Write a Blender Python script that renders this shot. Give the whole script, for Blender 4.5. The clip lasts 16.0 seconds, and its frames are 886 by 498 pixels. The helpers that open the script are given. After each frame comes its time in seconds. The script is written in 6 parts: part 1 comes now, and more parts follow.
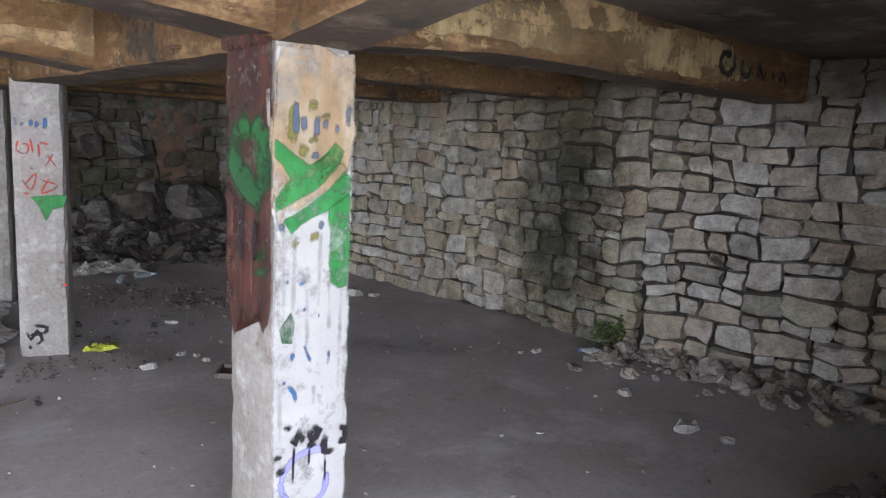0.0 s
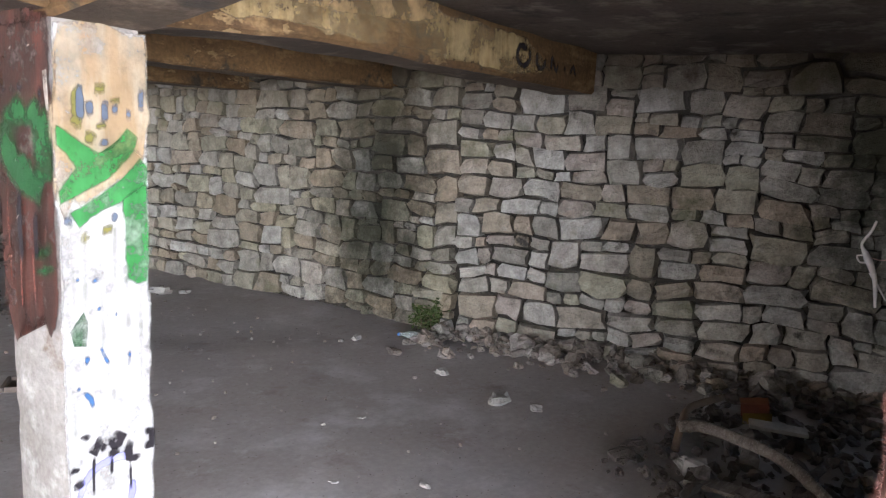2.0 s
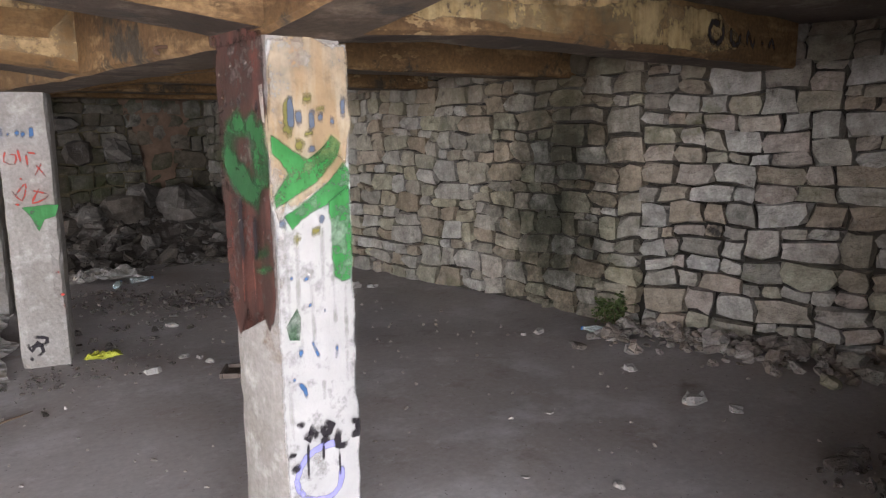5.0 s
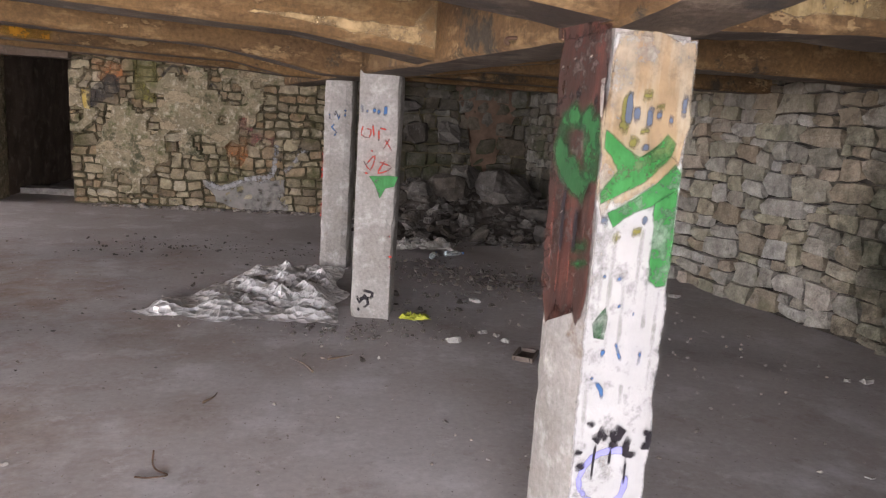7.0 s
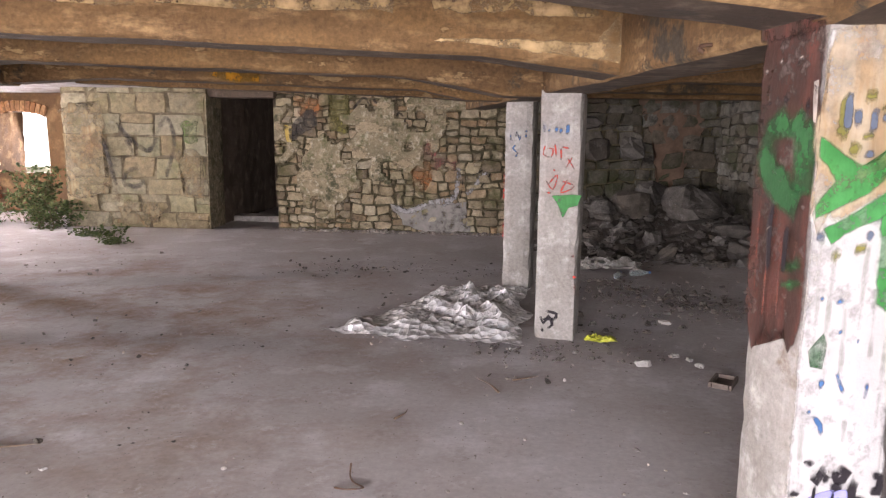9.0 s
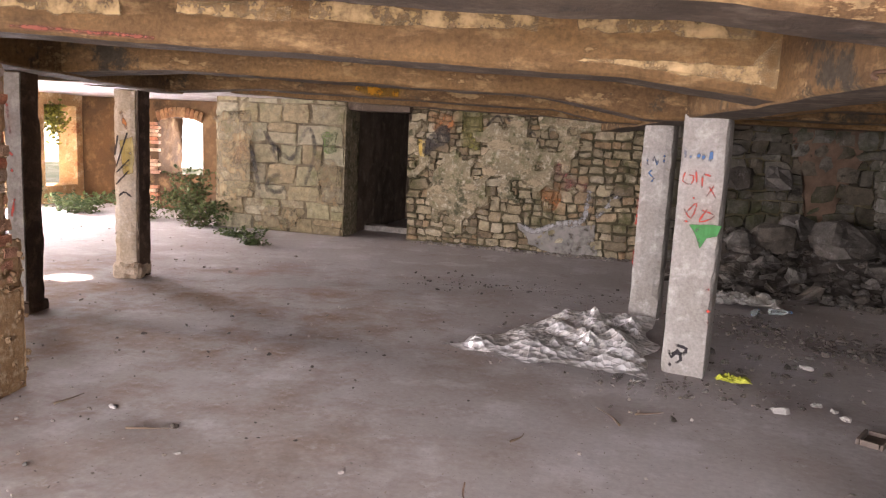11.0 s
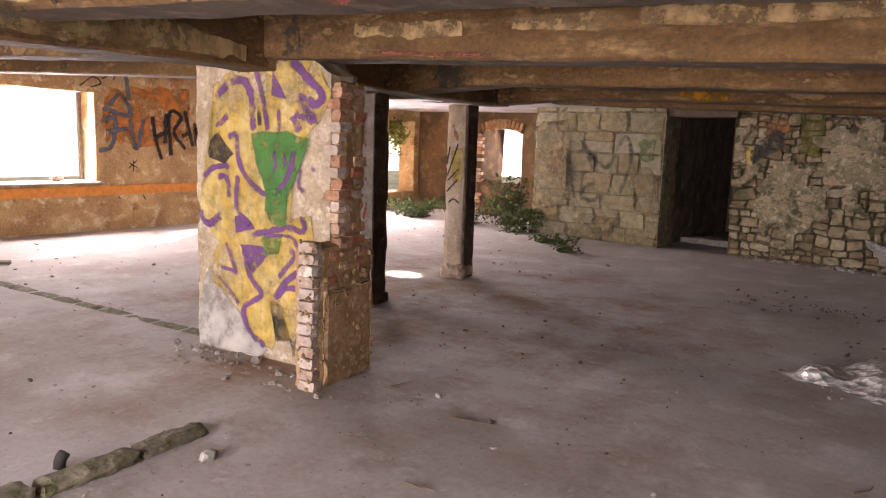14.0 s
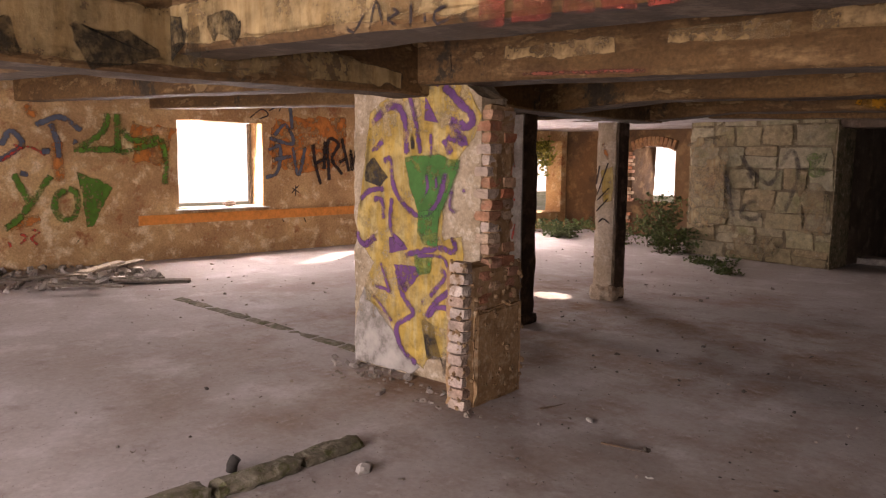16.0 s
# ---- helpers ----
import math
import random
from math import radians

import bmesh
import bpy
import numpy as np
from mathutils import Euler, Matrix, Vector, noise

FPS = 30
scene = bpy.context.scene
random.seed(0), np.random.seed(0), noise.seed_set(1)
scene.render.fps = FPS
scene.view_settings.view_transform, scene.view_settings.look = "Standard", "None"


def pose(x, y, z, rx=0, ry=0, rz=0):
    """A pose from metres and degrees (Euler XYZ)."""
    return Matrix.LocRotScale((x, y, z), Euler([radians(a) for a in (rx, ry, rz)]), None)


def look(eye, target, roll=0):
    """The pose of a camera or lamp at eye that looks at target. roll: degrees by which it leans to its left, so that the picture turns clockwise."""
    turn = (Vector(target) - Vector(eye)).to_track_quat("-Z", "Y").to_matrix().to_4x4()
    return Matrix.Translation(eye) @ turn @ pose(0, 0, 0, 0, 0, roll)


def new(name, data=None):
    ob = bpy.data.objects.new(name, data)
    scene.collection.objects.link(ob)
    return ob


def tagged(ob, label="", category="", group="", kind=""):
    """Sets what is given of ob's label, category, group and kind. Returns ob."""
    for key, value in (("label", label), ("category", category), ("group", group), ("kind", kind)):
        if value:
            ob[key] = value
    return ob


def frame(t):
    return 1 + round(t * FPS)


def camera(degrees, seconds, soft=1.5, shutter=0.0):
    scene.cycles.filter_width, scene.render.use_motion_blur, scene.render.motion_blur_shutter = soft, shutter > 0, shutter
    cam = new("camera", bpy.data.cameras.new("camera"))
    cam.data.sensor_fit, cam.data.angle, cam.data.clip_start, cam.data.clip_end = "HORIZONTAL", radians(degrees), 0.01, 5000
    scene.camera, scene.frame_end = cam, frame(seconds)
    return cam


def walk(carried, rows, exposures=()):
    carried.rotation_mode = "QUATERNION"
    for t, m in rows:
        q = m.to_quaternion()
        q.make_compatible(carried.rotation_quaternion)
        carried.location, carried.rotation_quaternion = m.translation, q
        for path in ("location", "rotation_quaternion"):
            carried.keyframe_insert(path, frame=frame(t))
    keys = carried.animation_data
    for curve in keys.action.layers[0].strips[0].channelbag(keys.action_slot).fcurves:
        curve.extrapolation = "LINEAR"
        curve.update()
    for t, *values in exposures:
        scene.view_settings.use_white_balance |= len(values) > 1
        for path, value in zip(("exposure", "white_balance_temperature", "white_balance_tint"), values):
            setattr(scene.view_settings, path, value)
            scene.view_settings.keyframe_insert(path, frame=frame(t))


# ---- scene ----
cam = camera(62.9, 16.0, soft=1.25)
METRES, EYE, TILT, LEAN, TURN = 8.0, 1.5, 0.0, 0.0, 0.0
PATH = [
    (0, (0.003, 0.063, 1.596), (1.076, 1.726, 1.303), 2.5),
    (0.5, (0.001, 0.036, 1.582), (1.164, 1.632, 1.264), 2.2),
    (1, (0.01, 0.04, 1.582), (1.308, 1.523, 1.239), 2.7),
    (1.5, (0.017, 0.064, 1.593), (1.434, 1.441, 1.284), 2.9),
    (2, (0.019, 0.024, 1.587), (1.467, 1.371, 1.287), 2.4),
    (2.5, (0.022, 0.025, 1.585), (1.501, 1.331, 1.262), 1.6),
    (3, (0.024, 0.041, 1.597), (1.497, 1.359, 1.287), -0.7),
    (3.2, (0.021, 0.051, 1.594), (1.477, 1.389, 1.291), -1.5),
    (5.3, (-0.021, 0.104, 1.595), (0.963, 1.81, 1.249), 1.2),
    (5.5, (-0.024, 0.111, 1.589), (0.888, 1.853, 1.222), 2.8),
    (6, (-0.04, 0.125, 1.59), (0.667, 1.959, 1.217), 4.4),
    (6.5, (-0.051, 0.141, 1.588), (0.446, 2.038, 1.193), 4.7),
    (7, (-0.062, 0.143, 1.589), (0.275, 2.081, 1.23), 3.7),
    (7.5, (-0.069, 0.153, 1.589), (0.1, 2.118, 1.258), 1.5),
    (8, (-0.075, 0.154, 1.586), (-0.013, 2.125, 1.256), 0.5),
    (8.5, (-0.081, 0.162, 1.584), (-0.123, 2.134, 1.251), -0.0),
    (9, (-0.09, 0.171, 1.588), (-0.245, 2.139, 1.264), 0.6),
    (11.3, (-0.135, 0.202, 1.59), (-0.701, 2.099, 1.306), 3.3),
    (11.5, (-0.142, 0.199, 1.59), (-0.767, 2.077, 1.301), 3.5),
    (12, (-0.153, 0.204, 1.588), (-0.914, 2.03, 1.295), 3.8),
    (12.5, (-0.164, 0.208, 1.59), (-1.058, 1.972, 1.292), 3.4),
    (13, (-0.177, 0.208, 1.591), (-1.191, 1.905, 1.291), 2.9),
    (13.5, (-0.186, 0.205, 1.588), (-1.315, 1.828, 1.285), 2.4),
    (14, (-0.193, 0.201, 1.59), (-1.426, 1.747, 1.29), 2.0),
    (14.5, (-0.198, 0.195, 1.591), (-1.518, 1.669, 1.302), 1.9),
    (15, (-0.197, 0.188, 1.591), (-1.594, 1.592, 1.315), 1.5),
    (15.5, (-0.199, 0.182, 1.59), (-1.663, 1.519, 1.328), 1.1),
    (16, (-0.212, 0.183, 1.584), (-1.736, 1.453, 1.333), 0.5),
]
EXPOSURES = ((0.0, 2.72, 5900, 13), (1.5, 3.13, 6050, 13), (3.2, 3.47, 6250, 14), (5.5, 2.66, 6450, 16), (9.0, 3.05, 6700, 22), (11.3, 3.01, 6950, 24), (12.5, 2.66, 7100, 26), (14.5, 2.06, 7500, 29), (16.0, 1.55, 7850, 32))
walk(cam, [(t, look(eye, target, roll)) for t, eye, target, roll in PATH], EXPOSURES)

# ---- world and light ----
SUN_TRAVEL = Vector((0.491, -0.713, -0.50)).normalized()
world = bpy.data.worlds.new("world")
scene.world = world
world.use_nodes = True
wn = world.node_tree
sky = wn.nodes.new("ShaderNodeTexSky")
sky.sky_type, sky.sun_disc = "NISHITA", False
sky.sun_elevation = math.asin(-SUN_TRAVEL.z)
sky.sun_rotation = math.atan2(-SUN_TRAVEL.x, -SUN_TRAVEL.y)
sky.dust_density, sky.air_density = 2.5, 1.0
wn.links.new(sky.outputs[0], wn.nodes["Background"].inputs[0])
wn.nodes["Background"].inputs[1].default_value = 0.0625
sun = new("sun", bpy.data.lights.new("sun", "SUN"))
sun.data.energy, sun.data.angle, sun.data.color = 5.0, radians(0.5), (1.0, 0.93, 0.82)
sun.matrix_world = look((0, 0, 20), Vector((0, 0, 20)) + SUN_TRAVEL)


def window_light(name, centre, aim, width, height, watts):
    """Daylight of the sky that comes in through an opening."""
    lamp = bpy.data.lights.new(name, "AREA")
    lamp.shape, lamp.size, lamp.size_y, lamp.energy, lamp.color = "RECTANGLE", width, height, watts, (0.97, 0.97, 1.0)
    ob = new(name, lamp)
    ob.matrix_world = look(centre, Vector(centre) + Vector(aim))
    return ob


window_light("daylight_south", (-1.4, -3.3, 1.25), (0.05, 1, -1.0), 5.0, 1.7, 158)
window_light("daylight_west", (-11.6, 4.86, 1.45), (1, 0, -0.15), 1.25, 1.25, 62)
# fill for the west wall, through an unseen opening added in the south side
window_light("daylight_southwest", (-8.0, -3.3, 1.25), (-0.1, 1, -0.45), 3.0, 1.7, 58)
# fill for the far floor, set in an unseen, added doorway
window_light("daylight_west_door", (-11.6, 10.05, 1.1), (1, -0.35, -0.7), 1.45, 1.9, 115)
window_light("daylight_arch", (-8.95, 13.98, 1.3), (0.1, -1, -0.3), 0.9, 1.0, 10)

# ---- materials ----


def material(name, rough=0.9):
    m = bpy.data.materials.new(name)
    m.use_nodes = True
    t = m.node_tree
    b = t.nodes["Principled BSDF"]
    b.inputs["Roughness"].default_value = rough
    b.inputs["Specular IOR Level"].default_value = 0.25
    return m, t, b


def n_noise(t, coord, scale, detail=6, rough=0.6, stretch=None):
    n = t.nodes.new("ShaderNodeTexNoise")
    n.inputs["Scale"].default_value, n.inputs["Detail"].default_value, n.inputs["Roughness"].default_value = scale, detail, rough
    if stretch:
        mp = t.nodes.new("ShaderNodeMapping")
        mp.inputs["Scale"].default_value = stretch
        t.links.new(coord, mp.inputs[0])
        coord = mp.outputs[0]
    t.links.new(coord, n.inputs["Vector"])
    return n.outputs["Fac"]


def n_ramp(t, fac, *stops):
    r = t.nodes.new("ShaderNodeValToRGB")
    e = r.color_ramp.elements
    while len(e) < len(stops):
        e.new(0.5)
    for k, (at, col) in zip(e, stops):
        k.position, k.color = at, (*col, 1) if len(col) == 3 else col
    t.links.new(fac, r.inputs[0])
    return r.outputs[0]


def n_mix(t, fac, a, b, kind="MIX"):
    m = t.nodes.new("ShaderNodeMix")
    m.data_type, m.blend_type = "RGBA", kind
    for sock, v in ((m.inputs[0], fac), (m.inputs[6], a), (m.inputs[7], b)):
        if isinstance(v, (int, float)):
            sock.default_value = v
        elif isinstance(v, tuple):
            sock.default_value = (*v, 1)
        else:
            t.links.new(v, sock)
    return m.outputs[2]


def n_scale(t, value, by):
    m = t.nodes.new("ShaderNodeMath")
    m.operation, m.inputs[1].default_value = "MULTIPLY", by
    t.links.new(value, m.inputs[0])
    return m.outputs[0]


def n_bump(t, b, height, strength, dist):
    n = t.nodes.new("ShaderNodeBump")
    n.inputs["Strength"].default_value, n.inputs["Distance"].default_value = strength, dist
    t.links.new(height, n.inputs["Height"])
    t.links.new(n.outputs[0], b.inputs["Normal"])


def g(v):
    return (v, v, v)


def position(t):
    return t.nodes.new("ShaderNodeNewGeometry").outputs["Position"]


def mask(t, fac, lo, hi):
    return n_ramp(t, fac, (lo, g(0)), (hi, g(1)))


def patchy(name, base, light, dark, scale=1.3, stain=None, stain_at=(0.55, 0.68), bump=0.5, grain=38, rough=0.92, stretch=None, speck=0.55, around=None, torn=None):
    """A worn mineral surface: two tones in patches, a stain colour, fine grain and relief."""
    m, t, b = material(name, rough)
    p = position(t)
    big, mid, fine = n_noise(t, p, scale, 5, 0.6, stretch), n_noise(t, p, scale * 4.1, 6, 0.65, stretch), n_noise(t, p, grain, 4, 0.7)
    col = n_mix(t, mask(t, big, 0.38, 0.62), dark, base)
    col = n_mix(t, mask(t, mid, 0.52, 0.66), col, light)
    if stain:
        much = mask(t, n_noise(t, p, scale * 2.3, 7, 0.7, stretch), *stain_at)
        if around:
            # earth that has drifted in round one place of the floor
            off = t.nodes.new("ShaderNodeVectorMath")
            off.operation, off.inputs[1].default_value = "DISTANCE", around[:3]
            t.links.new(p, off.inputs[0])
            much = n_mix(t, 1.0, much, n_ramp(t, n_scale(t, off.outputs["Value"], 1.0 / around[3]), (0.4, g(1)), (1.0, g(0.12))), "MULTIPLY")
        col = n_mix(t, much, col, stain)
    if torn:
        # a skin of plaster with torn edges, and black mould
        skin, mould, at = torn
        rag = n_noise(t, p, 1.7, 9, 0.66, (1, 1, 2.6))
        col = n_mix(t, n_ramp(t, rag, (at - 0.03, g(0)), (at - 0.008, g(0.6)), (at, g(0))), col, n_mix(t, 0.6, dark, (0.045, 0.026, 0.014)))
        col = n_mix(t, n_scale(t, mask(t, rag, at, at + 0.008), 0.9), col, n_mix(t, mid, n_mix(t, 0.5, skin, dark), skin))
        col = n_mix(t, mask(t, n_noise(t, p, 1.25, 9, 0.75), 0.565, 0.615), col, mould)
    col = n_mix(t, speck, col, n_ramp(t, fine, (0.25, g(0.45)), (0.75, g(1.35))), "MULTIPLY")
    t.links.new(col, b.inputs["Base Color"])
    n_bump(t, b, n_mix(t, 0.5, mid, fine), bump, 0.02)
    return m


def stony(name, tones, moss=(0.10, 0.11, 0.05), moss_at=(0.60, 0.72), dirt=(0.05, 0.045, 0.04), damp=None, tint=None):
    """Stone whose tone changes from piece to piece."""
    m, t, b = material(name, 0.93)
    p = position(t)
    info = t.nodes.new("ShaderNodeObjectInfo").outputs["Random"]
    isle = t.nodes.new("ShaderNodeNewGeometry").outputs["Random Per Island"]
    add = t.nodes.new("ShaderNodeMath")
    add.operation = "ADD"
    t.links.new(info, add.inputs[0]), t.links.new(isle, add.inputs[1])
    wrap = t.nodes.new("ShaderNodeMath")
    wrap.operation = "FRACT"
    t.links.new(add.outputs[0], wrap.inputs[0])
    col = n_ramp(t, wrap.outputs[0], *[(i / (len(tones) - 1), c) for i, c in enumerate(tones)])
    mid, fine = n_noise(t, p, 9, 6, 0.65), n_noise(t, p, 55, 4, 0.7)
    col = n_mix(t, 0.8, col, n_ramp(t, mid, (0.3, g(0.45)), (0.7, g(1.4))), "MULTIPLY")
    col = n_mix(t, 0.6, col, n_ramp(t, fine, (0.25, g(0.45)), (0.75, g(1.35))), "MULTIPLY")
    # pale lichen and mortar smears
    col = n_mix(t, n_scale(t, mask(t, n_noise(t, p, 7.5, 8, 0.78), 0.57, 0.66), 0.4), col, n_mix(t, 0.5, col, g(0.5)))
    col = n_mix(t, mask(t, n_noise(t, p, 1.6, 6, 0.65), *moss_at), col, moss)
    col = n_mix(t, mask(t, n_noise(t, p, 2.9, 7, 0.7), 0.6, 0.7), col, dirt)
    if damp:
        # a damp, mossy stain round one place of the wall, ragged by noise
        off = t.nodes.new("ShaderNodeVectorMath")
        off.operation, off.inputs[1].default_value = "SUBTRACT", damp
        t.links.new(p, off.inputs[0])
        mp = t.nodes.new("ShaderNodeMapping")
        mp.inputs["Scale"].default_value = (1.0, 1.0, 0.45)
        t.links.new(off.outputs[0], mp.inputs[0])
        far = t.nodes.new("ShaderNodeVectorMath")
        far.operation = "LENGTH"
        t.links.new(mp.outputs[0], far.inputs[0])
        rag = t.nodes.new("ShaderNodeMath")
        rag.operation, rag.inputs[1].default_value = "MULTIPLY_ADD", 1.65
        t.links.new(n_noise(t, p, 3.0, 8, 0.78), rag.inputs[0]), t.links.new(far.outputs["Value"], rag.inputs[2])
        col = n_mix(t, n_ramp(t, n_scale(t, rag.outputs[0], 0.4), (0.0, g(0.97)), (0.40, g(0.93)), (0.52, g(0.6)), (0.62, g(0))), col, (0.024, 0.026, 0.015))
    if tint:
        # brown stain in ragged tongues below the slab, deepened for the weaker light there
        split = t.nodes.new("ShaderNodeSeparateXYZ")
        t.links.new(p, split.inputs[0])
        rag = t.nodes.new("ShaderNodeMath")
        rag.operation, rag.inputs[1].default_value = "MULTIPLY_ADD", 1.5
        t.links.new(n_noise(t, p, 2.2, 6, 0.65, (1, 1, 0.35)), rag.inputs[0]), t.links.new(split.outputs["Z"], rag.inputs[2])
        col = n_mix(t, n_scale(t, mask(t, n_scale(t, rag.outputs[0], 0.3), 0.66, 0.86), 0.72), col, tint)
    t.links.new(col, b.inputs["Base Color"])
    n_bump(t, b, n_mix(t, 0.45, mid, fine), 0.9, 0.03)
    return m


def paint(name, colour, cover=0.42, rough=0.6, grain=22, second=None, full=0.93):
    """Sprayed or brushed paint, worn through in specks; second is a colour that runs through it in streaks."""
    m, t, b = material(name, rough)
    p = position(t)
    col = colour
    if second:
        col = n_mix(t, mask(t, n_noise(t, p, 17, 5, 0.6, (1, 1, 0.16)), 0.44, 0.62), colour, second)
    col = n_mix(t, 0.7 if min(colour) < 0.4 else 0.25, col, n_ramp(t, n_noise(t, p, 7, 5, 0.6), (0.3, g(0.5)), (0.7, g(1.3))), "MULTIPLY")
    t.links.new(col, b.inputs["Base Color"])
    n_bump(t, b, n_noise(t, p, 45, 4, 0.7), 0.4, 0.008)
    clear = t.nodes.new("ShaderNodeBsdfTransparent")
    mix = t.nodes.new("ShaderNodeMixShader")
    both = n_mix(t, 0.45, n_noise(t, p, grain, 6, 0.7), n_noise(t, p, grain * 0.22, 5, 0.6))
    soft = t.nodes.new("ShaderNodeAttribute")
    soft.attribute_name = "cover"
    less = t.nodes.new("ShaderNodeMath")
    less.operation, less.inputs[1].default_value, less.inputs[2].default_value = "MULTIPLY_ADD", 0.42, -0.385
    t.links.new(soft.outputs["Fac"], less.inputs[0])
    total = t.nodes.new("ShaderNodeMath")
    total.operation = "ADD"
    t.links.new(both, total.inputs[0]), t.links.new(less.outputs[0], total.inputs[1])
    t.links.new(n_ramp(t, total.outputs[0], (cover - 0.07, g(0)), (cover + 0.11, g(full))), mix.inputs[0])
    t.links.new(clear.outputs[0], mix.inputs[1]), t.links.new(b.outputs[0], mix.inputs[2])
    t.links.new(mix.outputs[0], t.nodes["Material Output"].inputs[0])
    return m


def plain(name, colour, rough=0.7, metal=0.0):
    m, t, b = material(name, rough)
    p = position(t)
    col = n_mix(t, 0.6, colour, n_ramp(t, n_noise(t, p, 14, 5, 0.65), (0.3, g(0.6)), (0.7, g(1.3))), "MULTIPLY")
    t.links.new(col, b.inputs["Base Color"])
    b.inputs["Metallic"].default_value = metal
    n_bump(t, b, n_noise(t, p, 40, 4, 0.7), 0.3, 0.01)
    return m


M_FLOOR = patchy("dusty_floor", (0.46, 0.437, 0.434), (0.53, 0.51, 0.512), (0.39, 0.355, 0.335), 0.45, (0.25, 0.16, 0.105), (0.44, 0.64), 0.05, 26, speck=0.28, around=(-4.4, 5.2, 0.0, 4.6))
M_BEAM = patchy("stained_concrete", (0.172, 0.10, 0.042), (0.25, 0.16, 0.077), (0.10, 0.058, 0.027), 0.9, (0.075, 0.05, 0.03), (0.60, 0.76), 0.5, 34, stretch=(1, 1, 3.0), torn=((0.31, 0.215, 0.11), (0.05, 0.04, 0.028), 0.605), speck=0.8)
M_SLAB = patchy("ceiling_concrete", (0.135, 0.107, 0.087), (0.21, 0.175, 0.148), (0.07, 0.055, 0.047), 0.9, (0.04, 0.033, 0.03), (0.57, 0.68), 0.5, 30)
# beam undersides: bare concrete tone, darkened further for the shade under them
M_SOFFIT = patchy("shaded_bare_soffit", (0.10, 0.074, 0.052), (0.15, 0.115, 0.085), (0.06, 0.044, 0.033), 1.4, (0.05, 0.042, 0.036), (0.58, 0.68), 0.6)
M_MORTAR = patchy("dark_joint_mortar", (0.045, 0.04, 0.032), (0.085, 0.075, 0.058), (0.022, 0.02, 0.016), 1.5, None, bump=0.8)
M_STONE = stony("grey_rubble_stone", [(0.299, 0.282, 0.238), (0.409, 0.392, 0.348), (0.249, 0.221, 0.166), (0.343, 0.282, 0.21), (0.431, 0.419, 0.382), (0.221, 0.205, 0.171), (0.354, 0.337, 0.243), (0.276, 0.221, 0.161), (0.354, 0.331, 0.26)], moss=(0.122, 0.127, 0.0607), moss_at=(0.60, 0.76), damp=(4.05, 4.75, 1.15), tint=(0.0828, 0.064, 0.0375))
M_STONE_N = stony("ochre_rubble_stone", [(0.28, 0.224, 0.14), (0.381, 0.325, 0.213), (0.19, 0.151, 0.101), (0.336, 0.235, 0.134), (0.426, 0.381, 0.28)], moss=(0.0896, 0.0896, 0.0392), moss_at=(0.53, 0.66))
M_ASHLAR = stony("weathered_ashlar", [(0.258, 0.221, 0.133), (0.331, 0.299, 0.212), (0.221, 0.179, 0.106), (0.276, 0.216, 0.129), (0.285, 0.258, 0.156), (0.35, 0.327, 0.253), (0.239, 0.216, 0.12)], moss=(0.12, 0.12, 0.0506), moss_at=(0.53, 0.70), dirt=(0.092, 0.0644, 0.0368))
M_PLASTER_N = patchy("flaking_ochre_plaster", (0.314, 0.263, 0.174), (0.493, 0.442, 0.336), (0.179, 0.151, 0.0952), 3.0, (0.112, 0.112, 0.0504), (0.50, 0.66), 0.9, torn=((0.403, 0.325, 0.213), (0.0784, 0.0784, 0.0448), 0.585), speck=0.7)
M_PLASTER_W = patchy("stained_tan_plaster", (0.58, 0.39, 0.195), (0.72, 0.57, 0.37), (0.38, 0.225, 0.11), 1.3, (0.34, 0.145, 0.065), (0.56, 0.66), 0.7, speck=0.7)
M_WHITE = patchy("white_painted_concrete", (0.72, 0.70, 0.66), (0.82, 0.81, 0.78), (0.55, 0.52, 0.47), 2.2, (0.34, 0.31, 0.27), (0.66, 0.72), 0.5, 40, 0.75)
M_GREYPOST = patchy("pale_grey_concrete", (0.36, 0.34, 0.316), (0.432, 0.412, 0.388), (0.272, 0.252, 0.228), 2.0, (0.208, 0.168, 0.136), (0.62, 0.72), 0.5)
M_MURAL = patchy("pale_pier_plaster", (0.49, 0.41, 0.30), (0.60, 0.53, 0.42), (0.34, 0.265, 0.175), 3.2, (0.26, 0.20, 0.12), (0.57, 0.68), 0.8, speck=0.75)
M_BRICK = stony("weathered_brick", [(0.46, 0.17, 0.09), (0.50, 0.33, 0.22), (0.58, 0.48, 0.37), (0.42, 0.15, 0.08), (0.52, 0.40, 0.28), (0.44, 0.22, 0.13)], moss=(0.40, 0.31, 0.21), moss_at=(0.56, 0.68), dirt=(0.26, 0.17, 0.10))
M_DARKPOST = patchy("dark_brown_concrete", (0.10, 0.07, 0.05), (0.17, 0.12, 0.09), (0.06, 0.04, 0.03), 2.0, None)
# plaster for walls out of the light, their shade put in the colour
M_SHADE = patchy("shaded_plaster", (0.16, 0.12, 0.09), (0.22, 0.17, 0.13), (0.10, 0.075, 0.055), 1.2, None)
M_RUBBLE = stony("grey_rubble", [(0.30, 0.27, 0.24), (0.40, 0.37, 0.34), (0.22, 0.19, 0.165), (0.34, 0.29, 0.24)], moss_at=(0.9, 0.95), dirt=(0.10, 0.08, 0.065))
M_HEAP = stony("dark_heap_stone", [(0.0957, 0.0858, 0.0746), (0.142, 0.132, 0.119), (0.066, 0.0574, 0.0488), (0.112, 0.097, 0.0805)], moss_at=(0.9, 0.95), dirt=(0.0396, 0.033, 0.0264))
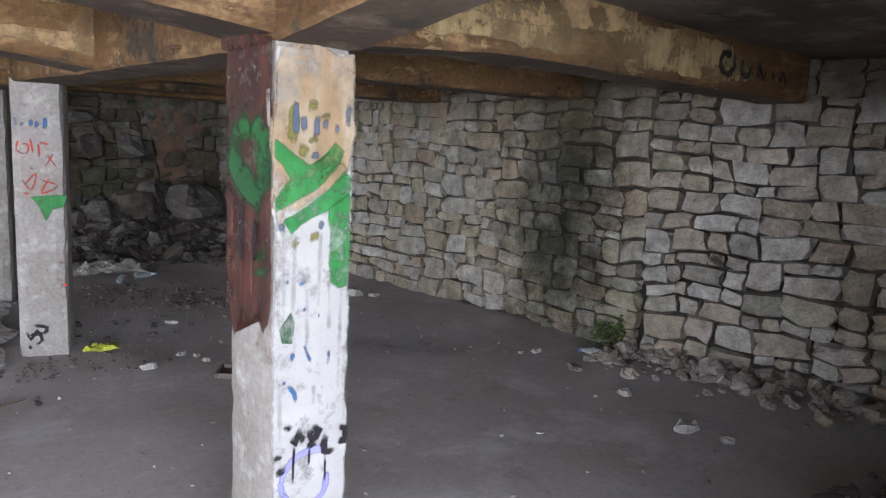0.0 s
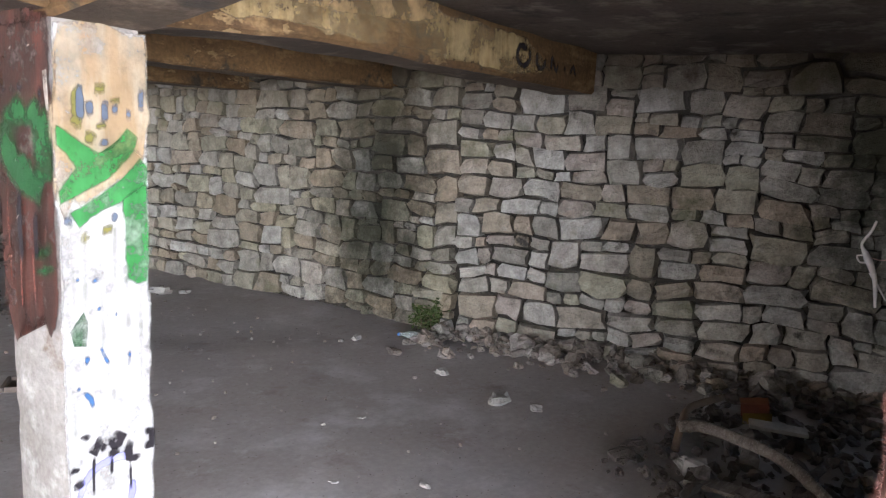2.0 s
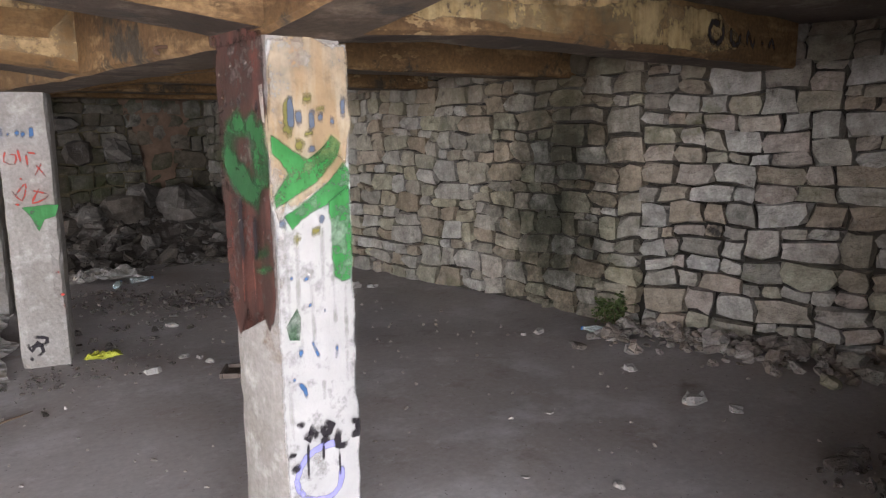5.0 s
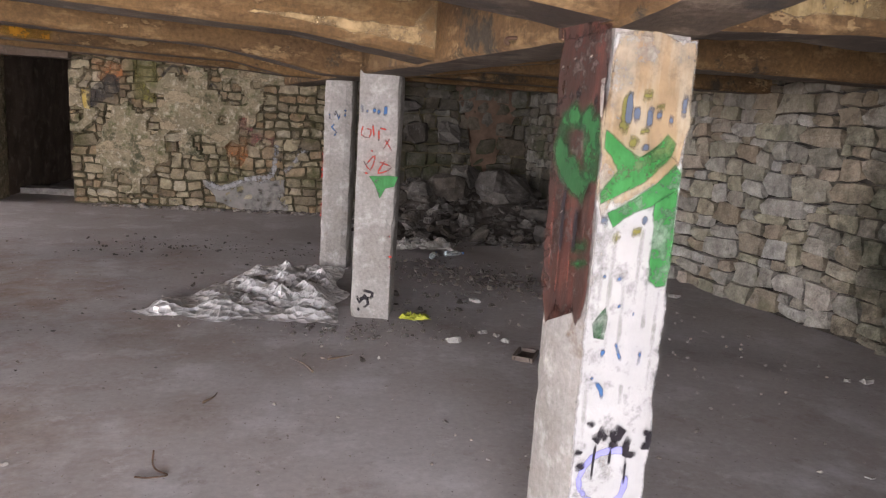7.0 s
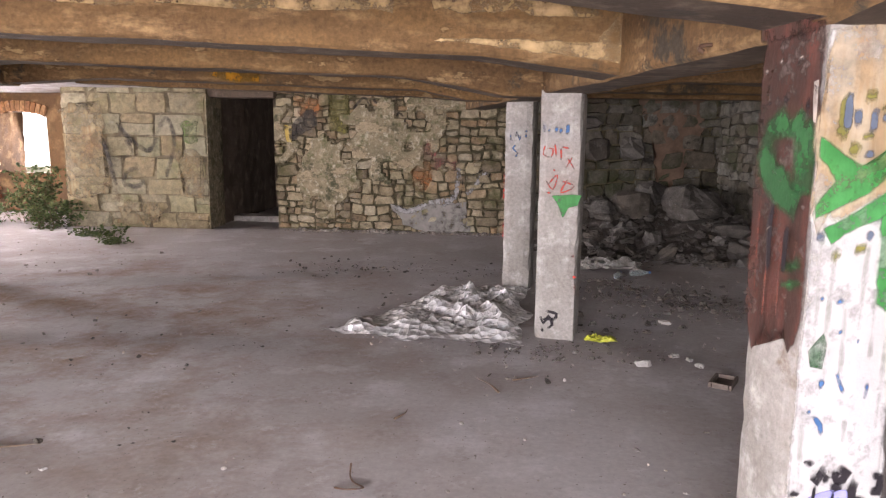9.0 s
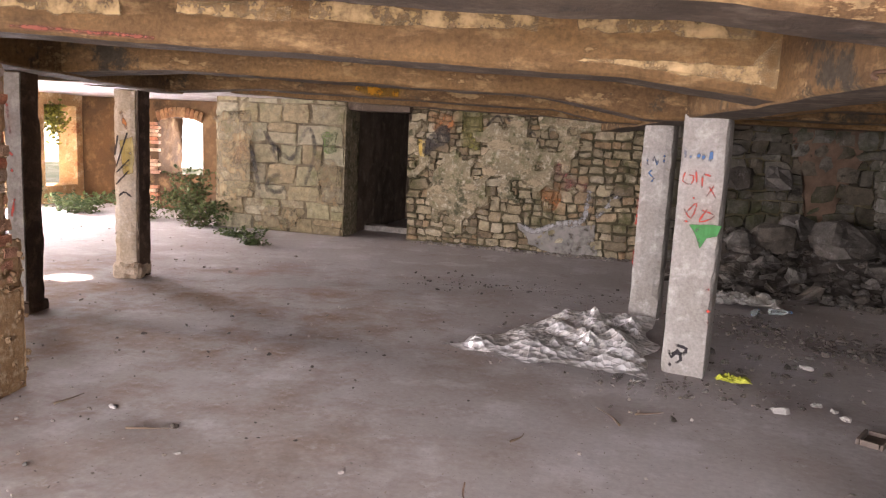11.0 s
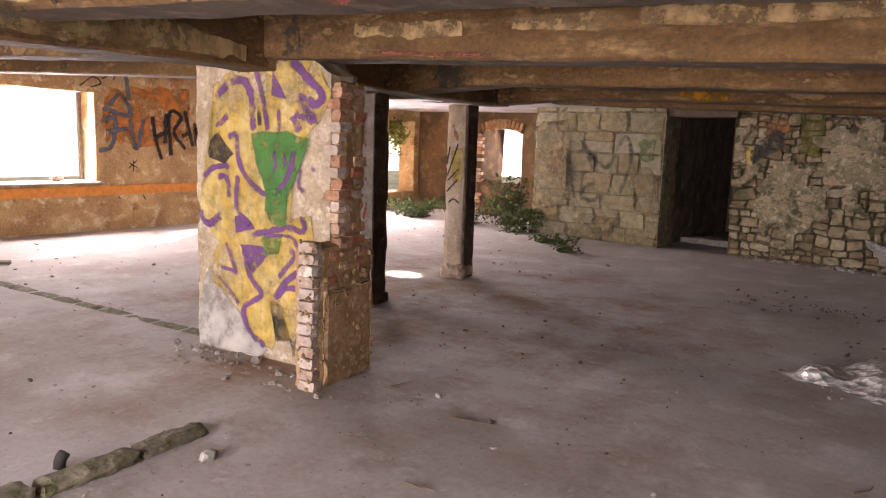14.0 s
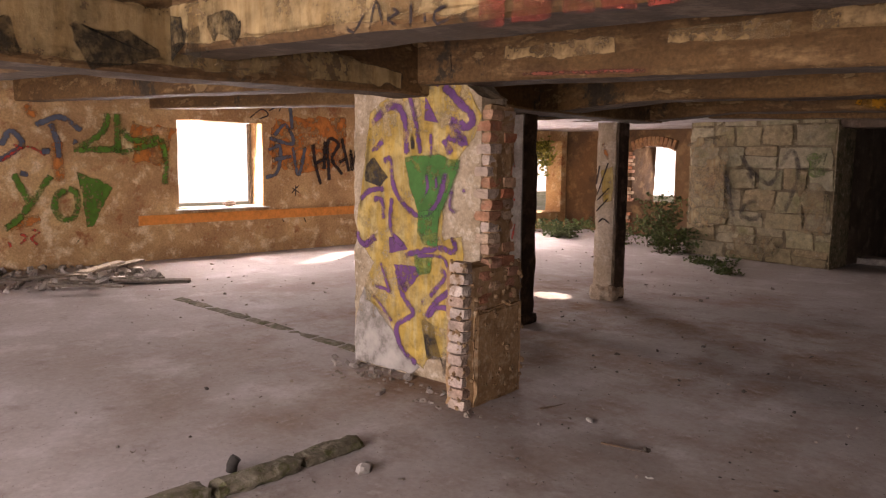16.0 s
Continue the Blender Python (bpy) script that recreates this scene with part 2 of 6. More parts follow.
M_JOINT_N = patchy("mossy_ochre_mortar", (0.105, 0.09, 0.05), (0.16, 0.135, 0.085), (0.06, 0.055, 0.03), 1.5, None, bump=0.8)
# orange plaster of the backlit far wall, shade put in its colour
M_PLASTER_F = patchy("shaded_orange_plaster", (0.124, 0.0694, 0.031), (0.186, 0.118, 0.0589), (0.0682, 0.0403, 0.0211), 0.9, (0.0465, 0.0279, 0.0167), (0.55, 0.68), 0.5)
M_POST_F = patchy("beige_worn_plaster", (0.63, 0.54, 0.43), (0.70, 0.63, 0.54), (0.48, 0.39, 0.28), 2.2, (0.40, 0.22, 0.13), (0.64, 0.74), 0.5)
M_STONE_B = stony("brown_damp_rubble_stone", [(0.358, 0.337, 0.289), (0.42, 0.407, 0.375), (0.253, 0.232, 0.183), (0.358, 0.293, 0.227), (0.428, 0.42, 0.393), (0.236, 0.223, 0.192), (0.375, 0.323, 0.284), (0.34, 0.328, 0.253), (0.289, 0.249, 0.197)], moss=(0.0874, 0.0917, 0.0393), moss_at=(0.57, 0.72), damp=(5.1, 1.0, 1.9), tint=(0.0743, 0.0559, 0.0367))
# mossy stone near the dark corner, the corner's dimness put in its tones
M_STONE_D = stony("dim_mossy_stone", [(0.0936, 0.0864, 0.0684), (0.137, 0.126, 0.104), (0.072, 0.0634, 0.0468), (0.115, 0.0972, 0.072), (0.151, 0.144, 0.122)], moss=(0.0396, 0.0446, 0.018), moss_at=(0.50, 0.66), dirt=(0.0216, 0.0194, 0.0158))
M_JOINT_P = patchy("dark_ochre_mortar", (0.19, 0.155, 0.095), (0.26, 0.22, 0.145), (0.08, 0.065, 0.04), 3.0, None, bump=0.8)
M_LIT_CEILING = patchy("lit_whitewash", (0.46, 0.44, 0.45), (0.56, 0.54, 0.55), (0.32, 0.29, 0.28), 1.6, (0.22, 0.15, 0.10), (0.62, 0.72), 0.4)
M_GROUND = patchy("outside_earth", (0.22, 0.20, 0.13), (0.30, 0.27, 0.2), (0.12, 0.13, 0.06), 0.8, None)

t_ = M_FLOOR.node_tree
b_ = t_.nodes["Principled BSDF"]
p_ = position(t_)
col_ = b_.inputs["Base Color"].links[0].from_socket
col_ = n_mix(t_, n_scale(t_, mask(t_, n_noise(t_, p_, 2.6, 9, 0.74), 0.56, 0.66), 0.45), col_, (0.24, 0.19, 0.16))
col_ = n_mix(t_, n_scale(t_, mask(t_, n_noise(t_, p_, 4.1, 9, 0.8), 0.57, 0.66), 0.5), col_, (0.58, 0.565, 0.57))
col_ = n_mix(t_, mask(t_, n_noise(t_, p_, 46, 3, 0.6), 0.67, 0.72), col_, (0.13, 0.11, 0.10))
t_.links.new(col_, b_.inputs["Base Color"])

# ---- shapes ----
TURN = radians(9.5)
CO, SI = math.cos(TURN), math.sin(TURN)
EX, EY, EZ = Vector((CO, SI, 0)), Vector((-SI, CO, 0)), Vector((0, 0, 1))


def W(u, v, z=0.0):
    """A place from the building's own grid: u along the cross beams, v along the row of posts."""
    return Vector((0.916, 2.44, z)) + EX * u + EY * v


def mesh_of(name, bm, mat, smooth=False):
    me = bpy.data.meshes.new(name)
    bm.normal_update()
    bm.to_mesh(me)
    bm.free()
    me.materials.append(mat)
    if smooth:
        me.polygons.foreach_set("use_smooth", [True] * len(me.polygons))
    return me


def structure(name, bm, mat, label, category, smooth=False):
    return tagged(new(name, mesh_of(name, bm, mat, smooth)), label, category, kind="structure")


def thing(name, bm, mat, label, category, group="", smooth=False, kind=""):
    return tagged(new(name, mesh_of(name, bm, mat, smooth) if bm else None), label, category, group, kind)


def part(name, bm, mat, parent, label="", smooth=False):
    ob = new(name, mesh_of(name, bm, mat, smooth))
    ob.parent = parent
    ob.matrix_parent_inverse = parent.matrix_basis.inverted()
    return tagged(ob, label)


def wob(p, k, amp):
    return noise.noise_vector(p * k) * amp


def rough_box(bm, o, ax, ay, az, seg=0.12, amp=0.008, worn=0.012):
    """A box from its corner and three edge vectors, with gridded, uneven faces and worn edges."""
    L = [a.length for a in (ax, ay, az)]
    N = [max(1, round(l / seg)) for l in L]
    ids = {}

    def vert(i, j, k):
        key = (i, j, k)
        if key not in ids:
            c = Vector(o) + ax * (i / N[0]) + ay * (j / N[1]) + az * (k / N[2])
            ends = [(1 if q == 0 else -1) if q in (0, n) else 0 for q, n in zip(key, N)]
            if sum(1 for e in ends if e) >= 2:
                w = worn * (0.35 + 1.3 * abs(noise.noise(c * 7.0)))
                c = c + sum((a.normalized() * e * w for a, e in zip((ax, ay, az), ends)), Vector())
            ids[key] = bm.verts.new(c + wob(c, 3.1, amp) + wob(c, 11.0, amp * 0.5))
        return ids[key]

    for a, b, c in ((0, 1, 2), (1, 2, 0), (2, 0, 1)):
        for side in (0, N[c]):
            for i in range(N[a]):
                for j in range(N[b]):
                    q = []
                    for di, dj in ((0, 0), (1, 0), (1, 1), (0, 1)):
                        key = [0, 0, 0]
                        key[a], key[b], key[c] = i + di, j + dj, side
                        q.append(vert(*key))
                    bm.faces.new(q if side else q[::-1])
    return bm


def box(o, ax, ay, az, seg=0.12, amp=0.008, worn=0.012):
    return rough_box(bmesh.new(), Vector(o), Vector(ax), Vector(ay), Vector(az), seg, amp, worn)


def beam(a, b, width, top, bottom, step=0.07, amp=0.012):
    """A beam from a to b (on plan) whose faces follow top(s) and bottom(s), s in metres from a."""
    a, b = Vector((a.x, a.y, 0)), Vector((b.x, b.y, 0))
    run = b - a
    n = max(2, round(run.length / step))
    d = run.normalized()
    side = Vector((-d.y, d.x, 0))
    bm, rings = bmesh.new(), []
    for i in range(n + 1):
        s = run.length * i / n
        z0, zt = bottom(s), top(s)
        ring = []
        h = width / 2
        for x, z in ((-h, zt), (-h, zt * 0.5 + z0 * 0.5), (-h, z0 + 0.015), (-h + 0.018, z0), (0, z0), (h - 0.018, z0), (h, z0 + 0.015), (h, zt * 0.5 + z0 * 0.5), (h, zt)):
            c = a + d * s + side * x + EZ * z
            ring.append(bm.verts.new(c + wob(c, 2.3, amp) + wob(c, 9.0, amp * 0.6)))
        rings.append(ring)
    for r, q in zip(rings, rings[1:]):
        for k in range(8):
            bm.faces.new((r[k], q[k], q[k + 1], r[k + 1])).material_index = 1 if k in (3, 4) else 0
    bm.faces.new(rings[0]), bm.faces.new(rings[-1][::-1])
    return bm


def grid_sheet(o, ax, ay, seg, amp, hole=None, lift=None):
    """An uneven sheet; hole(x, y) leaves cells out; lift(point) moves it along the normal."""
    ax, ay, o = Vector(ax), Vector(ay), Vector(o)
    nx, ny = max(1, round(ax.length / seg)), max(1, round(ay.length / seg))
    nor = ax.cross(ay).normalized()
    bm, vs = bmesh.new(), {}
    for i in range(nx):
        for j in range(ny):
            if hole and hole(ax.length * (i + 0.5) / nx, ay.length * (j + 0.5) / ny):
                continue
            q = []
            for a, b in ((i, j), (i + 1, j), (i + 1, j + 1), (i, j + 1)):
                if (a, b) not in vs:
                    c = o + ax * (a / nx) + ay * (b / ny)
                    up = lift(c) if lift else 0.0
                    vs[a, b] = bm.verts.new(c + wob(c, 2.0, amp) + nor * up)
                q.append(vs[a, b])
            bm.faces.new(q)
    return bm


def smoothstep(x, a, b):
    x = min(1, max(0, (x - a) / (b - a)))
    return x * x * (3 - 2 * x)


# unit stones: rounded, chipped blocks, 26 corners each
def unit_stone(seed, roundness=0.15, chip=0.13):
    rng = random.Random(seed)
    vs, idx = [], {}
    for i in range(3):
        for j in range(3):
            for k in range(3):
                if (i, j, k) == (1, 1, 1):
                    continue
                p = Vector((i - 1, j - 1, k - 1))
                ends = sum(1 for q in p if q)
                p = p * (1 - roundness * (0, 0, 0.5, 1.0)[ends] * rng.uniform(0.4, 1.4))
                p += Vector([rng.uniform(-chip, chip) for _ in range(3)])
                idx[i, j, k] = len(vs)
                vs.append(p * 0.5)
    fs = []
    for a, b, c in ((0, 1, 2), (1, 2, 0), (2, 0, 1)):
        for side in (0, 2):
            for i in range(2):
                for j in range(2):
                    q = []
                    for di, dj in ((0, 0), (1, 0), (1, 1), (0, 1)):
                        key = [0, 0, 0]
                        key[a], key[b], key[c] = i + di, j + dj, side
                        q.append(idx[tuple(key)])
                    fs.append(q if side else q[::-1])
    return vs, fs


STONES = [unit_stone(s) for s in range(14)]
CHUNKS = [unit_stone(50 + s, 0.45, 0.22) for s in range(10)]
BRICKS = [unit_stone(80 + s, 0.12, 0.09) for s in range(8)]


def mesh_protos(name, protos, mat):
    out = []
    for vs, fs in protos:
        me = bpy.data.meshes.new(name)
        me.from_pydata(vs, [], fs)
        me.materials.append(mat)
        out.append(me)
    return out


def joined(name, protos, mat, mats):
    """Many pieces in one mesh, from a list of matrices."""
    V, F = [], []
    rng = random.Random(len(mats))
    for m in mats:
        vs, fs = protos[rng.randrange(len(protos))]
        k = len(V)
        V += [m @ v for v in vs]
        F += [[k + i for i in f] for f in fs]
    me = bpy.data.meshes.new(name)
    me.from_pydata(V, [], F)
    me.materials.append(mat)
    return me


def courses(width, height, seed, hs=(0.075, 0.20), ws=(0.10, 0.42), long=3.0):
    """Squared rubble with broken courses: middle x, z and size w, h of each stone."""
    rng = random.Random(seed)
    out = []

    def split(x, z, w, h):
        if h > hs[1] or (h > 2.2 * hs[0] and w < 1.6 * h and rng.random() < 0.35) or (h > 2.5 * hs[0] and rng.random() < 0.12):
            k = h * rng.uniform(0.3, 0.7)
            split(x, z, w, k), split(x, z + k, w, h - k)
        elif w > ws[1] * rng.uniform(0.7, 1.1) or (w > long * h and w > 2 * ws[0]):
            k = w * rng.uniform(0.32, 0.68)
            split(x, z, k, h), split(x + k, z, w - k, h)
        else:
            out.append((x + w / 2, z + h / 2, w, h))

    z = 0.0
    while z < height - 0.02:
        h = min(rng.uniform(1.5, 2.4) * hs[1], height - z)
        h = height - z if height - z - h < hs[0] else h
        x = 0.0
        while x < width - 0.01:
            w = min(rng.uniform(0.8, 2.0) * ws[1], width - x)
            split(x, z, w, h)
            x += w
        z += h
    return out


def stone_face(parent, name, protos, mat, origin, along, normal, stones, seed, depth=0.16, gap=0.022, proud=(0.0, 0.035), near=None, limit=300, skip=None, wave=0.03, lean=1.0, crook=0.07):
    """Lays stones on a wall: those that near() picks are parts, the rest one joined part."""
    rng = random.Random(seed)
    along, normal = Vector(along).normalized(), Vector(normal).normalized()
    single, rest = [], []
    origin = Vector(origin)

    def bend(p):
        """Crooked joints: the whole face is drawn out of square."""
        q = p + Vector((seed * 3.7, 0, 0))
        a, b = noise.noise_vector(q * 1.9), noise.noise_vector(q * 5.5)
        return p + along * (crook * a.x + 0.45 * crook * b.x) + EZ * (0.7 * crook * a.z + 0.4 * crook * b.z)

    for x, z, w, h in stones:
        if skip and skip(x, z):
            continue
        zz = z + wave * math.sin(x * 1.3 + z * 2.0 + seed) + rng.uniform(-0.006, 0.006)
        c = Vector(origin) + along * x + EZ * zz + normal * (rng.uniform(*proud) - depth / 2)
        c += wob(c, 0.9, 0.02)
        basis = Matrix((along, normal, EZ)).transposed().to_4x4()
        tilt = Matrix.Rotation(radians(lean * rng.uniform(-3, 3)), 4, "Y") @ Matrix.Rotation(radians(lean * rng.uniform(-4, 4)), 4, "Z")
        m = Matrix.Translation(c) @ basis @ tilt @ Matrix.Diagonal((max(0.03, w - gap * rng.uniform(0.4, 1.4)), depth, max(0.025, h - gap * rng.uniform(0.4, 1.4)), 1))
        (single if near and near(x, z) and len(single) < limit else rest).append(m)
    for m in single:
        vs, fs = protos[rng.randrange(len(protos))]
        c = bend(m.translation)
        me = bpy.data.meshes.new(name)
        me.from_pydata([bend(m @ v) - c for v in vs], [], fs)
        me.materials.append(mat)
        ob = new(name, me)
        ob.parent = parent
        ob.location = c
    if rest:
        me = joined(name, protos, mat, rest)
        for v in me.vertices:
            v.co = bend(v.co)
        ob = new(name + "_courses", me)
        ob.parent = parent
        tagged(ob, kind="stuff")

# ---- ground, floor, ceiling ----
structure("ground", grid_sheet((-600, -600, -0.12), (1200, 0, 0), (0, 1200, 0), 60, 0.0), M_GROUND, "bare earth and grass outside the ruin", "ground")


def floor_lift(c):
    dip = 0.012 * noise.noise(c * 0.9) + 0.006 * noise.noise(c * 3.3)
    return dip


structure("floor", grid_sheet((-13.5, -5.0, 0), (20, 0, 0), (0, 20, 0), 0.11, 0.0, None, floor_lift), M_FLOOR, "dusty grey concrete floor with scattered grit", "floor", True)

Z_SLAB = 2.2


def rise(u):
    """The ceiling climbs gently towards the west."""
    return min(0.32, 0.028 * max(0.0, -u - 1.2))


def rise_at(c):
    return rise((c.x - 0.916) * CO + (c.y - 2.44) * SI)


def slab_hole(x, y):
    # small unseen slab hole far down the hall, added for the sun spot
    return (x - 3.75) ** 2 + (y - 5.10) ** 2 < 0.05


slab = structure("ceiling", grid_sheet((-11.9, 15.0, Z_SLAB + 0.03), (18.4, 0, 0), (0, -19.1, 0), 0.1, 0.02, slab_hole, lambda c: -rise_at(c)), M_SLAB, "stained concrete slab ceiling with flaking patches", "ceiling")
top = grid_sheet((-11.9, -4.1, Z_SLAB + 0.14), (18.4, 0, 0), (0, 19.1, 0), 0.1, 0.0, lambda x, y: (x - 3.64) ** 2 + (y - 14.16) ** 2 < 0.06, rise_at)
structure("roof_slab", top, M_SLAB, "weathered concrete top of the slab", "roof")

# pale sheet added below the slab: light off the floor put in its colour
structure("ceiling_lining", grid_sheet((-11.28, 13.1, 2.19), (5.9, 0, 0), (0, -4.2, 0), 0.1, 0.012, lambda x, y: (x - 3.36) ** 2 + (y - 3.49) ** 2 < 0.06), M_LIT_CEILING, "stained whitewashed sheet under the far slab, pale for light off the floor", "ceiling")

# ---- beams ----


def straight(points):
    """Underside of a beam, straight from height to height: pairs of place along the beam and height."""

    def z(s):
        if s <= points[0][0]:
            return points[0][1]
        for (a, p), (b, q) in zip(points, points[1:]):
            if s <= b:
                return p + (q - p) * (s - a) / (b - a)
        return points[-1][1]

    return z


BW = 0.33
TOP = Z_SLAB + 0.1
U0, U1 = -12.0, 3.75
BEAMS = (
    (0.0, ((-12.0, 1.97), (-0.9, 1.97), (-0.17, 1.9), (0.17, 1.9), (0.8, 1.95), (3.75, 1.95))),
    (1.75, ((-12.0, 1.965), (-2.1, 1.965), (-0.85, 1.955), (-0.15, 1.868), (0.15, 1.868), (0.8, 1.955), (3.75, 1.985))),
    (3.5, ((-12.0, 1.96), (-5.9, 1.96), (-5.1, 1.88), (-4.8, 1.88), (-4.0, 1.96), (-1.25, 1.972), (-0.84, 1.918), (-0.44, 1.84), (0.0, 1.84), (0.9, 1.96), (3.75, 1.98))),
    (5.3, ((-12.0, 1.96), (-5.9, 1.96), (-5.1, 1.88), (-4.8, 1.88), (-4.0, 1.96), (-1.0, 1.98), (-0.5, 1.88), (0.2, 1.88), (0.9, 1.98), (3.75, 1.99))),
    (7.05, ((-12.0, 1.97), (-1.0, 1.99), (-0.3, 1.95), (0.3, 1.95), (1.0, 2.0), (3.75, 2.0))),
)
for row, (v, line) in enumerate(BEAMS):
    under, start = straight(line), (U0, U0, U0, -5.7, -4.9)[row]
    bm = beam(W(start, v), W(U1, v), BW, lambda s, start=start: TOP + rise(start + s), lambda s, under=under, start=start: under(start + s) + rise(start + s), amp=0.008)
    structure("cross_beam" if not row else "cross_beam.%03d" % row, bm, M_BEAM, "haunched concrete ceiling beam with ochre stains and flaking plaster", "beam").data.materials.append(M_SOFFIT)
for row, (u, v0, line) in enumerate(((0.0, -2.4, ((-2.4, 1.975), (-0.78, 1.975), (-0.16, 1.88), (0.16, 1.868), (1.75, 1.86), (8.2, 1.875))), (-5.0, -4.0, ((-4.0, 1.85), (-0.2, 1.855), (1.4, 1.89), (3.5, 1.86), (8.2, 1.86))))):
    under = straight(line)
    bm = beam(W(u, v0), W(u, 8.2 if not row else 5.45), BW, lambda s, u=u: TOP + rise(u), lambda s, under=under, u=u, v0=v0: under(v0 + s) + rise(u), amp=0.008)
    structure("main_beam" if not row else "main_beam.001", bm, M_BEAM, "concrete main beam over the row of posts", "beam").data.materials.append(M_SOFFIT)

# ---- east wall: dry-laid rubble ----
EAST = ((6.6, 3.60), (0.9, 3.62), (-4.5, 4.30))


def wall_block(name, a, b, thick, z0, z1, mat, label, seg=0.25):
    """A wall whose face runs from a to b; its body lies to the right of that way."""
    d = (b - a)
    n = Vector((d.y, -d.x, 0)).normalized()
    return structure(name, box(a + EZ * z0, d, n * thick, EZ * (z1 - z0), seg, 0.012, 0.0), mat, label, "wall")


e0, e1, e2 = W(3.60, 8.9), W(3.62, 0.9), W(4.2, -3.4)
east_a = wall_block("wall_east", e0.lerp(e1, 0) + EX * 0.085, e1 + EX * 0.085, -0.5, 0, TOP, M_MORTAR, "rough grey rubble stone wall with dark open joints")
east_b = wall_block("wall_east_bend", e1 + EX * 0.085, e2 + EX * 0.085, -0.5, 0, TOP, M_MORTAR, "rough grey rubble stone wall, stained and shaded darker towards the slab")

# ---- north wall with doorway ----
n_l, n_r = Vector((-3.64, 11.42, 0)), Vector((3.6, 11.25, 0))


def plaster_lift(c):
    k = 0.9 * noise.noise(c * 1.1 + Vector((3, 0, 7))) + 0.5 * noise.noise(c * 4.2)
    edge = 0.9 - smoothstep(c.z, 0.2, 0.75) * 0.95
    right = smoothstep(c.x, -0.5, 0.5) * 2.0
    return 0.15 * smoothstep(k - edge * 0.75 - right * 0.5 + 0.08, 0.0, 0.10) - 0.115


def sheet_wall(name, a, b, z1, seg, lift, mat, label, hole=None, amp=0.012):
    d = b - a
    return structure(name, grid_sheet(a, d, EZ * z1, seg, amp, hole, lift), mat, label, "wall")


north = sheet_wall("wall_north", n_l, n_r, TOP, 0.05, plaster_lift, M_PLASTER_N, "rubble stone wall with flaking ochre plaster and faded graffiti")
structure("wall_north_core", box(n_l + Vector((0, 0.08, 0)), n_r - n_l, (0, 0.6, 0), (0, 0, TOP), 0.4, 0.0, 0.0), M_JOINT_N, "core of the rubble wall", "wall")
HIGH = TOP + 0.3
# passage behind the doorway
pl, pr = -4.66, -3.64
structure("wall_passage_left", box((pl - 0.5, 11.3, 0), (0.5, 0, 0), (0, 3.6, 0), (0, 0, HIGH), 0.2, 0.02, 0.01), M_SHADE, "stone wall of the dark passage, shade put in its colour", "wall")
structure("wall_passage_right", box((pr, 12.0, 0), (0.4, 0, 0), (0, 2.9, 0), (0, 0, HIGH), 0.2, 0.02, 0.01), M_SHADE, "stone wall of the dark passage, shade put in its colour", "wall")
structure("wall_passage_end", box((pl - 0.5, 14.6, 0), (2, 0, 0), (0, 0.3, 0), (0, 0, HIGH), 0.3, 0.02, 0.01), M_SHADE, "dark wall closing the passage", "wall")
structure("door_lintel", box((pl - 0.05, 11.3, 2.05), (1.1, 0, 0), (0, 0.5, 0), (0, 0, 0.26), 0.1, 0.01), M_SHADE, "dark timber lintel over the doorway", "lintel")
structure("passage_step", box((pl + 0.005, 12.2, 0), (1.01, 0, 0), (0, 0.4, 0), (0, 0, 0.11), 0.1, 0.012), M_RUBBLE, "worn stone step in the passage", "step")

# ashlar pier beside the doorway
pier = structure("wall_pier", box((-7.0, 11.24, 0), (2.34, 0, 0), (0, 0.6, 0), (0, 0, HIGH), 0.2, 0.01, 0.0), M_JOINT_P, "squared ochre stone pier beside the doorway", "pier")

# ---- far wall with the arched window ----
FY = 13.1


def arch_top(x):
    return 1.84 - 0.09 * (abs(x + 8.97) / 0.5) ** 2


def far_hole(x, z):
    x = x - 11.6
    return -9.5 < x < -8.44 and 0.70 < z < arch_top(x) + 0.02


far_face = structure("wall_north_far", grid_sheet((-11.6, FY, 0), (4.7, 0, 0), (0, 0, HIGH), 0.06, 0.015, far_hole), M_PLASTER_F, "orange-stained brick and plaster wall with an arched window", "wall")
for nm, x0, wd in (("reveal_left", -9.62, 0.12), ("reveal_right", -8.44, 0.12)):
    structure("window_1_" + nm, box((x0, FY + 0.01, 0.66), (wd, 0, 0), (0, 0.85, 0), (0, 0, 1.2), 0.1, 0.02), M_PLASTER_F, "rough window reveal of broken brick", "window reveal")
for nm, x0, wd, z0, hh in (("below", -11.6, 4.7, 0, 0.7), ("above", -11.6, 4.7, 1.84, 0.5), ("left", -11.6, 1.98, 0.7, 1.14), ("right", -8.32, 1.42, 0.7, 1.14)):
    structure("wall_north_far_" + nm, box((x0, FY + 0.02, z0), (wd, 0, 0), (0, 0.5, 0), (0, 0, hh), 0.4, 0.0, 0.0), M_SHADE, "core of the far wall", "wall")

# ---- west wall with square window, further window and an unseen doorway added for light ----
WX = -11.3
# the openings at 0.35, 7.55 and 9.3 are unseen, added to let light in
HOLES = ((4.17, 5.56, 0.74, 2.12), (7.55, 8.9, 0.74, 2.08), (9.3, 10.8, 0.0, 2.1), (12.1, 12.95, 0.38, 2.0), (0.35, 1.65, 0.74, 2.12))


def west_hole(y, z):
    y = 13.4 - y
    return any(a < y < b and c < z < d for a, b, c, d in HOLES)


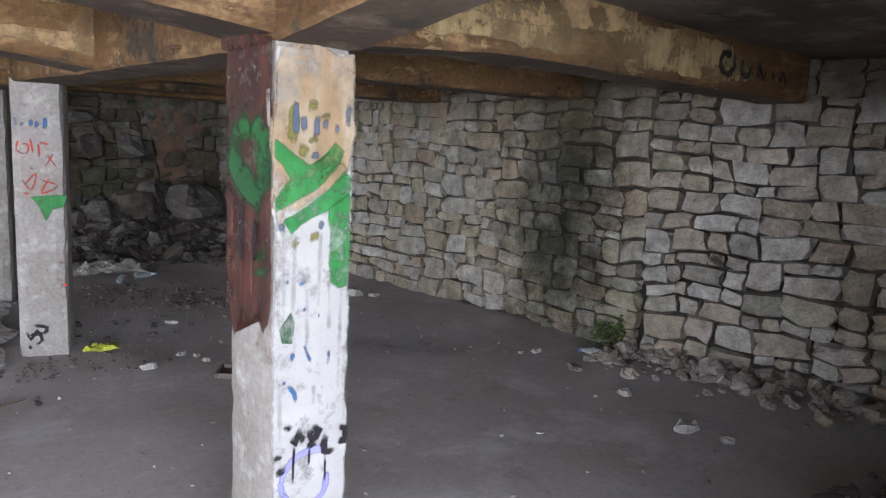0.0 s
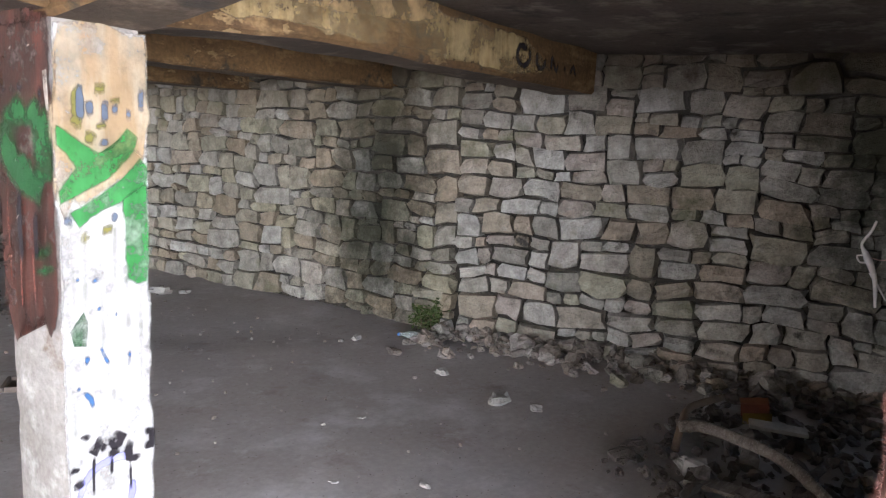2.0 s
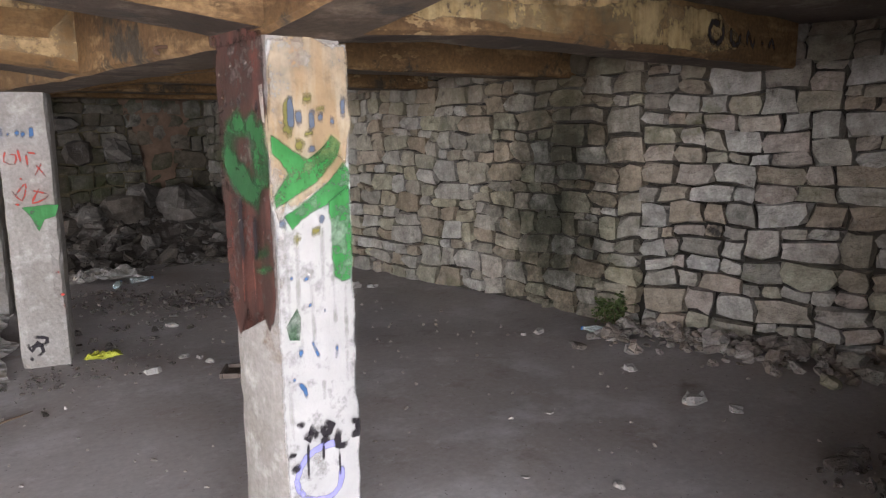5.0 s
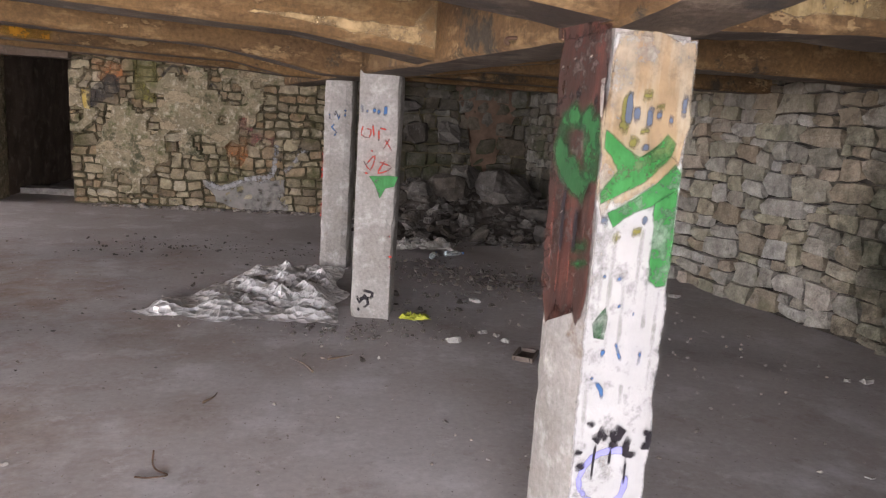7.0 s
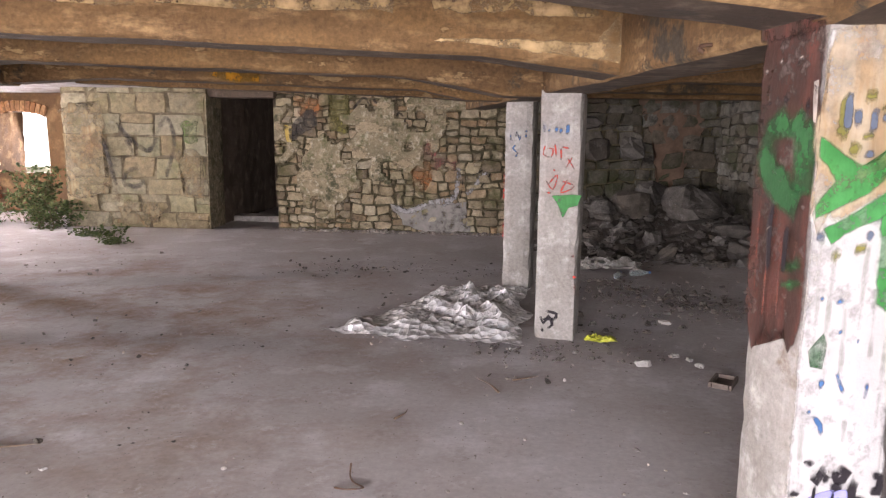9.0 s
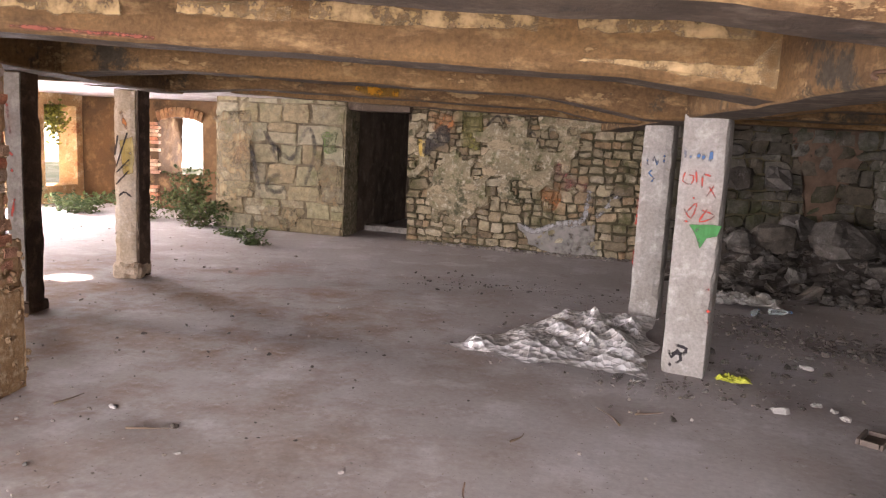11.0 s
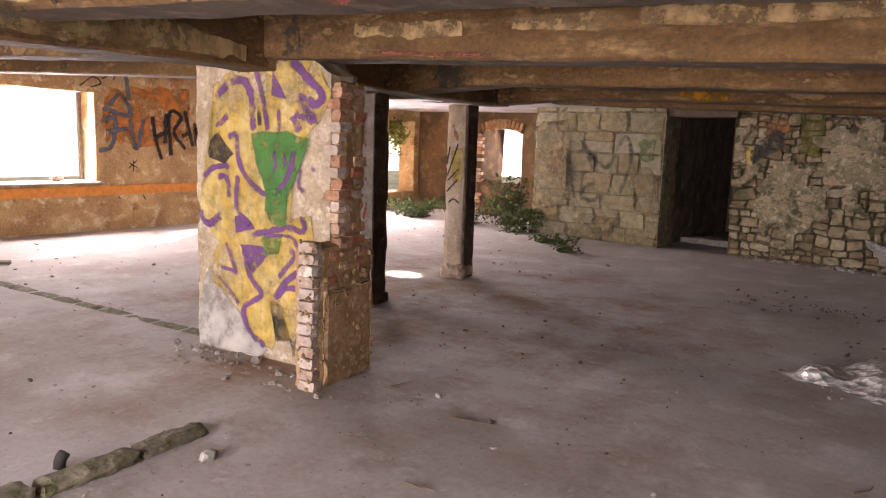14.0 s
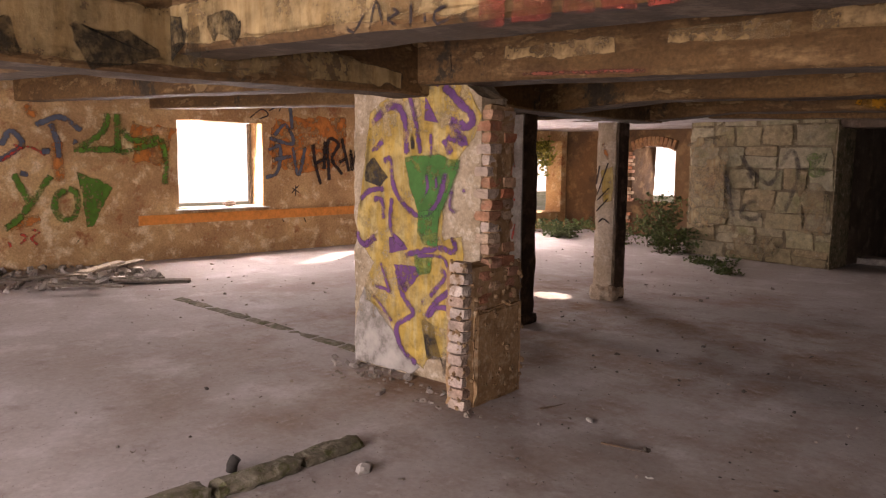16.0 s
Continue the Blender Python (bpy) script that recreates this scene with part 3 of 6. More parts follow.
west = structure("wall_west", grid_sheet((WX, 13.4, 0), (0, -18.4, 0), (0, 0, HIGH), 0.07, 0.015, west_hole), M_PLASTER_W, "tan plaster wall with red stains, graffiti and a square window", "wall")
cuts = sorted(HOLES)
y0 = -5.0
k = 0
for a, b, c, d in cuts + [(13.4, 13.4, 0, 0)]:
    structure("wall_west_core.%03d" % k, box((WX - 0.5, y0, 0), (0.48, 0, 0), (0, a - y0, 0), (0, 0, HIGH), 0.15, 0.012, 0.02), M_PLASTER_W, "thick plastered masonry of the west wall", "wall")
    if b > a:
        if c > 0:
            structure("wall_west_sill.%03d" % k, box((WX - 0.5, a, 0), (0.48, 0, 0), (0, b - a, 0), (0, 0, c), 0.15, 0.012, 0.02), M_PLASTER_W, "pale masonry under the window", "wall")
        structure("wall_west_head.%03d" % k, box((WX - 0.5, a, d), (0.48, 0, 0), (0, b - a, 0), (0, 0, HIGH - d), 0.15, 0.012, 0.02), M_PLASTER_W, "masonry over the window", "wall")
    y0 = b
    k += 1

# ---- south side, behind the camera: wide unseen openings, the western one added for light ----
for i, (x0, x1) in enumerate(((-13.5, -9.6), (-6.4, -5.4), (0.9, 6.4))):
    structure("wall_south_%d" % (i + 1), box((x0, -4.0, 0), (x1 - x0, 0, 0), (0, 0.5, 0), (0, 0, HIGH), 0.4, 0.01), M_PLASTER_W, "plain plaster wall between the wide openings", "wall")
structure("wall_south_lintel_west", box((-9.6, -4.0, 2.1), (3.2, 0, 0), (0, 0.5, 0), (0, 0, HIGH - 2.1), 0.4, 0.01), M_BEAM, "concrete lintel over the open front", "lintel")
structure("wall_south_lintel", box((-5.4, -4.0, 2.1), (6.3, 0, 0), (0, 0.5, 0), (0, 0, HIGH - 2.1), 0.4, 0.01), M_BEAM, "concrete lintel over the open front", "lintel")

# ---- posts ----


def post(name, u, v, size, height, mat, label, corner=0.02):
    o = W(u, v) - EX * size / 2 - EY * size / 2
    return thing(name, box(o - EZ * 0.02, EX * size, EY * size, EZ * (height + 0.04), 0.07, 0.006, corner), mat, label, "pillar", "concrete posts")


p1 = thing("concrete_post", box(W(-0.155, -0.14, -0.02), EX * 0.290, EY * 0.305, EZ * 1.93, 0.06, 0.003, 0.012), M_GREYPOST, "white-painted concrete post with brown flaking side and graffiti", "pillar", "concrete posts")
def turned(x, y, degrees, size, height, label):
    d = Vector((math.cos(radians(degrees)), math.sin(radians(degrees)), 0))
    return thing("concrete_post", box((x, y, -0.03), d * size, Vector((-d.y, d.x, 0)) * size, EZ * (height + 0.07), 0.07, 0.005, 0.02), M_GREYPOST, label, "pillar", "concrete posts"), d


p2, A2 = turned(0.184, 5.66, -13, 0.315, 1.86, "pale grey concrete post with faded red and green graffiti")
p3, A3 = turned(-0.066, 7.45, -12, 0.29, 1.89, "pale grey concrete post with blue scrawl")
p0 = thing("concrete_post", box((1.36, -0.085, -0.02), EX * 0.33, EY * 0.33, (0, 0, TOP), 0.07, 0.008, 0.02), M_WHITE, "white-painted concrete post with rust-brown edges and peeling paint", "pillar", "concrete posts")
p4 = thing("concrete_post", box((-5.04, 5.03, -0.02), EX * 0.15, EY * 0.23, (0, 0, 2.02), 0.07, 0.004, 0.015), M_DARKPOST, "dark brown post with a pale red-streaked side", "pillar", "concrete posts")
part("pale_face", box(Vector((-5.04, 5.03, 0.12)) - EY * 0.022, EX * 0.14, EY * 0.02, (0, 0, 1.86), 0.07, 0.002, 0.004), M_GREYPOST, p4, "pale grey side with red streaks")
part("base_block", box((-5.055, 5.0, -0.02), EX * 0.19, EY * 0.28, (0, 0, 0.13), 0.07, 0.006, 0.02), M_DARKPOST, p4)
p5 = thing("concrete_post", box((-5.40, 6.72, -0.02), EX * 0.25, EY * 0.25, (0, 0, 2.0), 0.07, 0.006, 0.02), M_POST_F, "worn beige post with black scrawl and a dark side", "pillar", "concrete posts")
part("dark_side", box(Vector((-5.40, 6.72, 0.0)) + EX * 0.252, EX * 0.03, EY * 0.25, (0, 0, 1.98), 0.07, 0.004, 0.01), M_DARKPOST, p5, "dark brown side facing east")
part("worn_foot", box(Vector((-5.44, 6.68, -0.02)), EX * 0.34, EY * 0.33, (0, 0, 0.2), 0.06, 0.02, 0.04), M_BRICK, p5, "broken foot of exposed reddish masonry")

# mural pier with its broken brick end
bm = box((-4.92, 3.20, -0.02), EX * 1.24, EY * 0.30, (0, 0, 2.16), 0.07, 0.004, 0.02)
for v in bm.verts:
    along = (v.co - Vector((-4.92, 3.20, 0))).dot(EX)
    v.co.z = min(v.co.z, 2.14 - 0.75 * max(0.0, along - 1.0) + 0.03 * noise.noise(v.co * 9))
pier_m = thing("masonry_pier", bm, M_MURAL, "plastered brick pier with a yellow and purple graffiti mural", "pier")

# unseen wall, added to keep the south light off the south-east corner
structure("wall_partition", box((1.62, -3.5, 0), (0.2, 0, 0), (-0.06, 3.42, 0), (0, 0, TOP), 0.3, 0.01), M_SHADE, "unseen dark partition added behind the near post to block light", "wall")

# ---- paint on walls and posts ----
P_GREEN, P_BLACK, P_LILAC = paint("green_spray", (0.035, 0.20, 0.05), 0.425, 0.6, 10, (0.05, 0.25, 0.07), 0.9), paint("black_paint", (0.02, 0.016, 0.02), 0.38), paint("lilac_spray", (0.30, 0.30, 0.62), 0.40)
P_BLUE, P_OLIVE, P_RED = paint("blue_spray", (0.045, 0.13, 0.29), 0.41), paint("olive_spray", (0.19, 0.175, 0.045), 0.40), paint("red_spray", (0.50, 0.06, 0.04), 0.45)
P_YELLOW, P_PURPLE, P_MGREEN = paint("yellow_mural_paint", (0.52, 0.36, 0.085), 0.44, 0.85, 9, (0.56, 0.45, 0.20), 0.9), paint("purple_mural_paint", (0.16, 0.07, 0.20), 0.42, 0.8), paint("green_mural_paint", (0.06, 0.21, 0.055), 0.44, 0.8, 12, None, 0.85)
P_WGREEN, P_ORANGE, P_GREYB = paint("grass_green_spray", (0.075, 0.19, 0.025), 0.43), paint("faded_orange_paint", (0.55, 0.20, 0.05), 0.5, 0.8, 8), paint("slate_blue_paint", (0.10, 0.125, 0.17), 0.38)
P_MOULD = paint("black_mould", (0.035, 0.03, 0.02), 0.50, 0.9, 16, None, 0.88)
P_RUST = paint("rust_red_paint", (0.20, 0.06, 0.04), 0.46, 0.7, 18)
P_SMUT = paint("soot_smut", (0.05, 0.045, 0.04), 0.50, 0.9, 9)
P_BROWN, P_SILVER = paint("brown_lead_paint", (0.05, 0.022, 0.015), 0.435, 0.6, 20, (0.105, 0.037, 0.027), 0.97), paint("silver_spray", (0.36, 0.355, 0.35), 0.46)
P_DGREEN, P_FADE, P_FLAKE = paint("dark_green_spray", (0.02, 0.10, 0.03), 0.46, 0.6, 14), paint("faded_soot_spray", (0.06, 0.053, 0.047), 0.445, 0.8, 12, None, 0.75), paint("bare_pale_fleck", (0.45, 0.40, 0.35), 0.42)


def stroke(bm, o, ax, pts, width, lift, ragged=0.25):
    """A painted line on an upright face: a ribbon along a smooth curve."""
    o, ax = Vector(o), Vector(ax).normalized()
    nor = ax.cross(EZ)
    P = [Vector(p) for p in pts]
    P = [P[0] * 2 - P[1], *P, P[-1] * 2 - P[-2]]
    line = []
    for a, b, c, d in zip(P, P[1:], P[2:], P[3:]):
        n = max(2, int((c - b).length / 0.03))
        for i in range(n):
            t = i / n
            line.append(0.5 * (2 * b + (c - a) * t + (2 * a - 5 * b + 4 * c - d) * t * t + (3 * b - a - 3 * c + d) * t ** 3))
    line.append(P[-2])
    last = None
    soft = bm.verts.layers.float.get("cover") or bm.verts.layers.float.new("cover")
    for i, p in enumerate(line):
        q, r = line[max(0, i - 1)], line[min(len(line) - 1, i + 1)]
        t = (r - q).normalized() if (r - q).length else Vector((1, 0))
        nn = Vector((-t.y, t.x))
        w = width * 0.5 * (1 + ragged * noise.noise(Vector((p.x * 19, p.y * 19, width))))
        row = []
        for k, cov in ((1.35, 0.0), (0.62, 0.88), (0.0, 1.0), (-0.62, 0.88), (-1.35, 0.0)):
            s = p + nn * w * k
            v = bm.verts.new(o + ax * s.x + EZ * s.y + nor * lift)
            v[soft] = cov if 0 < i < len(line) - 1 else 0.3 * cov
            row.append(v)
        if last:
            for k in range(4):
                bm.faces.new((last[k], last[k + 1], row[k + 1], row[k]))
        last = row


def strokes(name, o, ax, lines, width, mat, parent, label, lift=0.008):
    for k, pts in enumerate(lines):
        bm = bmesh.new()
        stroke(bm, o, ax, pts, width, lift + 0.0006 * k)
        made = part(name, bm, mat, parent, label)
    return made


def patch(name, o, ax, pts, mat, parent, label, lift=0.006, wav=0.02):
    """A filled field of paint with an uneven outline."""
    o, ax = Vector(o), Vector(ax).normalized()
    nor = ax.cross(EZ)
    bm = bmesh.new()
    soft = bm.verts.layers.float.new("cover")
    P = [Vector(p) for p in pts]
    mid = sum(P, Vector((0, 0))) / len(P)
    area = sum(a.x * b.y - b.x * a.y for a, b in zip(P, P[1:] + P[:1]))
    fade = min(0.03, 0.12 * max((p - mid).length for p in P))
    flat = []
    for a, b in zip(P, P[1:] + P[:1]):
        n = max(1, int((b - a).length / 0.03))
        for i in range(n):
            p = a.lerp(b, i / n)
            k = noise.noise_vector(Vector((p.x * 9, p.y * 9, lift * 50))) * wav
            flat.append(p + Vector((k.x, k.y)))
    inner, outer = [], []
    for i, p in enumerate(flat):
        d = (flat[(i + 1) % len(flat)] - flat[i - 1]).normalized()
        out = Vector((d.y, -d.x)) * (1 if area > 0 else -1)
        for s, cov, ring in ((p, 1.0, inner), (p + out * fade, 0.0, outer)):
            v = bm.verts.new(o + ax * s.x + EZ * s.y + nor * lift)
            v[soft] = cov
            ring.append(v)
    for i in range(len(flat)):
        j = (i + 1) % len(flat)
        bm.faces.new((inner[i], inner[j], outer[j], outer[i]))
    bmesh.ops.triangulate(bm, faces=[bm.faces.new(inner)])
    return part(name, bm, mat, parent, label)


# white post: green bands, drips, black scrawl, lilac ring, blue dashes, brown west side
o1 = W(-0.155, -0.142)
patch("white_paint", o1, EX, [(0.008, 0.0), (0.28, 0.0), (0.282, 1.86), (0.006, 1.86)], paint("white_limewash", (0.44, 0.435, 0.425), 0.41, 0.8, 18), p1, "thick white paint worn thin in places", 0.005, 0.006)
P_DAMP = paint("ochre_damp_stain", (0.36, 0.25, 0.14), 0.46, 0.9, 6, (0.44, 0.36, 0.25), 0.85)
patch("ochre_stain", o1, EX, [(0.004, 1.30), (0.06, 1.40), (0.12, 1.42), (0.18, 1.46), (0.283, 1.50), (0.283, 1.875), (0.0, 1.87)], P_DAMP, p1, "ochre stain under the beam", 0.0065, 0.03)
strokes("ochre_gap", o1, EX, [[(0.02, 1.345), (0.12, 1.40), (0.20, 1.45), (0.27, 1.51)]], 0.06, P_DAMP, p1, "ochre stain between the green bands", 0.0085)
strokes("olive_drip", o1, EX, [[(0.067, 1.716), (0.064, 1.637), (0.058, 1.558)], [(0.132, 1.727), (0.137, 1.654)], [(0.18, 1.687), (0.186, 1.637)], [(0.098, 1.579), (0.107, 1.519)], [(0.132, 1.607), (0.139, 1.56)], [(0.073, 1.281), (0.074, 1.219)], [(0.144, 1.295), (0.147, 1.242)]], 0.042, P_OLIVE, p1, "olive spray drips", 0.007)
strokes("blue_bar", o1, EX, [[(0.07, 1.585), (0.072, 1.71)], [(0.105, 1.60), (0.095, 1.67)], [(0.145, 1.58), (0.15, 1.67)], [(0.18, 1.60), (0.18, 1.67)], [(0.225, 1.58), (0.225, 1.66)], [(0.268, 1.60), (0.266, 1.71)], [(0.12, 1.53), (0.165, 1.54)], [(0.02, 1.33), (0.025, 1.28)], [(0.155, 1.31), (0.18, 1.30)]], 0.026, P_GREYB, p1, "slate-blue painted bars", 0.0092)
patch("green_band", o1, EX, [(0.003, 1.579), (0.032, 1.557), (0.07, 1.525), (0.124, 1.502), (0.172, 1.52), (0.22, 1.576), (0.256, 1.549), (0.238, 1.507), (0.166, 1.437), (0.11, 1.403), (0.006, 1.362), (0.005, 1.392), (0.056, 1.458), (0.032, 1.501), (0.004, 1.527)], P_GREEN, p1, "broad green spray-painted band", 0.01, 0.008)
patch("green_band", o1, EX, [(0.035, 1.324), (0.127, 1.369), (0.207, 1.423), (0.264, 1.486), (0.286, 1.458), (0.276, 1.386), (0.176, 1.346), (0.096, 1.314), (0.058, 1.285)], P_GREEN, p1, "broad green spray-painted band", 0.0105, 0.008)
patch("green_drip", o1, EX, [(0.202, 1.353), (0.277, 1.401), (0.28, 1.234), (0.279, 1.134), (0.273, 1.09), (0.242, 1.087), (0.215, 1.107)], P_GREEN, p1, "broad green paint run", 0.011, 0.006)
strokes("blue_dash", o1, EX, [[(0.038, 1.141), (0.054, 1.108)], [(0.117, 1.128), (0.086, 1.1)], [(0.101, 1.032), (0.117, 1.016)], [(0.158, 0.998), (0.173, 0.995)], [(0.107, 0.916), (0.121, 0.874), (0.145, 0.825)], [(0.207, 0.893), (0.205, 0.8)], [(0.037, 0.802), (0.033, 0.766)], [(0.041, 0.779), (0.073, 0.743), (0.079, 0.698)], [(0.065, 0.894), (0.066, 0.847)]], 0.018, P_BLUE, p1, "small blue paint dashes", 0.011)
patch("green_blot", o1, EX, [(0.02, 0.965), (0.058, 1.017), (0.074, 0.982), (0.068, 0.912), (0.032, 0.919)], P_DGREEN, p1, "green paint blot", 0.0095, 0.006)
strokes("black_scrawl", o1, EX, [[(0.037, 0.605), (0.067, 0.64)], [(0.067, 0.6), (0.08, 0.56), (0.108, 0.624)], [(0.094, 0.575), (0.123, 0.567)], [(0.134, 0.606), (0.175, 0.587), (0.146, 0.562), (0.134, 0.603)], [(0.159, 0.555), (0.127, 0.534)], [(0.203, 0.574), (0.196, 0.506), (0.245, 0.501)], [(0.249, 0.571), (0.28, 0.575), (0.277, 0.521), (0.25, 0.539)], [(0.014, 0.54), (0.011, 0.514)], [(0.007, 0.462), (0.043, 0.494)]], 0.032, P_BLACK, p1, "thick black painted scrawl", 0.012)
strokes("black_drip", o1, EX, [[(0.08, 0.563), (0.075, 0.497), (0.075, 0.409)], [(0.136, 0.533), (0.137, 0.468)], [(0.2, 0.501), (0.203, 0.386)]], 0.011, P_BLACK, p1, "black paint drip", 0.0125)
P_GRIME = paint("grey_green_grime", (0.24, 0.265, 0.20), 0.54, 0.8, 9, None, 0.55)
strokes("grime_run", o1, EX, [[(0.03, 1.32), (0.035, 0.98)], [(0.075, 1.30), (0.07, 1.02), (0.08, 0.80)], [(0.12, 1.12), (0.125, 0.84)], [(0.17, 1.30), (0.165, 1.0)], [(0.205, 1.18), (0.21, 0.92)], [(0.255, 1.1), (0.25, 0.7)], [(0.02, 0.8), (0.03, 0.3)], [(0.15, 0.78), (0.155, 0.66)]], 0.026, P_GRIME, p1, "grey-green runs down the white paint", 0.0075)
strokes("lilac_ring", o1, EX, [[(0.215, 0.51), (0.14, 0.52), (0.07, 0.50), (0.03, 0.43), (0.06, 0.36), (0.14, 0.325), (0.20, 0.35), (0.215, 0.44)]], 0.028, P_LILAC, p1, "lilac spray-painted ring", 0.008)
o1w = W(-0.157, 0.165)
patch("brown_paint", o1w, -EY, [(0.0, 1.92), (0.30, 1.92), (0.30, 1.05), (0.26, 0.95), (0.22, 1.02), (0.17, 0.96), (0.12, 1.0), (0.06, 0.9), (0.0, 1.04)], P_BROWN, p1, "flaking dark brown paint", 0.008, 0.012)
strokes("green_diamond", o1w, -EY, [[(0.184, 1.643), (0.096, 1.591), (0.071, 1.513), (0.105, 1.459), (0.222, 1.402), (0.271, 1.382)], [(0.184, 1.643), (0.254, 1.581), (0.269, 1.502), (0.257, 1.394)], [(0.245, 1.25), (0.26, 1.162)], [(0.246, 1.187), (0.261, 1.116)]], 0.135, P_DGREEN, p1, "dark green sprayed diamond", 0.013)
strokes("soot_run", o1w, -EY, [[(0.147, 1.714), (0.15, 1.66)], [(0.261, 1.705), (0.267, 1.627)], [(0.061, 1.687), (0.064, 1.67)], [(0.128, 1.397), (0.121, 1.298), (0.129, 1.156)], [(0.215, 1.336), (0.213, 1.169)]], 0.028, P_BLACK, p1, "black runs", 0.0145)
patch("pale_flake", o1w, -EY, [(0.285, 1.729), (0.306, 1.733), (0.308, 1.615), (0.296, 1.621), (0.286, 1.686)], P_FLAKE, p1, "flake of bare beige plaster", 0.016, 0.004)
strokes("white_fleck", o1w, -EY, [[(0.105, 1.815), (0.117, 1.785)], [(0.21, 1.814), (0.219, 1.791)], [(0.033, 1.798), (0.036, 1.757)], [(0.113, 1.304), (0.118, 1.297)], [(0.077, 0.897), (0.077, 0.888)]], 0.03, P_FLAKE, p1, "bare pale flecks", 0.017)
strokes("rust_run", o1w, -EY, [[(0.05, 1.4), (0.055, 1.05)], [(0.12, 1.4), (0.115, 1.0)], [(0.19, 1.3), (0.195, 1.02)], [(0.27, 1.32), (0.265, 1.2)]], 0.014, P_RUST, p1, "rust-red runs", 0.015)

# grey posts
o2 = Vector((0.184, 5.66, 0))
strokes("blue_bar", o2, A2, [[(0.04, 1.655), (0.04, 1.56)], [(0.075, 1.63), (0.085, 1.56)], [(0.13, 1.64), (0.13, 1.56)], [(0.165, 1.63), (0.165, 1.56)], [(0.215, 1.66), (0.215, 1.56)]], 0.032, P_BLUE, p2, "faded blue painted bars", 0.012)
strokes("red_scrawl", o2, A2, [[(0.06, 1.51), (0.04, 1.42), (0.10, 1.40), (0.11, 1.46), (0.05, 1.46)], [(0.12, 1.52), (0.14, 1.38)], [(0.16, 1.48), (0.25, 1.46)], [(0.17, 1.48), (0.175, 1.35)], [(0.21, 1.41), (0.29, 1.29)], [(0.27, 1.43), (0.20, 1.30)], [(0.05, 1.25), (0.12, 1.16), (0.15, 1.27), (0.07, 1.18)], [(0.16, 1.23), (0.28, 1.19), (0.18, 1.14), (0.24, 1.26)], [(0.10, 1.32), (0.15, 1.29)], [(0.05, 1.14), (0.13, 1.13)]], 0.017, P_RED, p2, "dense thin red scrawl", 0.012)
patch("green_blot", o2, A2, [(0.12, 1.11), (0.325, 1.12), (0.30, 1.05), (0.23, 1.03), (0.20, 0.95), (0.16, 1.04)], P_GREEN, p2, "bright green paint blot", 0.012, 0.01)
strokes("black_mark", o2, A2, [[(0.05, 0.20), (0.08, 0.13), (0.12, 0.19), (0.15, 0.12), (0.10, 0.08)], [(0.08, 0.23), (0.18, 0.21), (0.16, 0.15)], [(0.06, 0.16), (0.17, 0.17)], [(0.06, 0.09), (0.09, 0.06)]], 0.028, P_BLACK, p2, "black scribble near the foot", 0.012)
strokes("pink_streak", o2, A2, [[(0.25, 0.66), (0.33, 0.67)], [(0.27, 0.50), (0.33, 0.51)], [(0.28, 0.42), (0.33, 0.43)]], 0.025, P_RED, p2, "faint red streaks", 0.010)
o3 = Vector((-0.066, 7.45, 0))
strokes("blue_letters", o3, A3, [[(0.065, 1.58), (0.07, 1.50), (0.10, 1.50)], [(0.12, 1.50), (0.125, 1.58), (0.16, 1.50), (0.165, 1.58)], [(0.19, 1.585), (0.25, 1.585)], [(0.22, 1.585), (0.22, 1.50)], [(0.14, 1.46), (0.09, 1.42), (0.14, 1.37), (0.10, 1.32)]], 0.024, P_BLUE, p3, "blue painted letters", 0.012)
strokes("red_edge", o3, A3, [[(0.012, 1.2), (0.01, 0.9)], [(0.012, 0.7), (0.012, 0.5)]], 0.02, P_RED, p3, "faint red on the edge", 0.010)
o5 = Vector((-5.40, 6.72, 0))
strokes("black_scrawl", o5, EX, [[(0.06, 1.52), (0.02, 1.28)], [(0.17, 1.56), (0.03, 1.16)], [(0.02, 1.10), (0.20, 1.28)], [(0.02, 0.98), (0.19, 1.16)], [(0.06, 0.86), (0.12, 0.92), (0.21, 0.87)]], 0.022, P_BLACK, p5, "black slanting scrawl", 0.012)
patch("yellow_haze", o5, EX, [(0.08, 1.45), (0.22, 1.5), (0.22, 1.12), (0.12, 1.1)], P_YELLOW, p5, "faded yellow spray", 0.009)
strokes("red_haze", o5, EX, [[(0.08, 1.78), (0.14, 1.62), (0.18, 1.55)]], 0.06, P_ORANGE, p5, "faded red spray", 0.010)
strokes("red_streak", Vector((-5.04, 5.03, 0)) - EY * 0.022, EX, [[(0.03, 1.76), (0.06, 1.47)], [(0.02, 1.37), (0.09, 1.30)], [(0.03, 1.22), (0.09, 1.18)], [(0.08, 1.0), (0.04, 0.8)], [(0.02, 0.62), (0.09, 0.58)]], 0.03, P_RED, p4, "red streaks", 0.010)

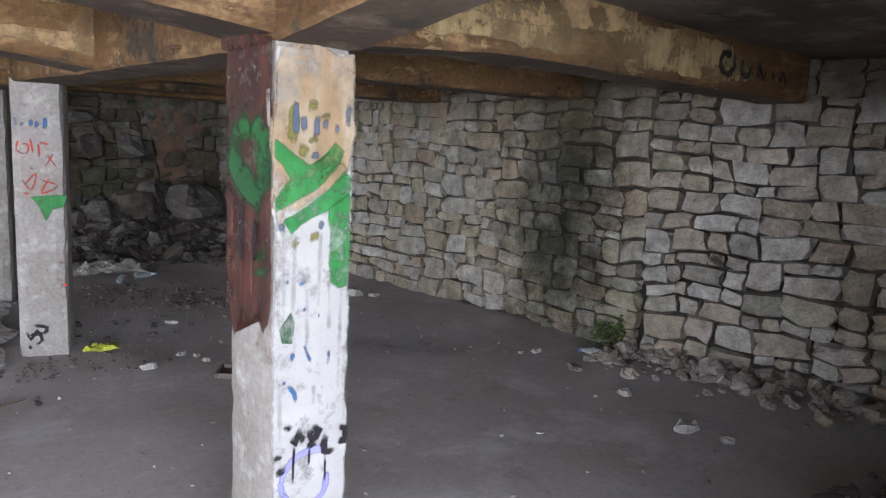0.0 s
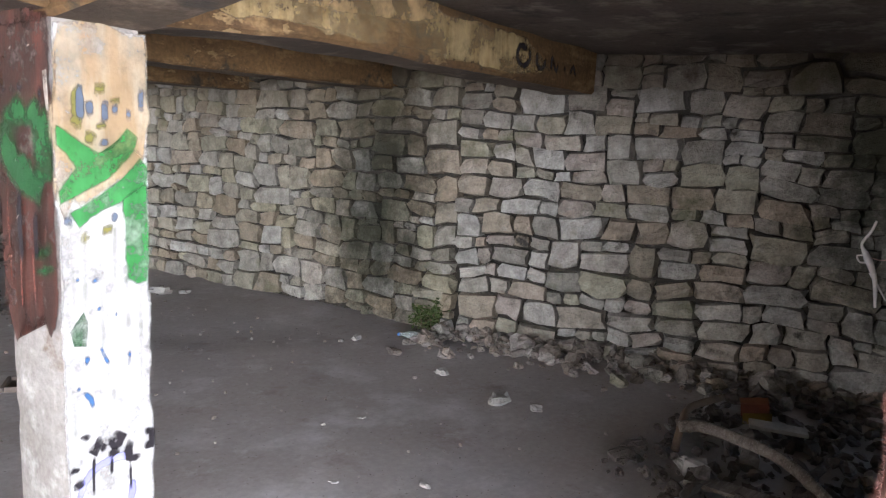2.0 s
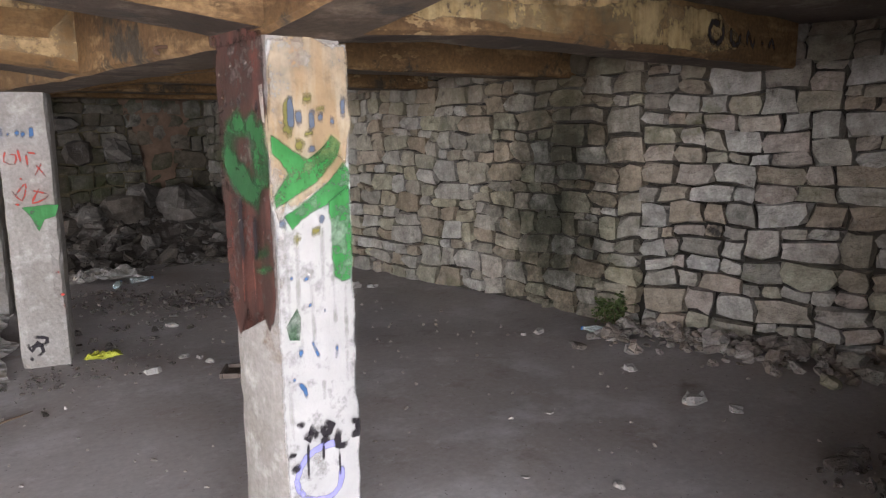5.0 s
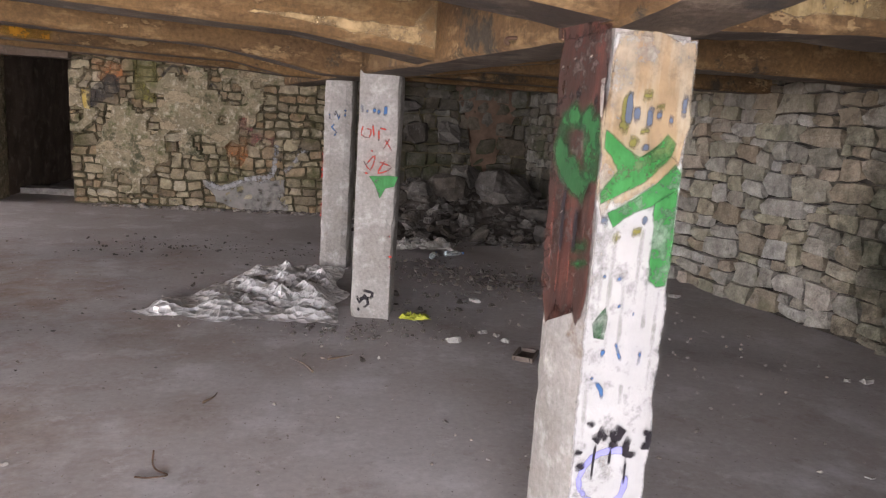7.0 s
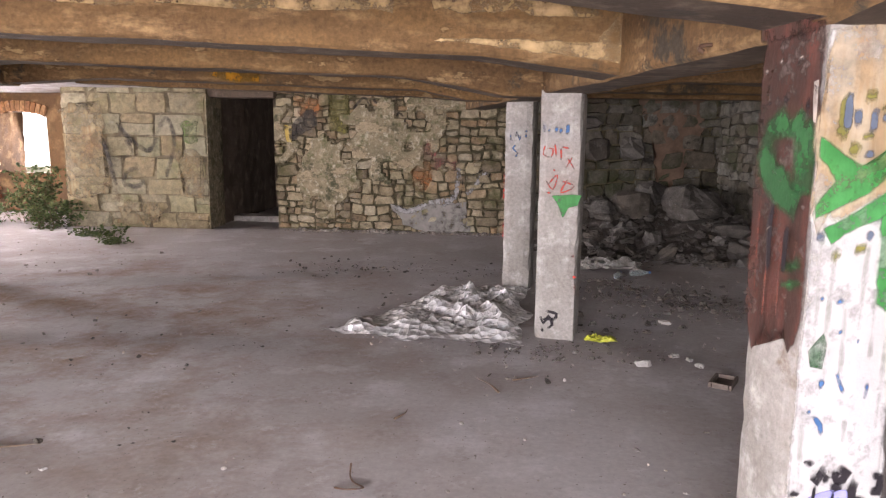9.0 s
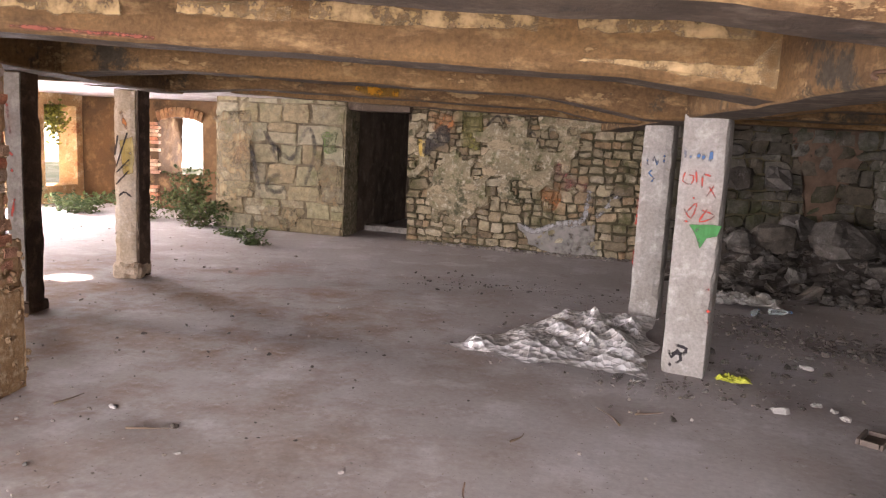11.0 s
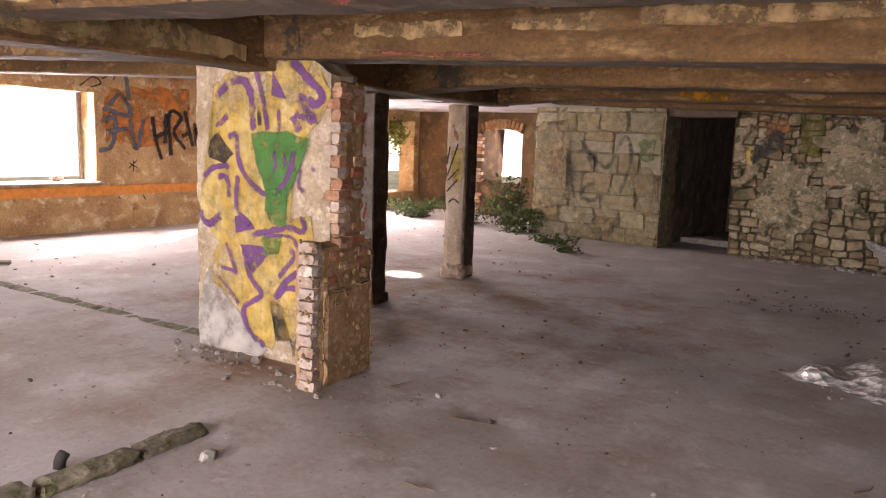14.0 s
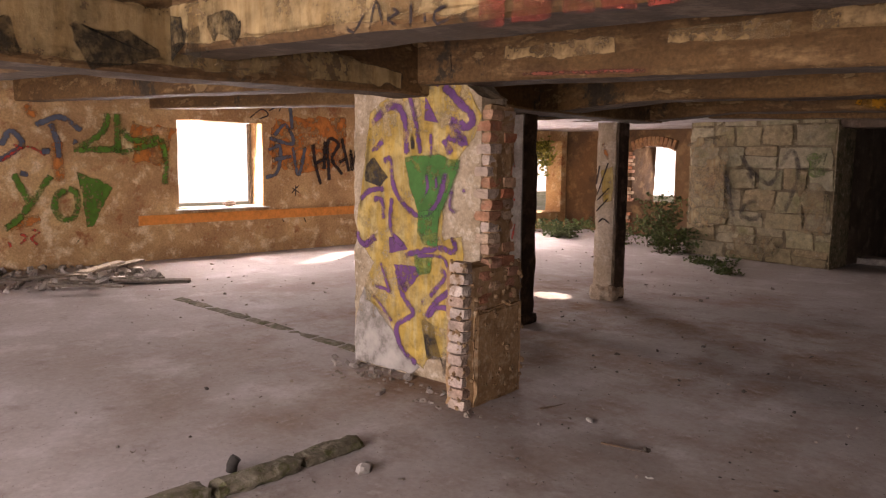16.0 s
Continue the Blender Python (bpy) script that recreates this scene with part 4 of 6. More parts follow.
# mural
om = Vector((-4.92, 3.20, 0))
P_BARE = paint("grey_bare_plaster", (0.42, 0.40, 0.37), 0.44, 0.9, 7)
patch("yellow_ground", om, EX, [(0.226, 1.909), (0.382, 1.991), (0.553, 2.061), (0.676, 2.13), (0.913, 2.127), (1.084, 2.064), (1.16, 1.978), (1.235, 1.851), (1.184, 1.725), (1.094, 1.624), (1.02, 1.565), (0.983, 1.447), (0.908, 1.265), (0.913, 0.994), (1.09, 1.058), (1.103, 0.905), (1.078, 0.74), (1.031, 0.696), (1.04, 0.249), (0.913, 0.195), (0.79, 0.204), (0.751, 0.069), (0.623, 0.142), (0.492, 0.249), (0.425, 0.368), (0.244, 0.489), (0.162, 0.511), (0.151, 0.659), (0.244, 0.785), (0.082, 0.973), (0.061, 1.05), (0.085, 1.217), (0.203, 1.353), (0.157, 1.593), (0.18, 1.705)], P_YELLOW, pier_m, "worn yellow mural ground", 0.008, 0.02)
strokes("purple_outline", om, EX, [[(0.349, 1.922), (0.479, 1.941), (0.558, 1.858), (0.576, 1.722), (0.586, 1.585)], [(0.215, 1.815), (0.36, 1.922)], [(0.914, 2.07), (1.049, 1.952), (1.172, 1.851), (1.128, 1.781), (0.957, 1.839)], [(0.957, 1.839), (1.035, 1.753), (1.115, 1.682), (0.916, 1.731)], [(0.92, 1.726), (1.004, 1.591)]], 0.075, P_PURPLE, pier_m, "purple mural outline", 0.012)
strokes("purple_outline", om, EX, [[(0.595, 2.037), (0.658, 1.857), (0.701, 1.678), (0.717, 1.588)], [(0.636, 2.073), (0.757, 2.102), (0.905, 2.071)], [(0.356, 1.721), (0.294, 1.658), (0.208, 1.61)], [(0.334, 1.533), (0.423, 1.573), (0.441, 1.427), (0.498, 1.304), (0.623, 1.202), (0.728, 1.175), (0.829, 1.223), (0.907, 1.34), (0.947, 1.504)], [(0.439, 1.301), (0.418, 1.109), (0.452, 1.016), (0.561, 0.949)], [(0.085, 1.247), (0.203, 1.334), (0.373, 1.353)], [(0.226, 1.271), (0.335, 1.264), (0.353, 1.105)], [(0.073, 1.051), (0.084, 0.969), (0.15, 0.928), (0.249, 0.999), (0.267, 0.935)]], 0.055, P_PURPLE, pier_m, "purple mural outline", 0.0125)
strokes("purple_outline", om, EX, [[(0.11, 0.938), (0.166, 0.923), (0.255, 0.98), (0.255, 0.944)], [(0.557, 0.873), (0.679, 0.914), (0.9, 0.96), (1.026, 0.949), (1.024, 1.053)], [(0.478, 0.794), (0.544, 0.595), (0.645, 0.49), (0.631, 0.445), (0.491, 0.362), (0.492, 0.281), (0.547, 0.177), (0.708, 0.09)], [(0.882, 0.837), (0.952, 0.777), (0.885, 0.693), (0.795, 0.605)], [(1.097, 0.742), (0.964, 0.65), (0.847, 0.557), (0.767, 0.437)], [(0.787, 0.456), (0.887, 0.545), (1.025, 0.549)]], 0.058, P_PURPLE, pier_m, "purple mural outline", 0.013)
strokes("purple_outline", om, EX, [[(0.811, 1.767), (0.815, 1.53)], [(1.004, 1.389), (0.987, 1.24), (1.065, 1.212)], [(1.08, 1.392), (1.128, 1.336)], [(1.01, 1.062), (1.011, 0.99)], [(0.765, 1.484), (0.787, 1.379), (0.751, 1.302)], [(0.865, 1.472), (0.867, 1.353)], [(0.312, 0.824), (0.424, 0.579)], [(0.244, 0.621), (0.38, 0.612), (0.429, 0.572)], [(0.221, 0.566), (0.358, 0.456), (0.458, 0.357)], [(0.679, 0.89), (0.921, 0.902), (0.98, 0.833), (1.088, 0.738)], [(0.74, 0.574), (0.749, 0.559)]], 0.034, P_PURPLE, pier_m, "thin purple line", 0.0135)
patch("purple_fill", om, EX, [(0.758, 1.996), (0.815, 1.914), (0.876, 1.818), (0.75, 1.839)], P_PURPLE, pier_m, "purple painted wedge", 0.0115, 0.01)
patch("purple_fill", om, EX, [(0.411, 1.001), (0.488, 1.007), (0.591, 0.928), (0.412, 0.888)], P_PURPLE, pier_m, "purple painted wedge", 0.0115, 0.01)
patch("purple_fill", om, EX, [(0.456, 0.807), (0.68, 0.8), (0.711, 0.757), (0.576, 0.618), (0.516, 0.671)], P_PURPLE, pier_m, "purple painted wedge", 0.0115, 0.01)
patch("green_fill", om, EX, [(0.567, 1.577), (0.824, 1.597), (1.071, 1.566), (1.041, 1.463), (0.966, 1.328), (0.88, 1.165), (0.707, 1.184), (0.622, 1.372)], P_MGREEN, pier_m, "green painted bowl", 0.014, 0.015)
patch("green_fill", om, EX, [(0.697, 1.188), (0.879, 1.226), (0.873, 0.982), (0.751, 0.979), (0.688, 1.067)], P_MGREEN, pier_m, "green paint run", 0.0145, 0.015)
patch("green_fill", om, EX, [(0.668, 0.899), (0.841, 0.912), (0.813, 0.784), (0.711, 0.749), (0.659, 0.829)], P_MGREEN, pier_m, "green paint run", 0.0145, 0.015)
patch("dark_smudge", om, EX, [(0.162, 1.529), (0.249, 1.571), (0.317, 1.517), (0.406, 1.425), (0.317, 1.358), (0.145, 1.383)], P_SMUT, pier_m, "grey-black smudge", 0.0105, 0.04)
strokes("dark_smudge", om, EX, [[(0.621, 1.85), (0.644, 1.617)], [(0.536, 2.039), (0.522, 1.98)]], 0.05, P_SMUT, pier_m, "dark sprayed gap", 0.0112)
patch("dark_smudge", om, EX, [(0.746, 0.418), (0.829, 0.399), (0.913, 0.195), (0.791, 0.173)], P_SMUT, pier_m, "sooty smudge near the foot", 0.01, 0.06)
patch("dark_smudge", om, EX, [(0.903, 0.185), (1.025, 0.223), (1.025, 0.045), (0.925, 0.048)], P_SMUT, pier_m, "black smudge near the foot", 0.0105, 0.03)
patch("bare_plaster", om, EX, [(0.043, 0.343), (0.151, 0.593), (0.29, 0.413), (0.492, 0.249), (0.709, 0.061), (0.624, 0.012), (0.313, 0.018), (0.029, 0.015)], P_BARE, pier_m, "grey bare plaster", 0.007, 0.03)

# west wall
ow = Vector((WX, 0, 0))
AY = Vector((0, 1, 0))
strokes("green_letters", ow, AY, [[(1.97, 1.328), (2.147, 0.909)], [(2.432, 1.303), (2.167, 0.93), (2.008, 0.727), (1.818, 0.57)], [(2.607, 1.109), (2.473, 1.005), (2.449, 0.835), (2.535, 0.693), (2.678, 0.717), (2.743, 0.889), (2.711, 1.064), (2.607, 1.109)], [(3.192, 2.183), (3.117, 1.911), (2.801, 1.666)], [(3.317, 2.18), (3.311, 1.585)], [(2.701, 1.644), (3.315, 1.661)], [(3.35, 1.962), (3.535, 1.789), (3.915, 1.843)], [(3.32, 1.599), (3.89, 1.769)], [(3.915, 1.843), (3.98, 1.522), (3.956, 1.128)], [(2.701, 0.387), (2.74, 0.358)]], 0.115, P_WGREEN, west, "grass-green sprayed letters", 0.02)
patch("green_fill", ow, AY, [(2.745, 1.344), (3.205, 1.119), (3.067, 0.856), (2.93, 0.573), (2.848, 0.577), (2.826, 0.952)], P_WGREEN, west, "grass-green sprayed field", 0.02, 0.03)
strokes("blue_scrawl", ow, AY, [[(1.848, 1.673), (1.966, 1.877), (2.1, 1.718), (1.911, 1.552), (1.802, 1.491)], [(2.261, 1.96), (2.569, 2.084), (2.853, 1.903)], [(2.45, 2.008), (2.521, 1.768), (2.539, 1.515)], [(2.316, 1.618), (2.448, 1.619)], [(2.707, 1.763), (2.785, 1.73)], [(2.042, 1.327), (2.169, 1.305)]], 0.09, P_GREYB, west, "slate-blue sprayed scrawl", 0.018)
strokes("red_scrawl", ow, AY, [[(1.836, 1.479), (2.135, 1.677), (2.389, 1.564)], [(1.978, 0.519), (2.085, 0.47), (1.986, 0.35)], [(2.128, 0.573), (2.238, 0.525), (2.14, 0.446), (2.227, 0.333)], [(1.865, 0.443), (1.893, 0.315)], [(1.974, 1.715), (2.132, 1.636)]], 0.05, P_RED, west, "red sprayed scrawl", 0.019)
strokes("pink_haze", ow, AY, [[(2.514, 1.767), (2.529, 1.175)], [(1.855, 0.589), (2.041, 0.662), (2.286, 0.714)], [(2.149, 2.249), (2.284, 2.051)]], 0.2, P_ORANGE, west, "faded pink-red spray", 0.015)
patch("rust_stain", ow, AY, [(3.502, 2.033), (4.128, 1.987), (3.945, 1.43), (3.565, 1.475)], P_ORANGE, west, "rust-red stain on the plaster", 0.012, 0.1)
patch("rust_stain", ow, AY, [(5.762, 2.191), (7.137, 2.246), (7.129, 1.429), (6.44, 1.27), (5.689, 1.429)], P_ORANGE, west, "rust-red stain on the plaster", 0.012, 0.1)
strokes("black_letters", ow, AY, [[(6.479, 1.799), (6.533, 1.429), (6.632, 1.08)], [(6.723, 1.857), (6.698, 1.348)], [(6.503, 1.456), (6.719, 1.536)], [(6.795, 1.159), (6.785, 1.848), (6.992, 1.798), (6.863, 1.537), (7.075, 1.254)], [(7.057, 1.919), (7.205, 1.308)], [(6.988, 1.473), (7.182, 1.566)], [(7.271, 1.307), (7.235, 1.693), (7.33, 1.362), (7.346, 1.733)]], 0.075, P_BLACK, west, "black painted letters", 0.021)
strokes("grey_scrawl", ow, AY, [[(5.756, 1.913), (5.974, 2.097), (6.106, 1.792), (5.655, 1.875)], [(5.639, 1.673), (5.865, 1.737), (5.81, 1.327), (5.585, 1.226)], [(6.094, 1.741), (6.202, 1.272), (6.34, 1.744)], [(6.061, 2.447), (6.099, 1.999)], [(5.747, 1.521), (6.091, 1.585)]], 0.075, P_GREYB, west, "slate-blue sprayed scrawl", 0.018)
strokes("thin_scrawl", ow, AY, [[(5.327, 2.173), (5.546, 2.331), (5.664, 2.247), (5.488, 2.17)], [(5.665, 2.312), (5.879, 2.397), (5.848, 2.285)], [(6.049, 0.949), (6.228, 1.114)], [(6.14, 1.115), (6.136, 0.894)], [(6.051, 1.064), (6.225, 0.955)], [(5.868, 0.547), (5.923, 0.465)], [(6.278, 0.554), (6.336, 0.444)]], 0.025, P_BLACK, west, "thin black marks", 0.021)

# first beam: black letters and red blocks on its lit side
P_BLOCK = paint("dull_red_paint", (0.22, 0.04, 0.025), 0.52, 0.8, 10)
beam_m = bpy.data.objects["cross_beam"]
ob = W(-6.0, -0.165)
strokes("black_letters", ob, EX, [[(2.43, 2.07), (2.48, 2.035), (2.55, 2.11)], [(2.56, 2.02), (2.60, 2.13), (2.64, 2.02)], [(2.66, 2.02), (2.66, 2.11)], [(2.66, 2.10), (2.71, 2.08), (2.66, 2.06), (2.72, 2.03)], [(2.77, 2.12), (2.77, 2.02)], [(2.83, 2.07), (2.84, 2.02)], [(2.95, 2.08), (2.88, 2.06), (2.89, 2.02), (2.97, 2.04)]], 0.016, P_BLACK, beam_m, "thin black scratched letters", 0.022)
for x0, x1 in ((3.06, 3.16), (3.19, 3.33), (3.37, 3.47), (3.49, 3.60), (3.63, 3.72), (3.75, 3.86)):
    patch("red_block", ob, EX, [(x0, 1.995), (x1, 1.99), (x1, 2.13), (x0, 2.14)], P_BLOCK, beam_m, "worn red painted block", 0.022, 0.012)
strokes("black_letters", W(2.5, -0.165), EX, [[(0.14, 2.13), (0.04, 2.14), (0.01, 2.07), (0.10, 2.03), (0.17, 2.08), (0.14, 2.14)], [(0.26, 2.14), (0.27, 2.05), (0.36, 2.05), (0.37, 2.13)], [(0.46, 2.03), (0.47, 2.12), (0.54, 2.04), (0.56, 2.12)], [(0.66, 2.04), (0.67, 2.1)], [(0.74, 2.02), (0.79, 2.10), (0.85, 2.02)]], 0.042, P_BLACK, beam_m, "black sprayed letters", 0.022)

# north wall and pier
on = Vector((-3.64, 11.40, 0))
AX = Vector((1, 0, 0))
P_CEMENT, P_LEAD = paint("grey_cement", (0.27, 0.255, 0.235), 0.43, 0.9, 7), paint("faded_red_lead", (0.34, 0.15, 0.06), 0.53, 0.85, 9, None, 0.8)
P_DULLRED, P_MOSSY = paint("dull_red_smear", (0.30, 0.13, 0.11), 0.53, 0.8, 8), paint("olive_algae", (0.14, 0.125, 0.04), 0.47, 0.9, 6, None, 0.75)
strokes("wavy_line", on, AX, [[(1.286, 1.734), (1.391, 1.779), (1.563, 1.679), (1.77, 1.665), (1.943, 1.599), (2.063, 1.634), (2.046, 1.768)]], 0.045, P_BLACK, north, "wavy dark painted line", 0.035)
strokes("faded_letters", on, AX, [[(1.253, 1.889), (1.428, 2.064), (1.53, 1.918)], [(1.736, 1.765), (1.778, 1.883), (1.867, 1.76)], [(1.908, 1.76), (1.97, 1.841), (2.053, 1.768)], [(1.565, 2.065), (1.634, 1.965)]], 0.05, P_FADE, north, "faded dark letters", 0.035)
patch("orange_smear", on, AX, [(0.385, 2.007), (0.665, 2.059), (0.802, 1.892), (0.625, 1.755), (0.415, 1.787)], P_LEAD, north, "orange-red smear", 0.035, 0.05)
patch("dark_smear", on, AX, [(0.522, 1.863), (0.703, 1.824), (0.675, 1.654), (0.3, 1.394), (0.227, 1.582)], P_FADE, north, "dark sooty smear", 0.036, 0.05)
patch("yellow_smear", on, AX, [(0.165, 1.649), (0.277, 1.616), (0.3, 1.37), (0.223, 1.404)], P_YELLOW, north, "yellow smear", 0.0355, 0.03)
patch("green_stain", on, AX, [(0.892, 2.094), (1.193, 2.096), (1.18, 1.506), (0.873, 1.537)], P_MOSSY, north, "olive-green algae stain", 0.034, 0.06)
patch("red_smear", on, AX, [(2.218, 1.501), (2.612, 1.522), (2.53, 1.149), (2.22, 1.162)], P_DULLRED, north, "dull red smear", 0.035, 0.05)
patch("red_smear", on, AX, [(2.53, 1.149), (2.856, 1.17), (2.848, 0.983), (2.531, 0.978)], P_DULLRED, north, "dull red bars", 0.036, 0.02)
patch("orange_smear", on, AX, [(2.185, 1.093), (2.468, 1.097), (2.465, 0.668), (2.187, 0.681)], P_LEAD, north, "orange smear", 0.0345, 0.05)
patch("cement_patch", on, AX, [(1.855, 0.414), (2.118, 0.315), (2.397, 0.442), (3.02, 0.488), (3.069, 0.037), (2.47, -0.018), (2.048, 0.138)], P_CEMENT, north, "grey cement smear", 0.033, 0.05)
strokes("silver_letters", on, AX, [[(2.64, 0.418), (2.846, 0.588), (2.884, 0.83), (2.909, 1.035)], [(3.018, 0.591), (3.187, 0.8), (3.371, 1.007)], [(1.873, 0.415), (2.118, 0.332), (2.466, 0.471), (2.778, 0.518)]], 0.11, P_SILVER, north, "silver-grey sprayed letters", 0.04)
strokes("silver_edge", on, AX, [[(2.971, 1.002), (2.955, 0.693), (2.916, 0.52)], [(3.099, 0.901), (3.319, 1.007)], [(3.406, 0.957), (3.223, 0.698)]], 0.03, P_FADE, north, "dark edge of the sprayed letters", 0.041)
P_SKIN = paint("thin_ochre_render", (0.27, 0.225, 0.14), 0.49, 0.9, 5, (0.23, 0.16, 0.085), 0.9)
for s0, s1, z0, z1 in ((0.05, 0.7, 0.5, 1.9), (0.9, 1.6, 0.06, 0.4), (1.9, 2.3, 0.5, 1.2)):
    patch("thin_render", Vector((-7, 11.20, 0)), AX, [(s0, z0), (s1, z0 + 0.05), (s1, z1), (s0, z1)], P_SKIN, pier, "thin remains of ochre render", 0.030, 0.12)
oq = Vector((-7, 11.20, 0))
strokes("grey_scrawl", oq, AX, [[(0.92, 1.68), (1.11, 1.42), (1.42, 1.23), (1.58, 1.5), (1.73, 1.73), (1.84, 1.37), (1.68, 0.79)], [(1.26, 0.96), (1.05, 0.89), (1.0, 0.70), (1.22, 0.67), (1.33, 0.76)], [(0.69, 1.39), (0.78, 1.0), (0.86, 0.66)], [(1.05, 1.42), (1.19, 1.16)]], 0.10, paint("dark_sprayed_line", (0.045, 0.04, 0.037), 0.46, 0.8, 12, None, 0.8), pier, "dark grey sprayed lines", 0.036)
patch("green_haze", oq, AX, [(1.96, 1.63), (2.2, 1.69), (2.2, 1.34), (2.04, 1.33)], paint("faint_green_spray", (0.10, 0.15, 0.035), 0.5), pier, "faint green spray", 0.034, 0.05)
patch("orange_smear", oq, AX, [(0.14, 1.41), (0.63, 1.5), (0.59, 1.12), (0.15, 1.14)], P_LEAD, pier, "orange smear", 0.034, 0.08)
patch("orange_daub", W(-6.0, 5.135), EX, [(3.05, 2.07), (3.2, 2.03), (3.48, 2.025), (3.5, 2.13), (3.1, 2.15)], paint("deep_orange_daub", (0.36, 0.17, 0.01), 0.46, 0.8, 8), bpy.data.objects["cross_beam.003"], "orange paint daub", 0.022)

patch("bare_brown_plaster", on, AX, [(5.55, 2.1), (6.5, 2.1), (6.5, 1.7), (6.2, 0.8), (5.9, 0.8), (5.8, 1.5)], paint("bare_brown_plaster", (0.15, 0.10, 0.07), 0.34, 0.9, 6), north, "bare brown plaster above the heap", 0.12, 0.06)

# near post: rust-brown edge and peeling patches
o0 = Vector((1.36, -0.085, 0)) + EY * 0.33 - EX * 0.002
patch("brown_paint", o0, -EY, [(0.0, 1.22), (0.04, 1.2), (0.05, 1.3), (0.08, 1.7), (0.06, 2.1), (0.0, 2.1)], P_BROWN, p0, "rust-brown paint left along the edge", 0.012, 0.03)
patch("brown_paint", o0, -EY, [(0.0, 0.0), (0.07, 0.0), (0.05, 0.5), (0.075, 0.9), (0.05, 1.3), (0.0, 1.3)], P_BROWN, p0, "rust-brown paint left along the edge", 0.0125, 0.03)
for s0, z0, h in ((0.03, 1.02, 0.08), (0.12, 0.85, 0.1), (0.02, 0.62, 0.10)):
    patch("bare_patch", o0, -EY, [(s0, z0), (s0 + 0.05, z0 - 0.02), (s0 + 0.06, z0 + h), (s0 + 0.01, z0 + h * 0.9)], P_BROWN, p0, "patch of bare rust-brown under the peeling white", 0.011, 0.03)
# mould on the first beams
patch("mould_stain", ob, EX, [(1.087, 2.21), (1.266, 2.231), (1.339, 2.156), (1.293, 2.05), (1.187, 2.062)], P_MOULD, beam_m, "black mould on the concrete", 0.02, 0.09)
patch("mould_stain", ob, EX, [(1.339, 2.156), (1.457, 2.157), (1.451, 2.051), (1.332, 2.05)], P_MOULD, beam_m, "black mould on the concrete", 0.02, 0.09)
patch("mould_stain", ob, EX, [(1.508, 2.203), (1.759, 2.175), (1.728, 2.077), (1.592, 2.092)], P_MOULD, beam_m, "black mould on the concrete", 0.02, 0.09)
patch("mould_stain", ob, EX, [(1.484, 2.083), (1.544, 2.077), (1.543, 2.045), (1.49, 2.053)], P_MOULD, beam_m, "black mould on the concrete", 0.02, 0.09)
beam_w = bpy.data.objects["main_beam.001"]
omw = W(-4.835, 0)
patch("mould_stain", omw, EY, [(-0.67, 2.126), (-0.44, 2.125), (-0.27, 2.065), (-0.30, 2.015), (-0.54, 2.004), (-0.62, 2.06)], P_MOULD, beam_w, "black mould on the concrete", 0.02, 0.09)
patch("mould_stain", omw, EY, [(-1.1, 2.14), (-0.9, 2.13), (-0.85, 2.01), (-1.1, 2.02)], P_MOULD, beam_w, "black mould on the concrete", 0.02, 0.09)
patch("brown_paint", W(-0.168, 0.15), -EY, [(0.0, 1.87), (0.30, 1.87), (0.30, 2.2), (0.0, 2.2)], P_BROWN, bpy.data.objects["main_beam"], "dark brown paint carried up from the post", 0.022, 0.012)
P_WASH = paint("cream_limewash", (0.44, 0.33, 0.17), 0.49, 0.9, 5, (0.32, 0.22, 0.10))
patch("limewash", ob, EX, [(1.05, 2.12), (3.0, 2.06), (5.0, 2.02), (5.75, 2.02), (5.75, 2.19), (3.0, 2.21), (1.05, 2.29)], P_WASH, beam_m, "cream limewash left on the beam", 0.0165, 0.03)
patch("limewash", W(0.25, -0.165), EX, [(0.0, 1.99), (2.4, 1.99), (2.7, 2.05), (2.4, 2.19), (0.0, 2.19)], P_WASH, beam_m, "cream limewash left on the beam", 0.0165, 0.03)
patch("limewash", omw, EY, [(-2.2, 2.01), (0.0, 2.01), (1.4, 2.04), (1.4, 2.12), (0.0, 2.27), (-2.2, 2.27)], P_WASH, beam_w, "cream limewash left on the beam", 0.0165, 0.03)
beam_a = bpy.data.objects["cross_beam.001"]
oa = W(-6.0, 1.585)
strokes("bare_rod_gap", oa, EX, [[(2.0, 2.075), (2.3, 2.065), (2.55, 2.05)], [(2.5, 2.06), (2.82, 2.04)]], 0.028, P_RUST, beam_a, "spalled strip with rusty reinforcement", 0.02)
strokes("crack", oa, EX, [[(1.46, 2.26), (1.48, 2.1)], [(1.70, 2.24), (1.74, 2.09)]], 0.016, P_SMUT, beam_a, "dark crack", 0.02)
P_CREAM = paint("cream_plaster_remains", (0.44, 0.31, 0.16), 0.49, 0.9, 7)
for s0, s1 in ((1.9, 2.6), (2.9, 3.5), (3.6, 4.7), (4.9, 5.7)):
    patch("plaster_remains", oa, EX, [(s0, 2.17), (s1, 2.15), (s1, 2.23), (s0, 2.24)], P_CREAM, beam_a, "cream plaster remains along the beam", 0.018, 0.03)
patch("plaster_remains", oa, EX, [(4.9, 2.02), (5.5, 1.97), (5.83, 1.93), (5.83, 2.2), (5.72, 2.02)], P_CREAM, beam_a, "cream plaster remains at the joint", 0.02, 0.02)
patch("plaster_remains", W(0.4, -0.165), EX, [(0.0, 2.08), (0.9, 2.1), (1.3, 2.16), (1.3, 2.23), (0.0, 2.22)], P_CREAM, beam_m, "cream plaster remains along the beam", 0.018, 0.03)

# ---- loose things ----


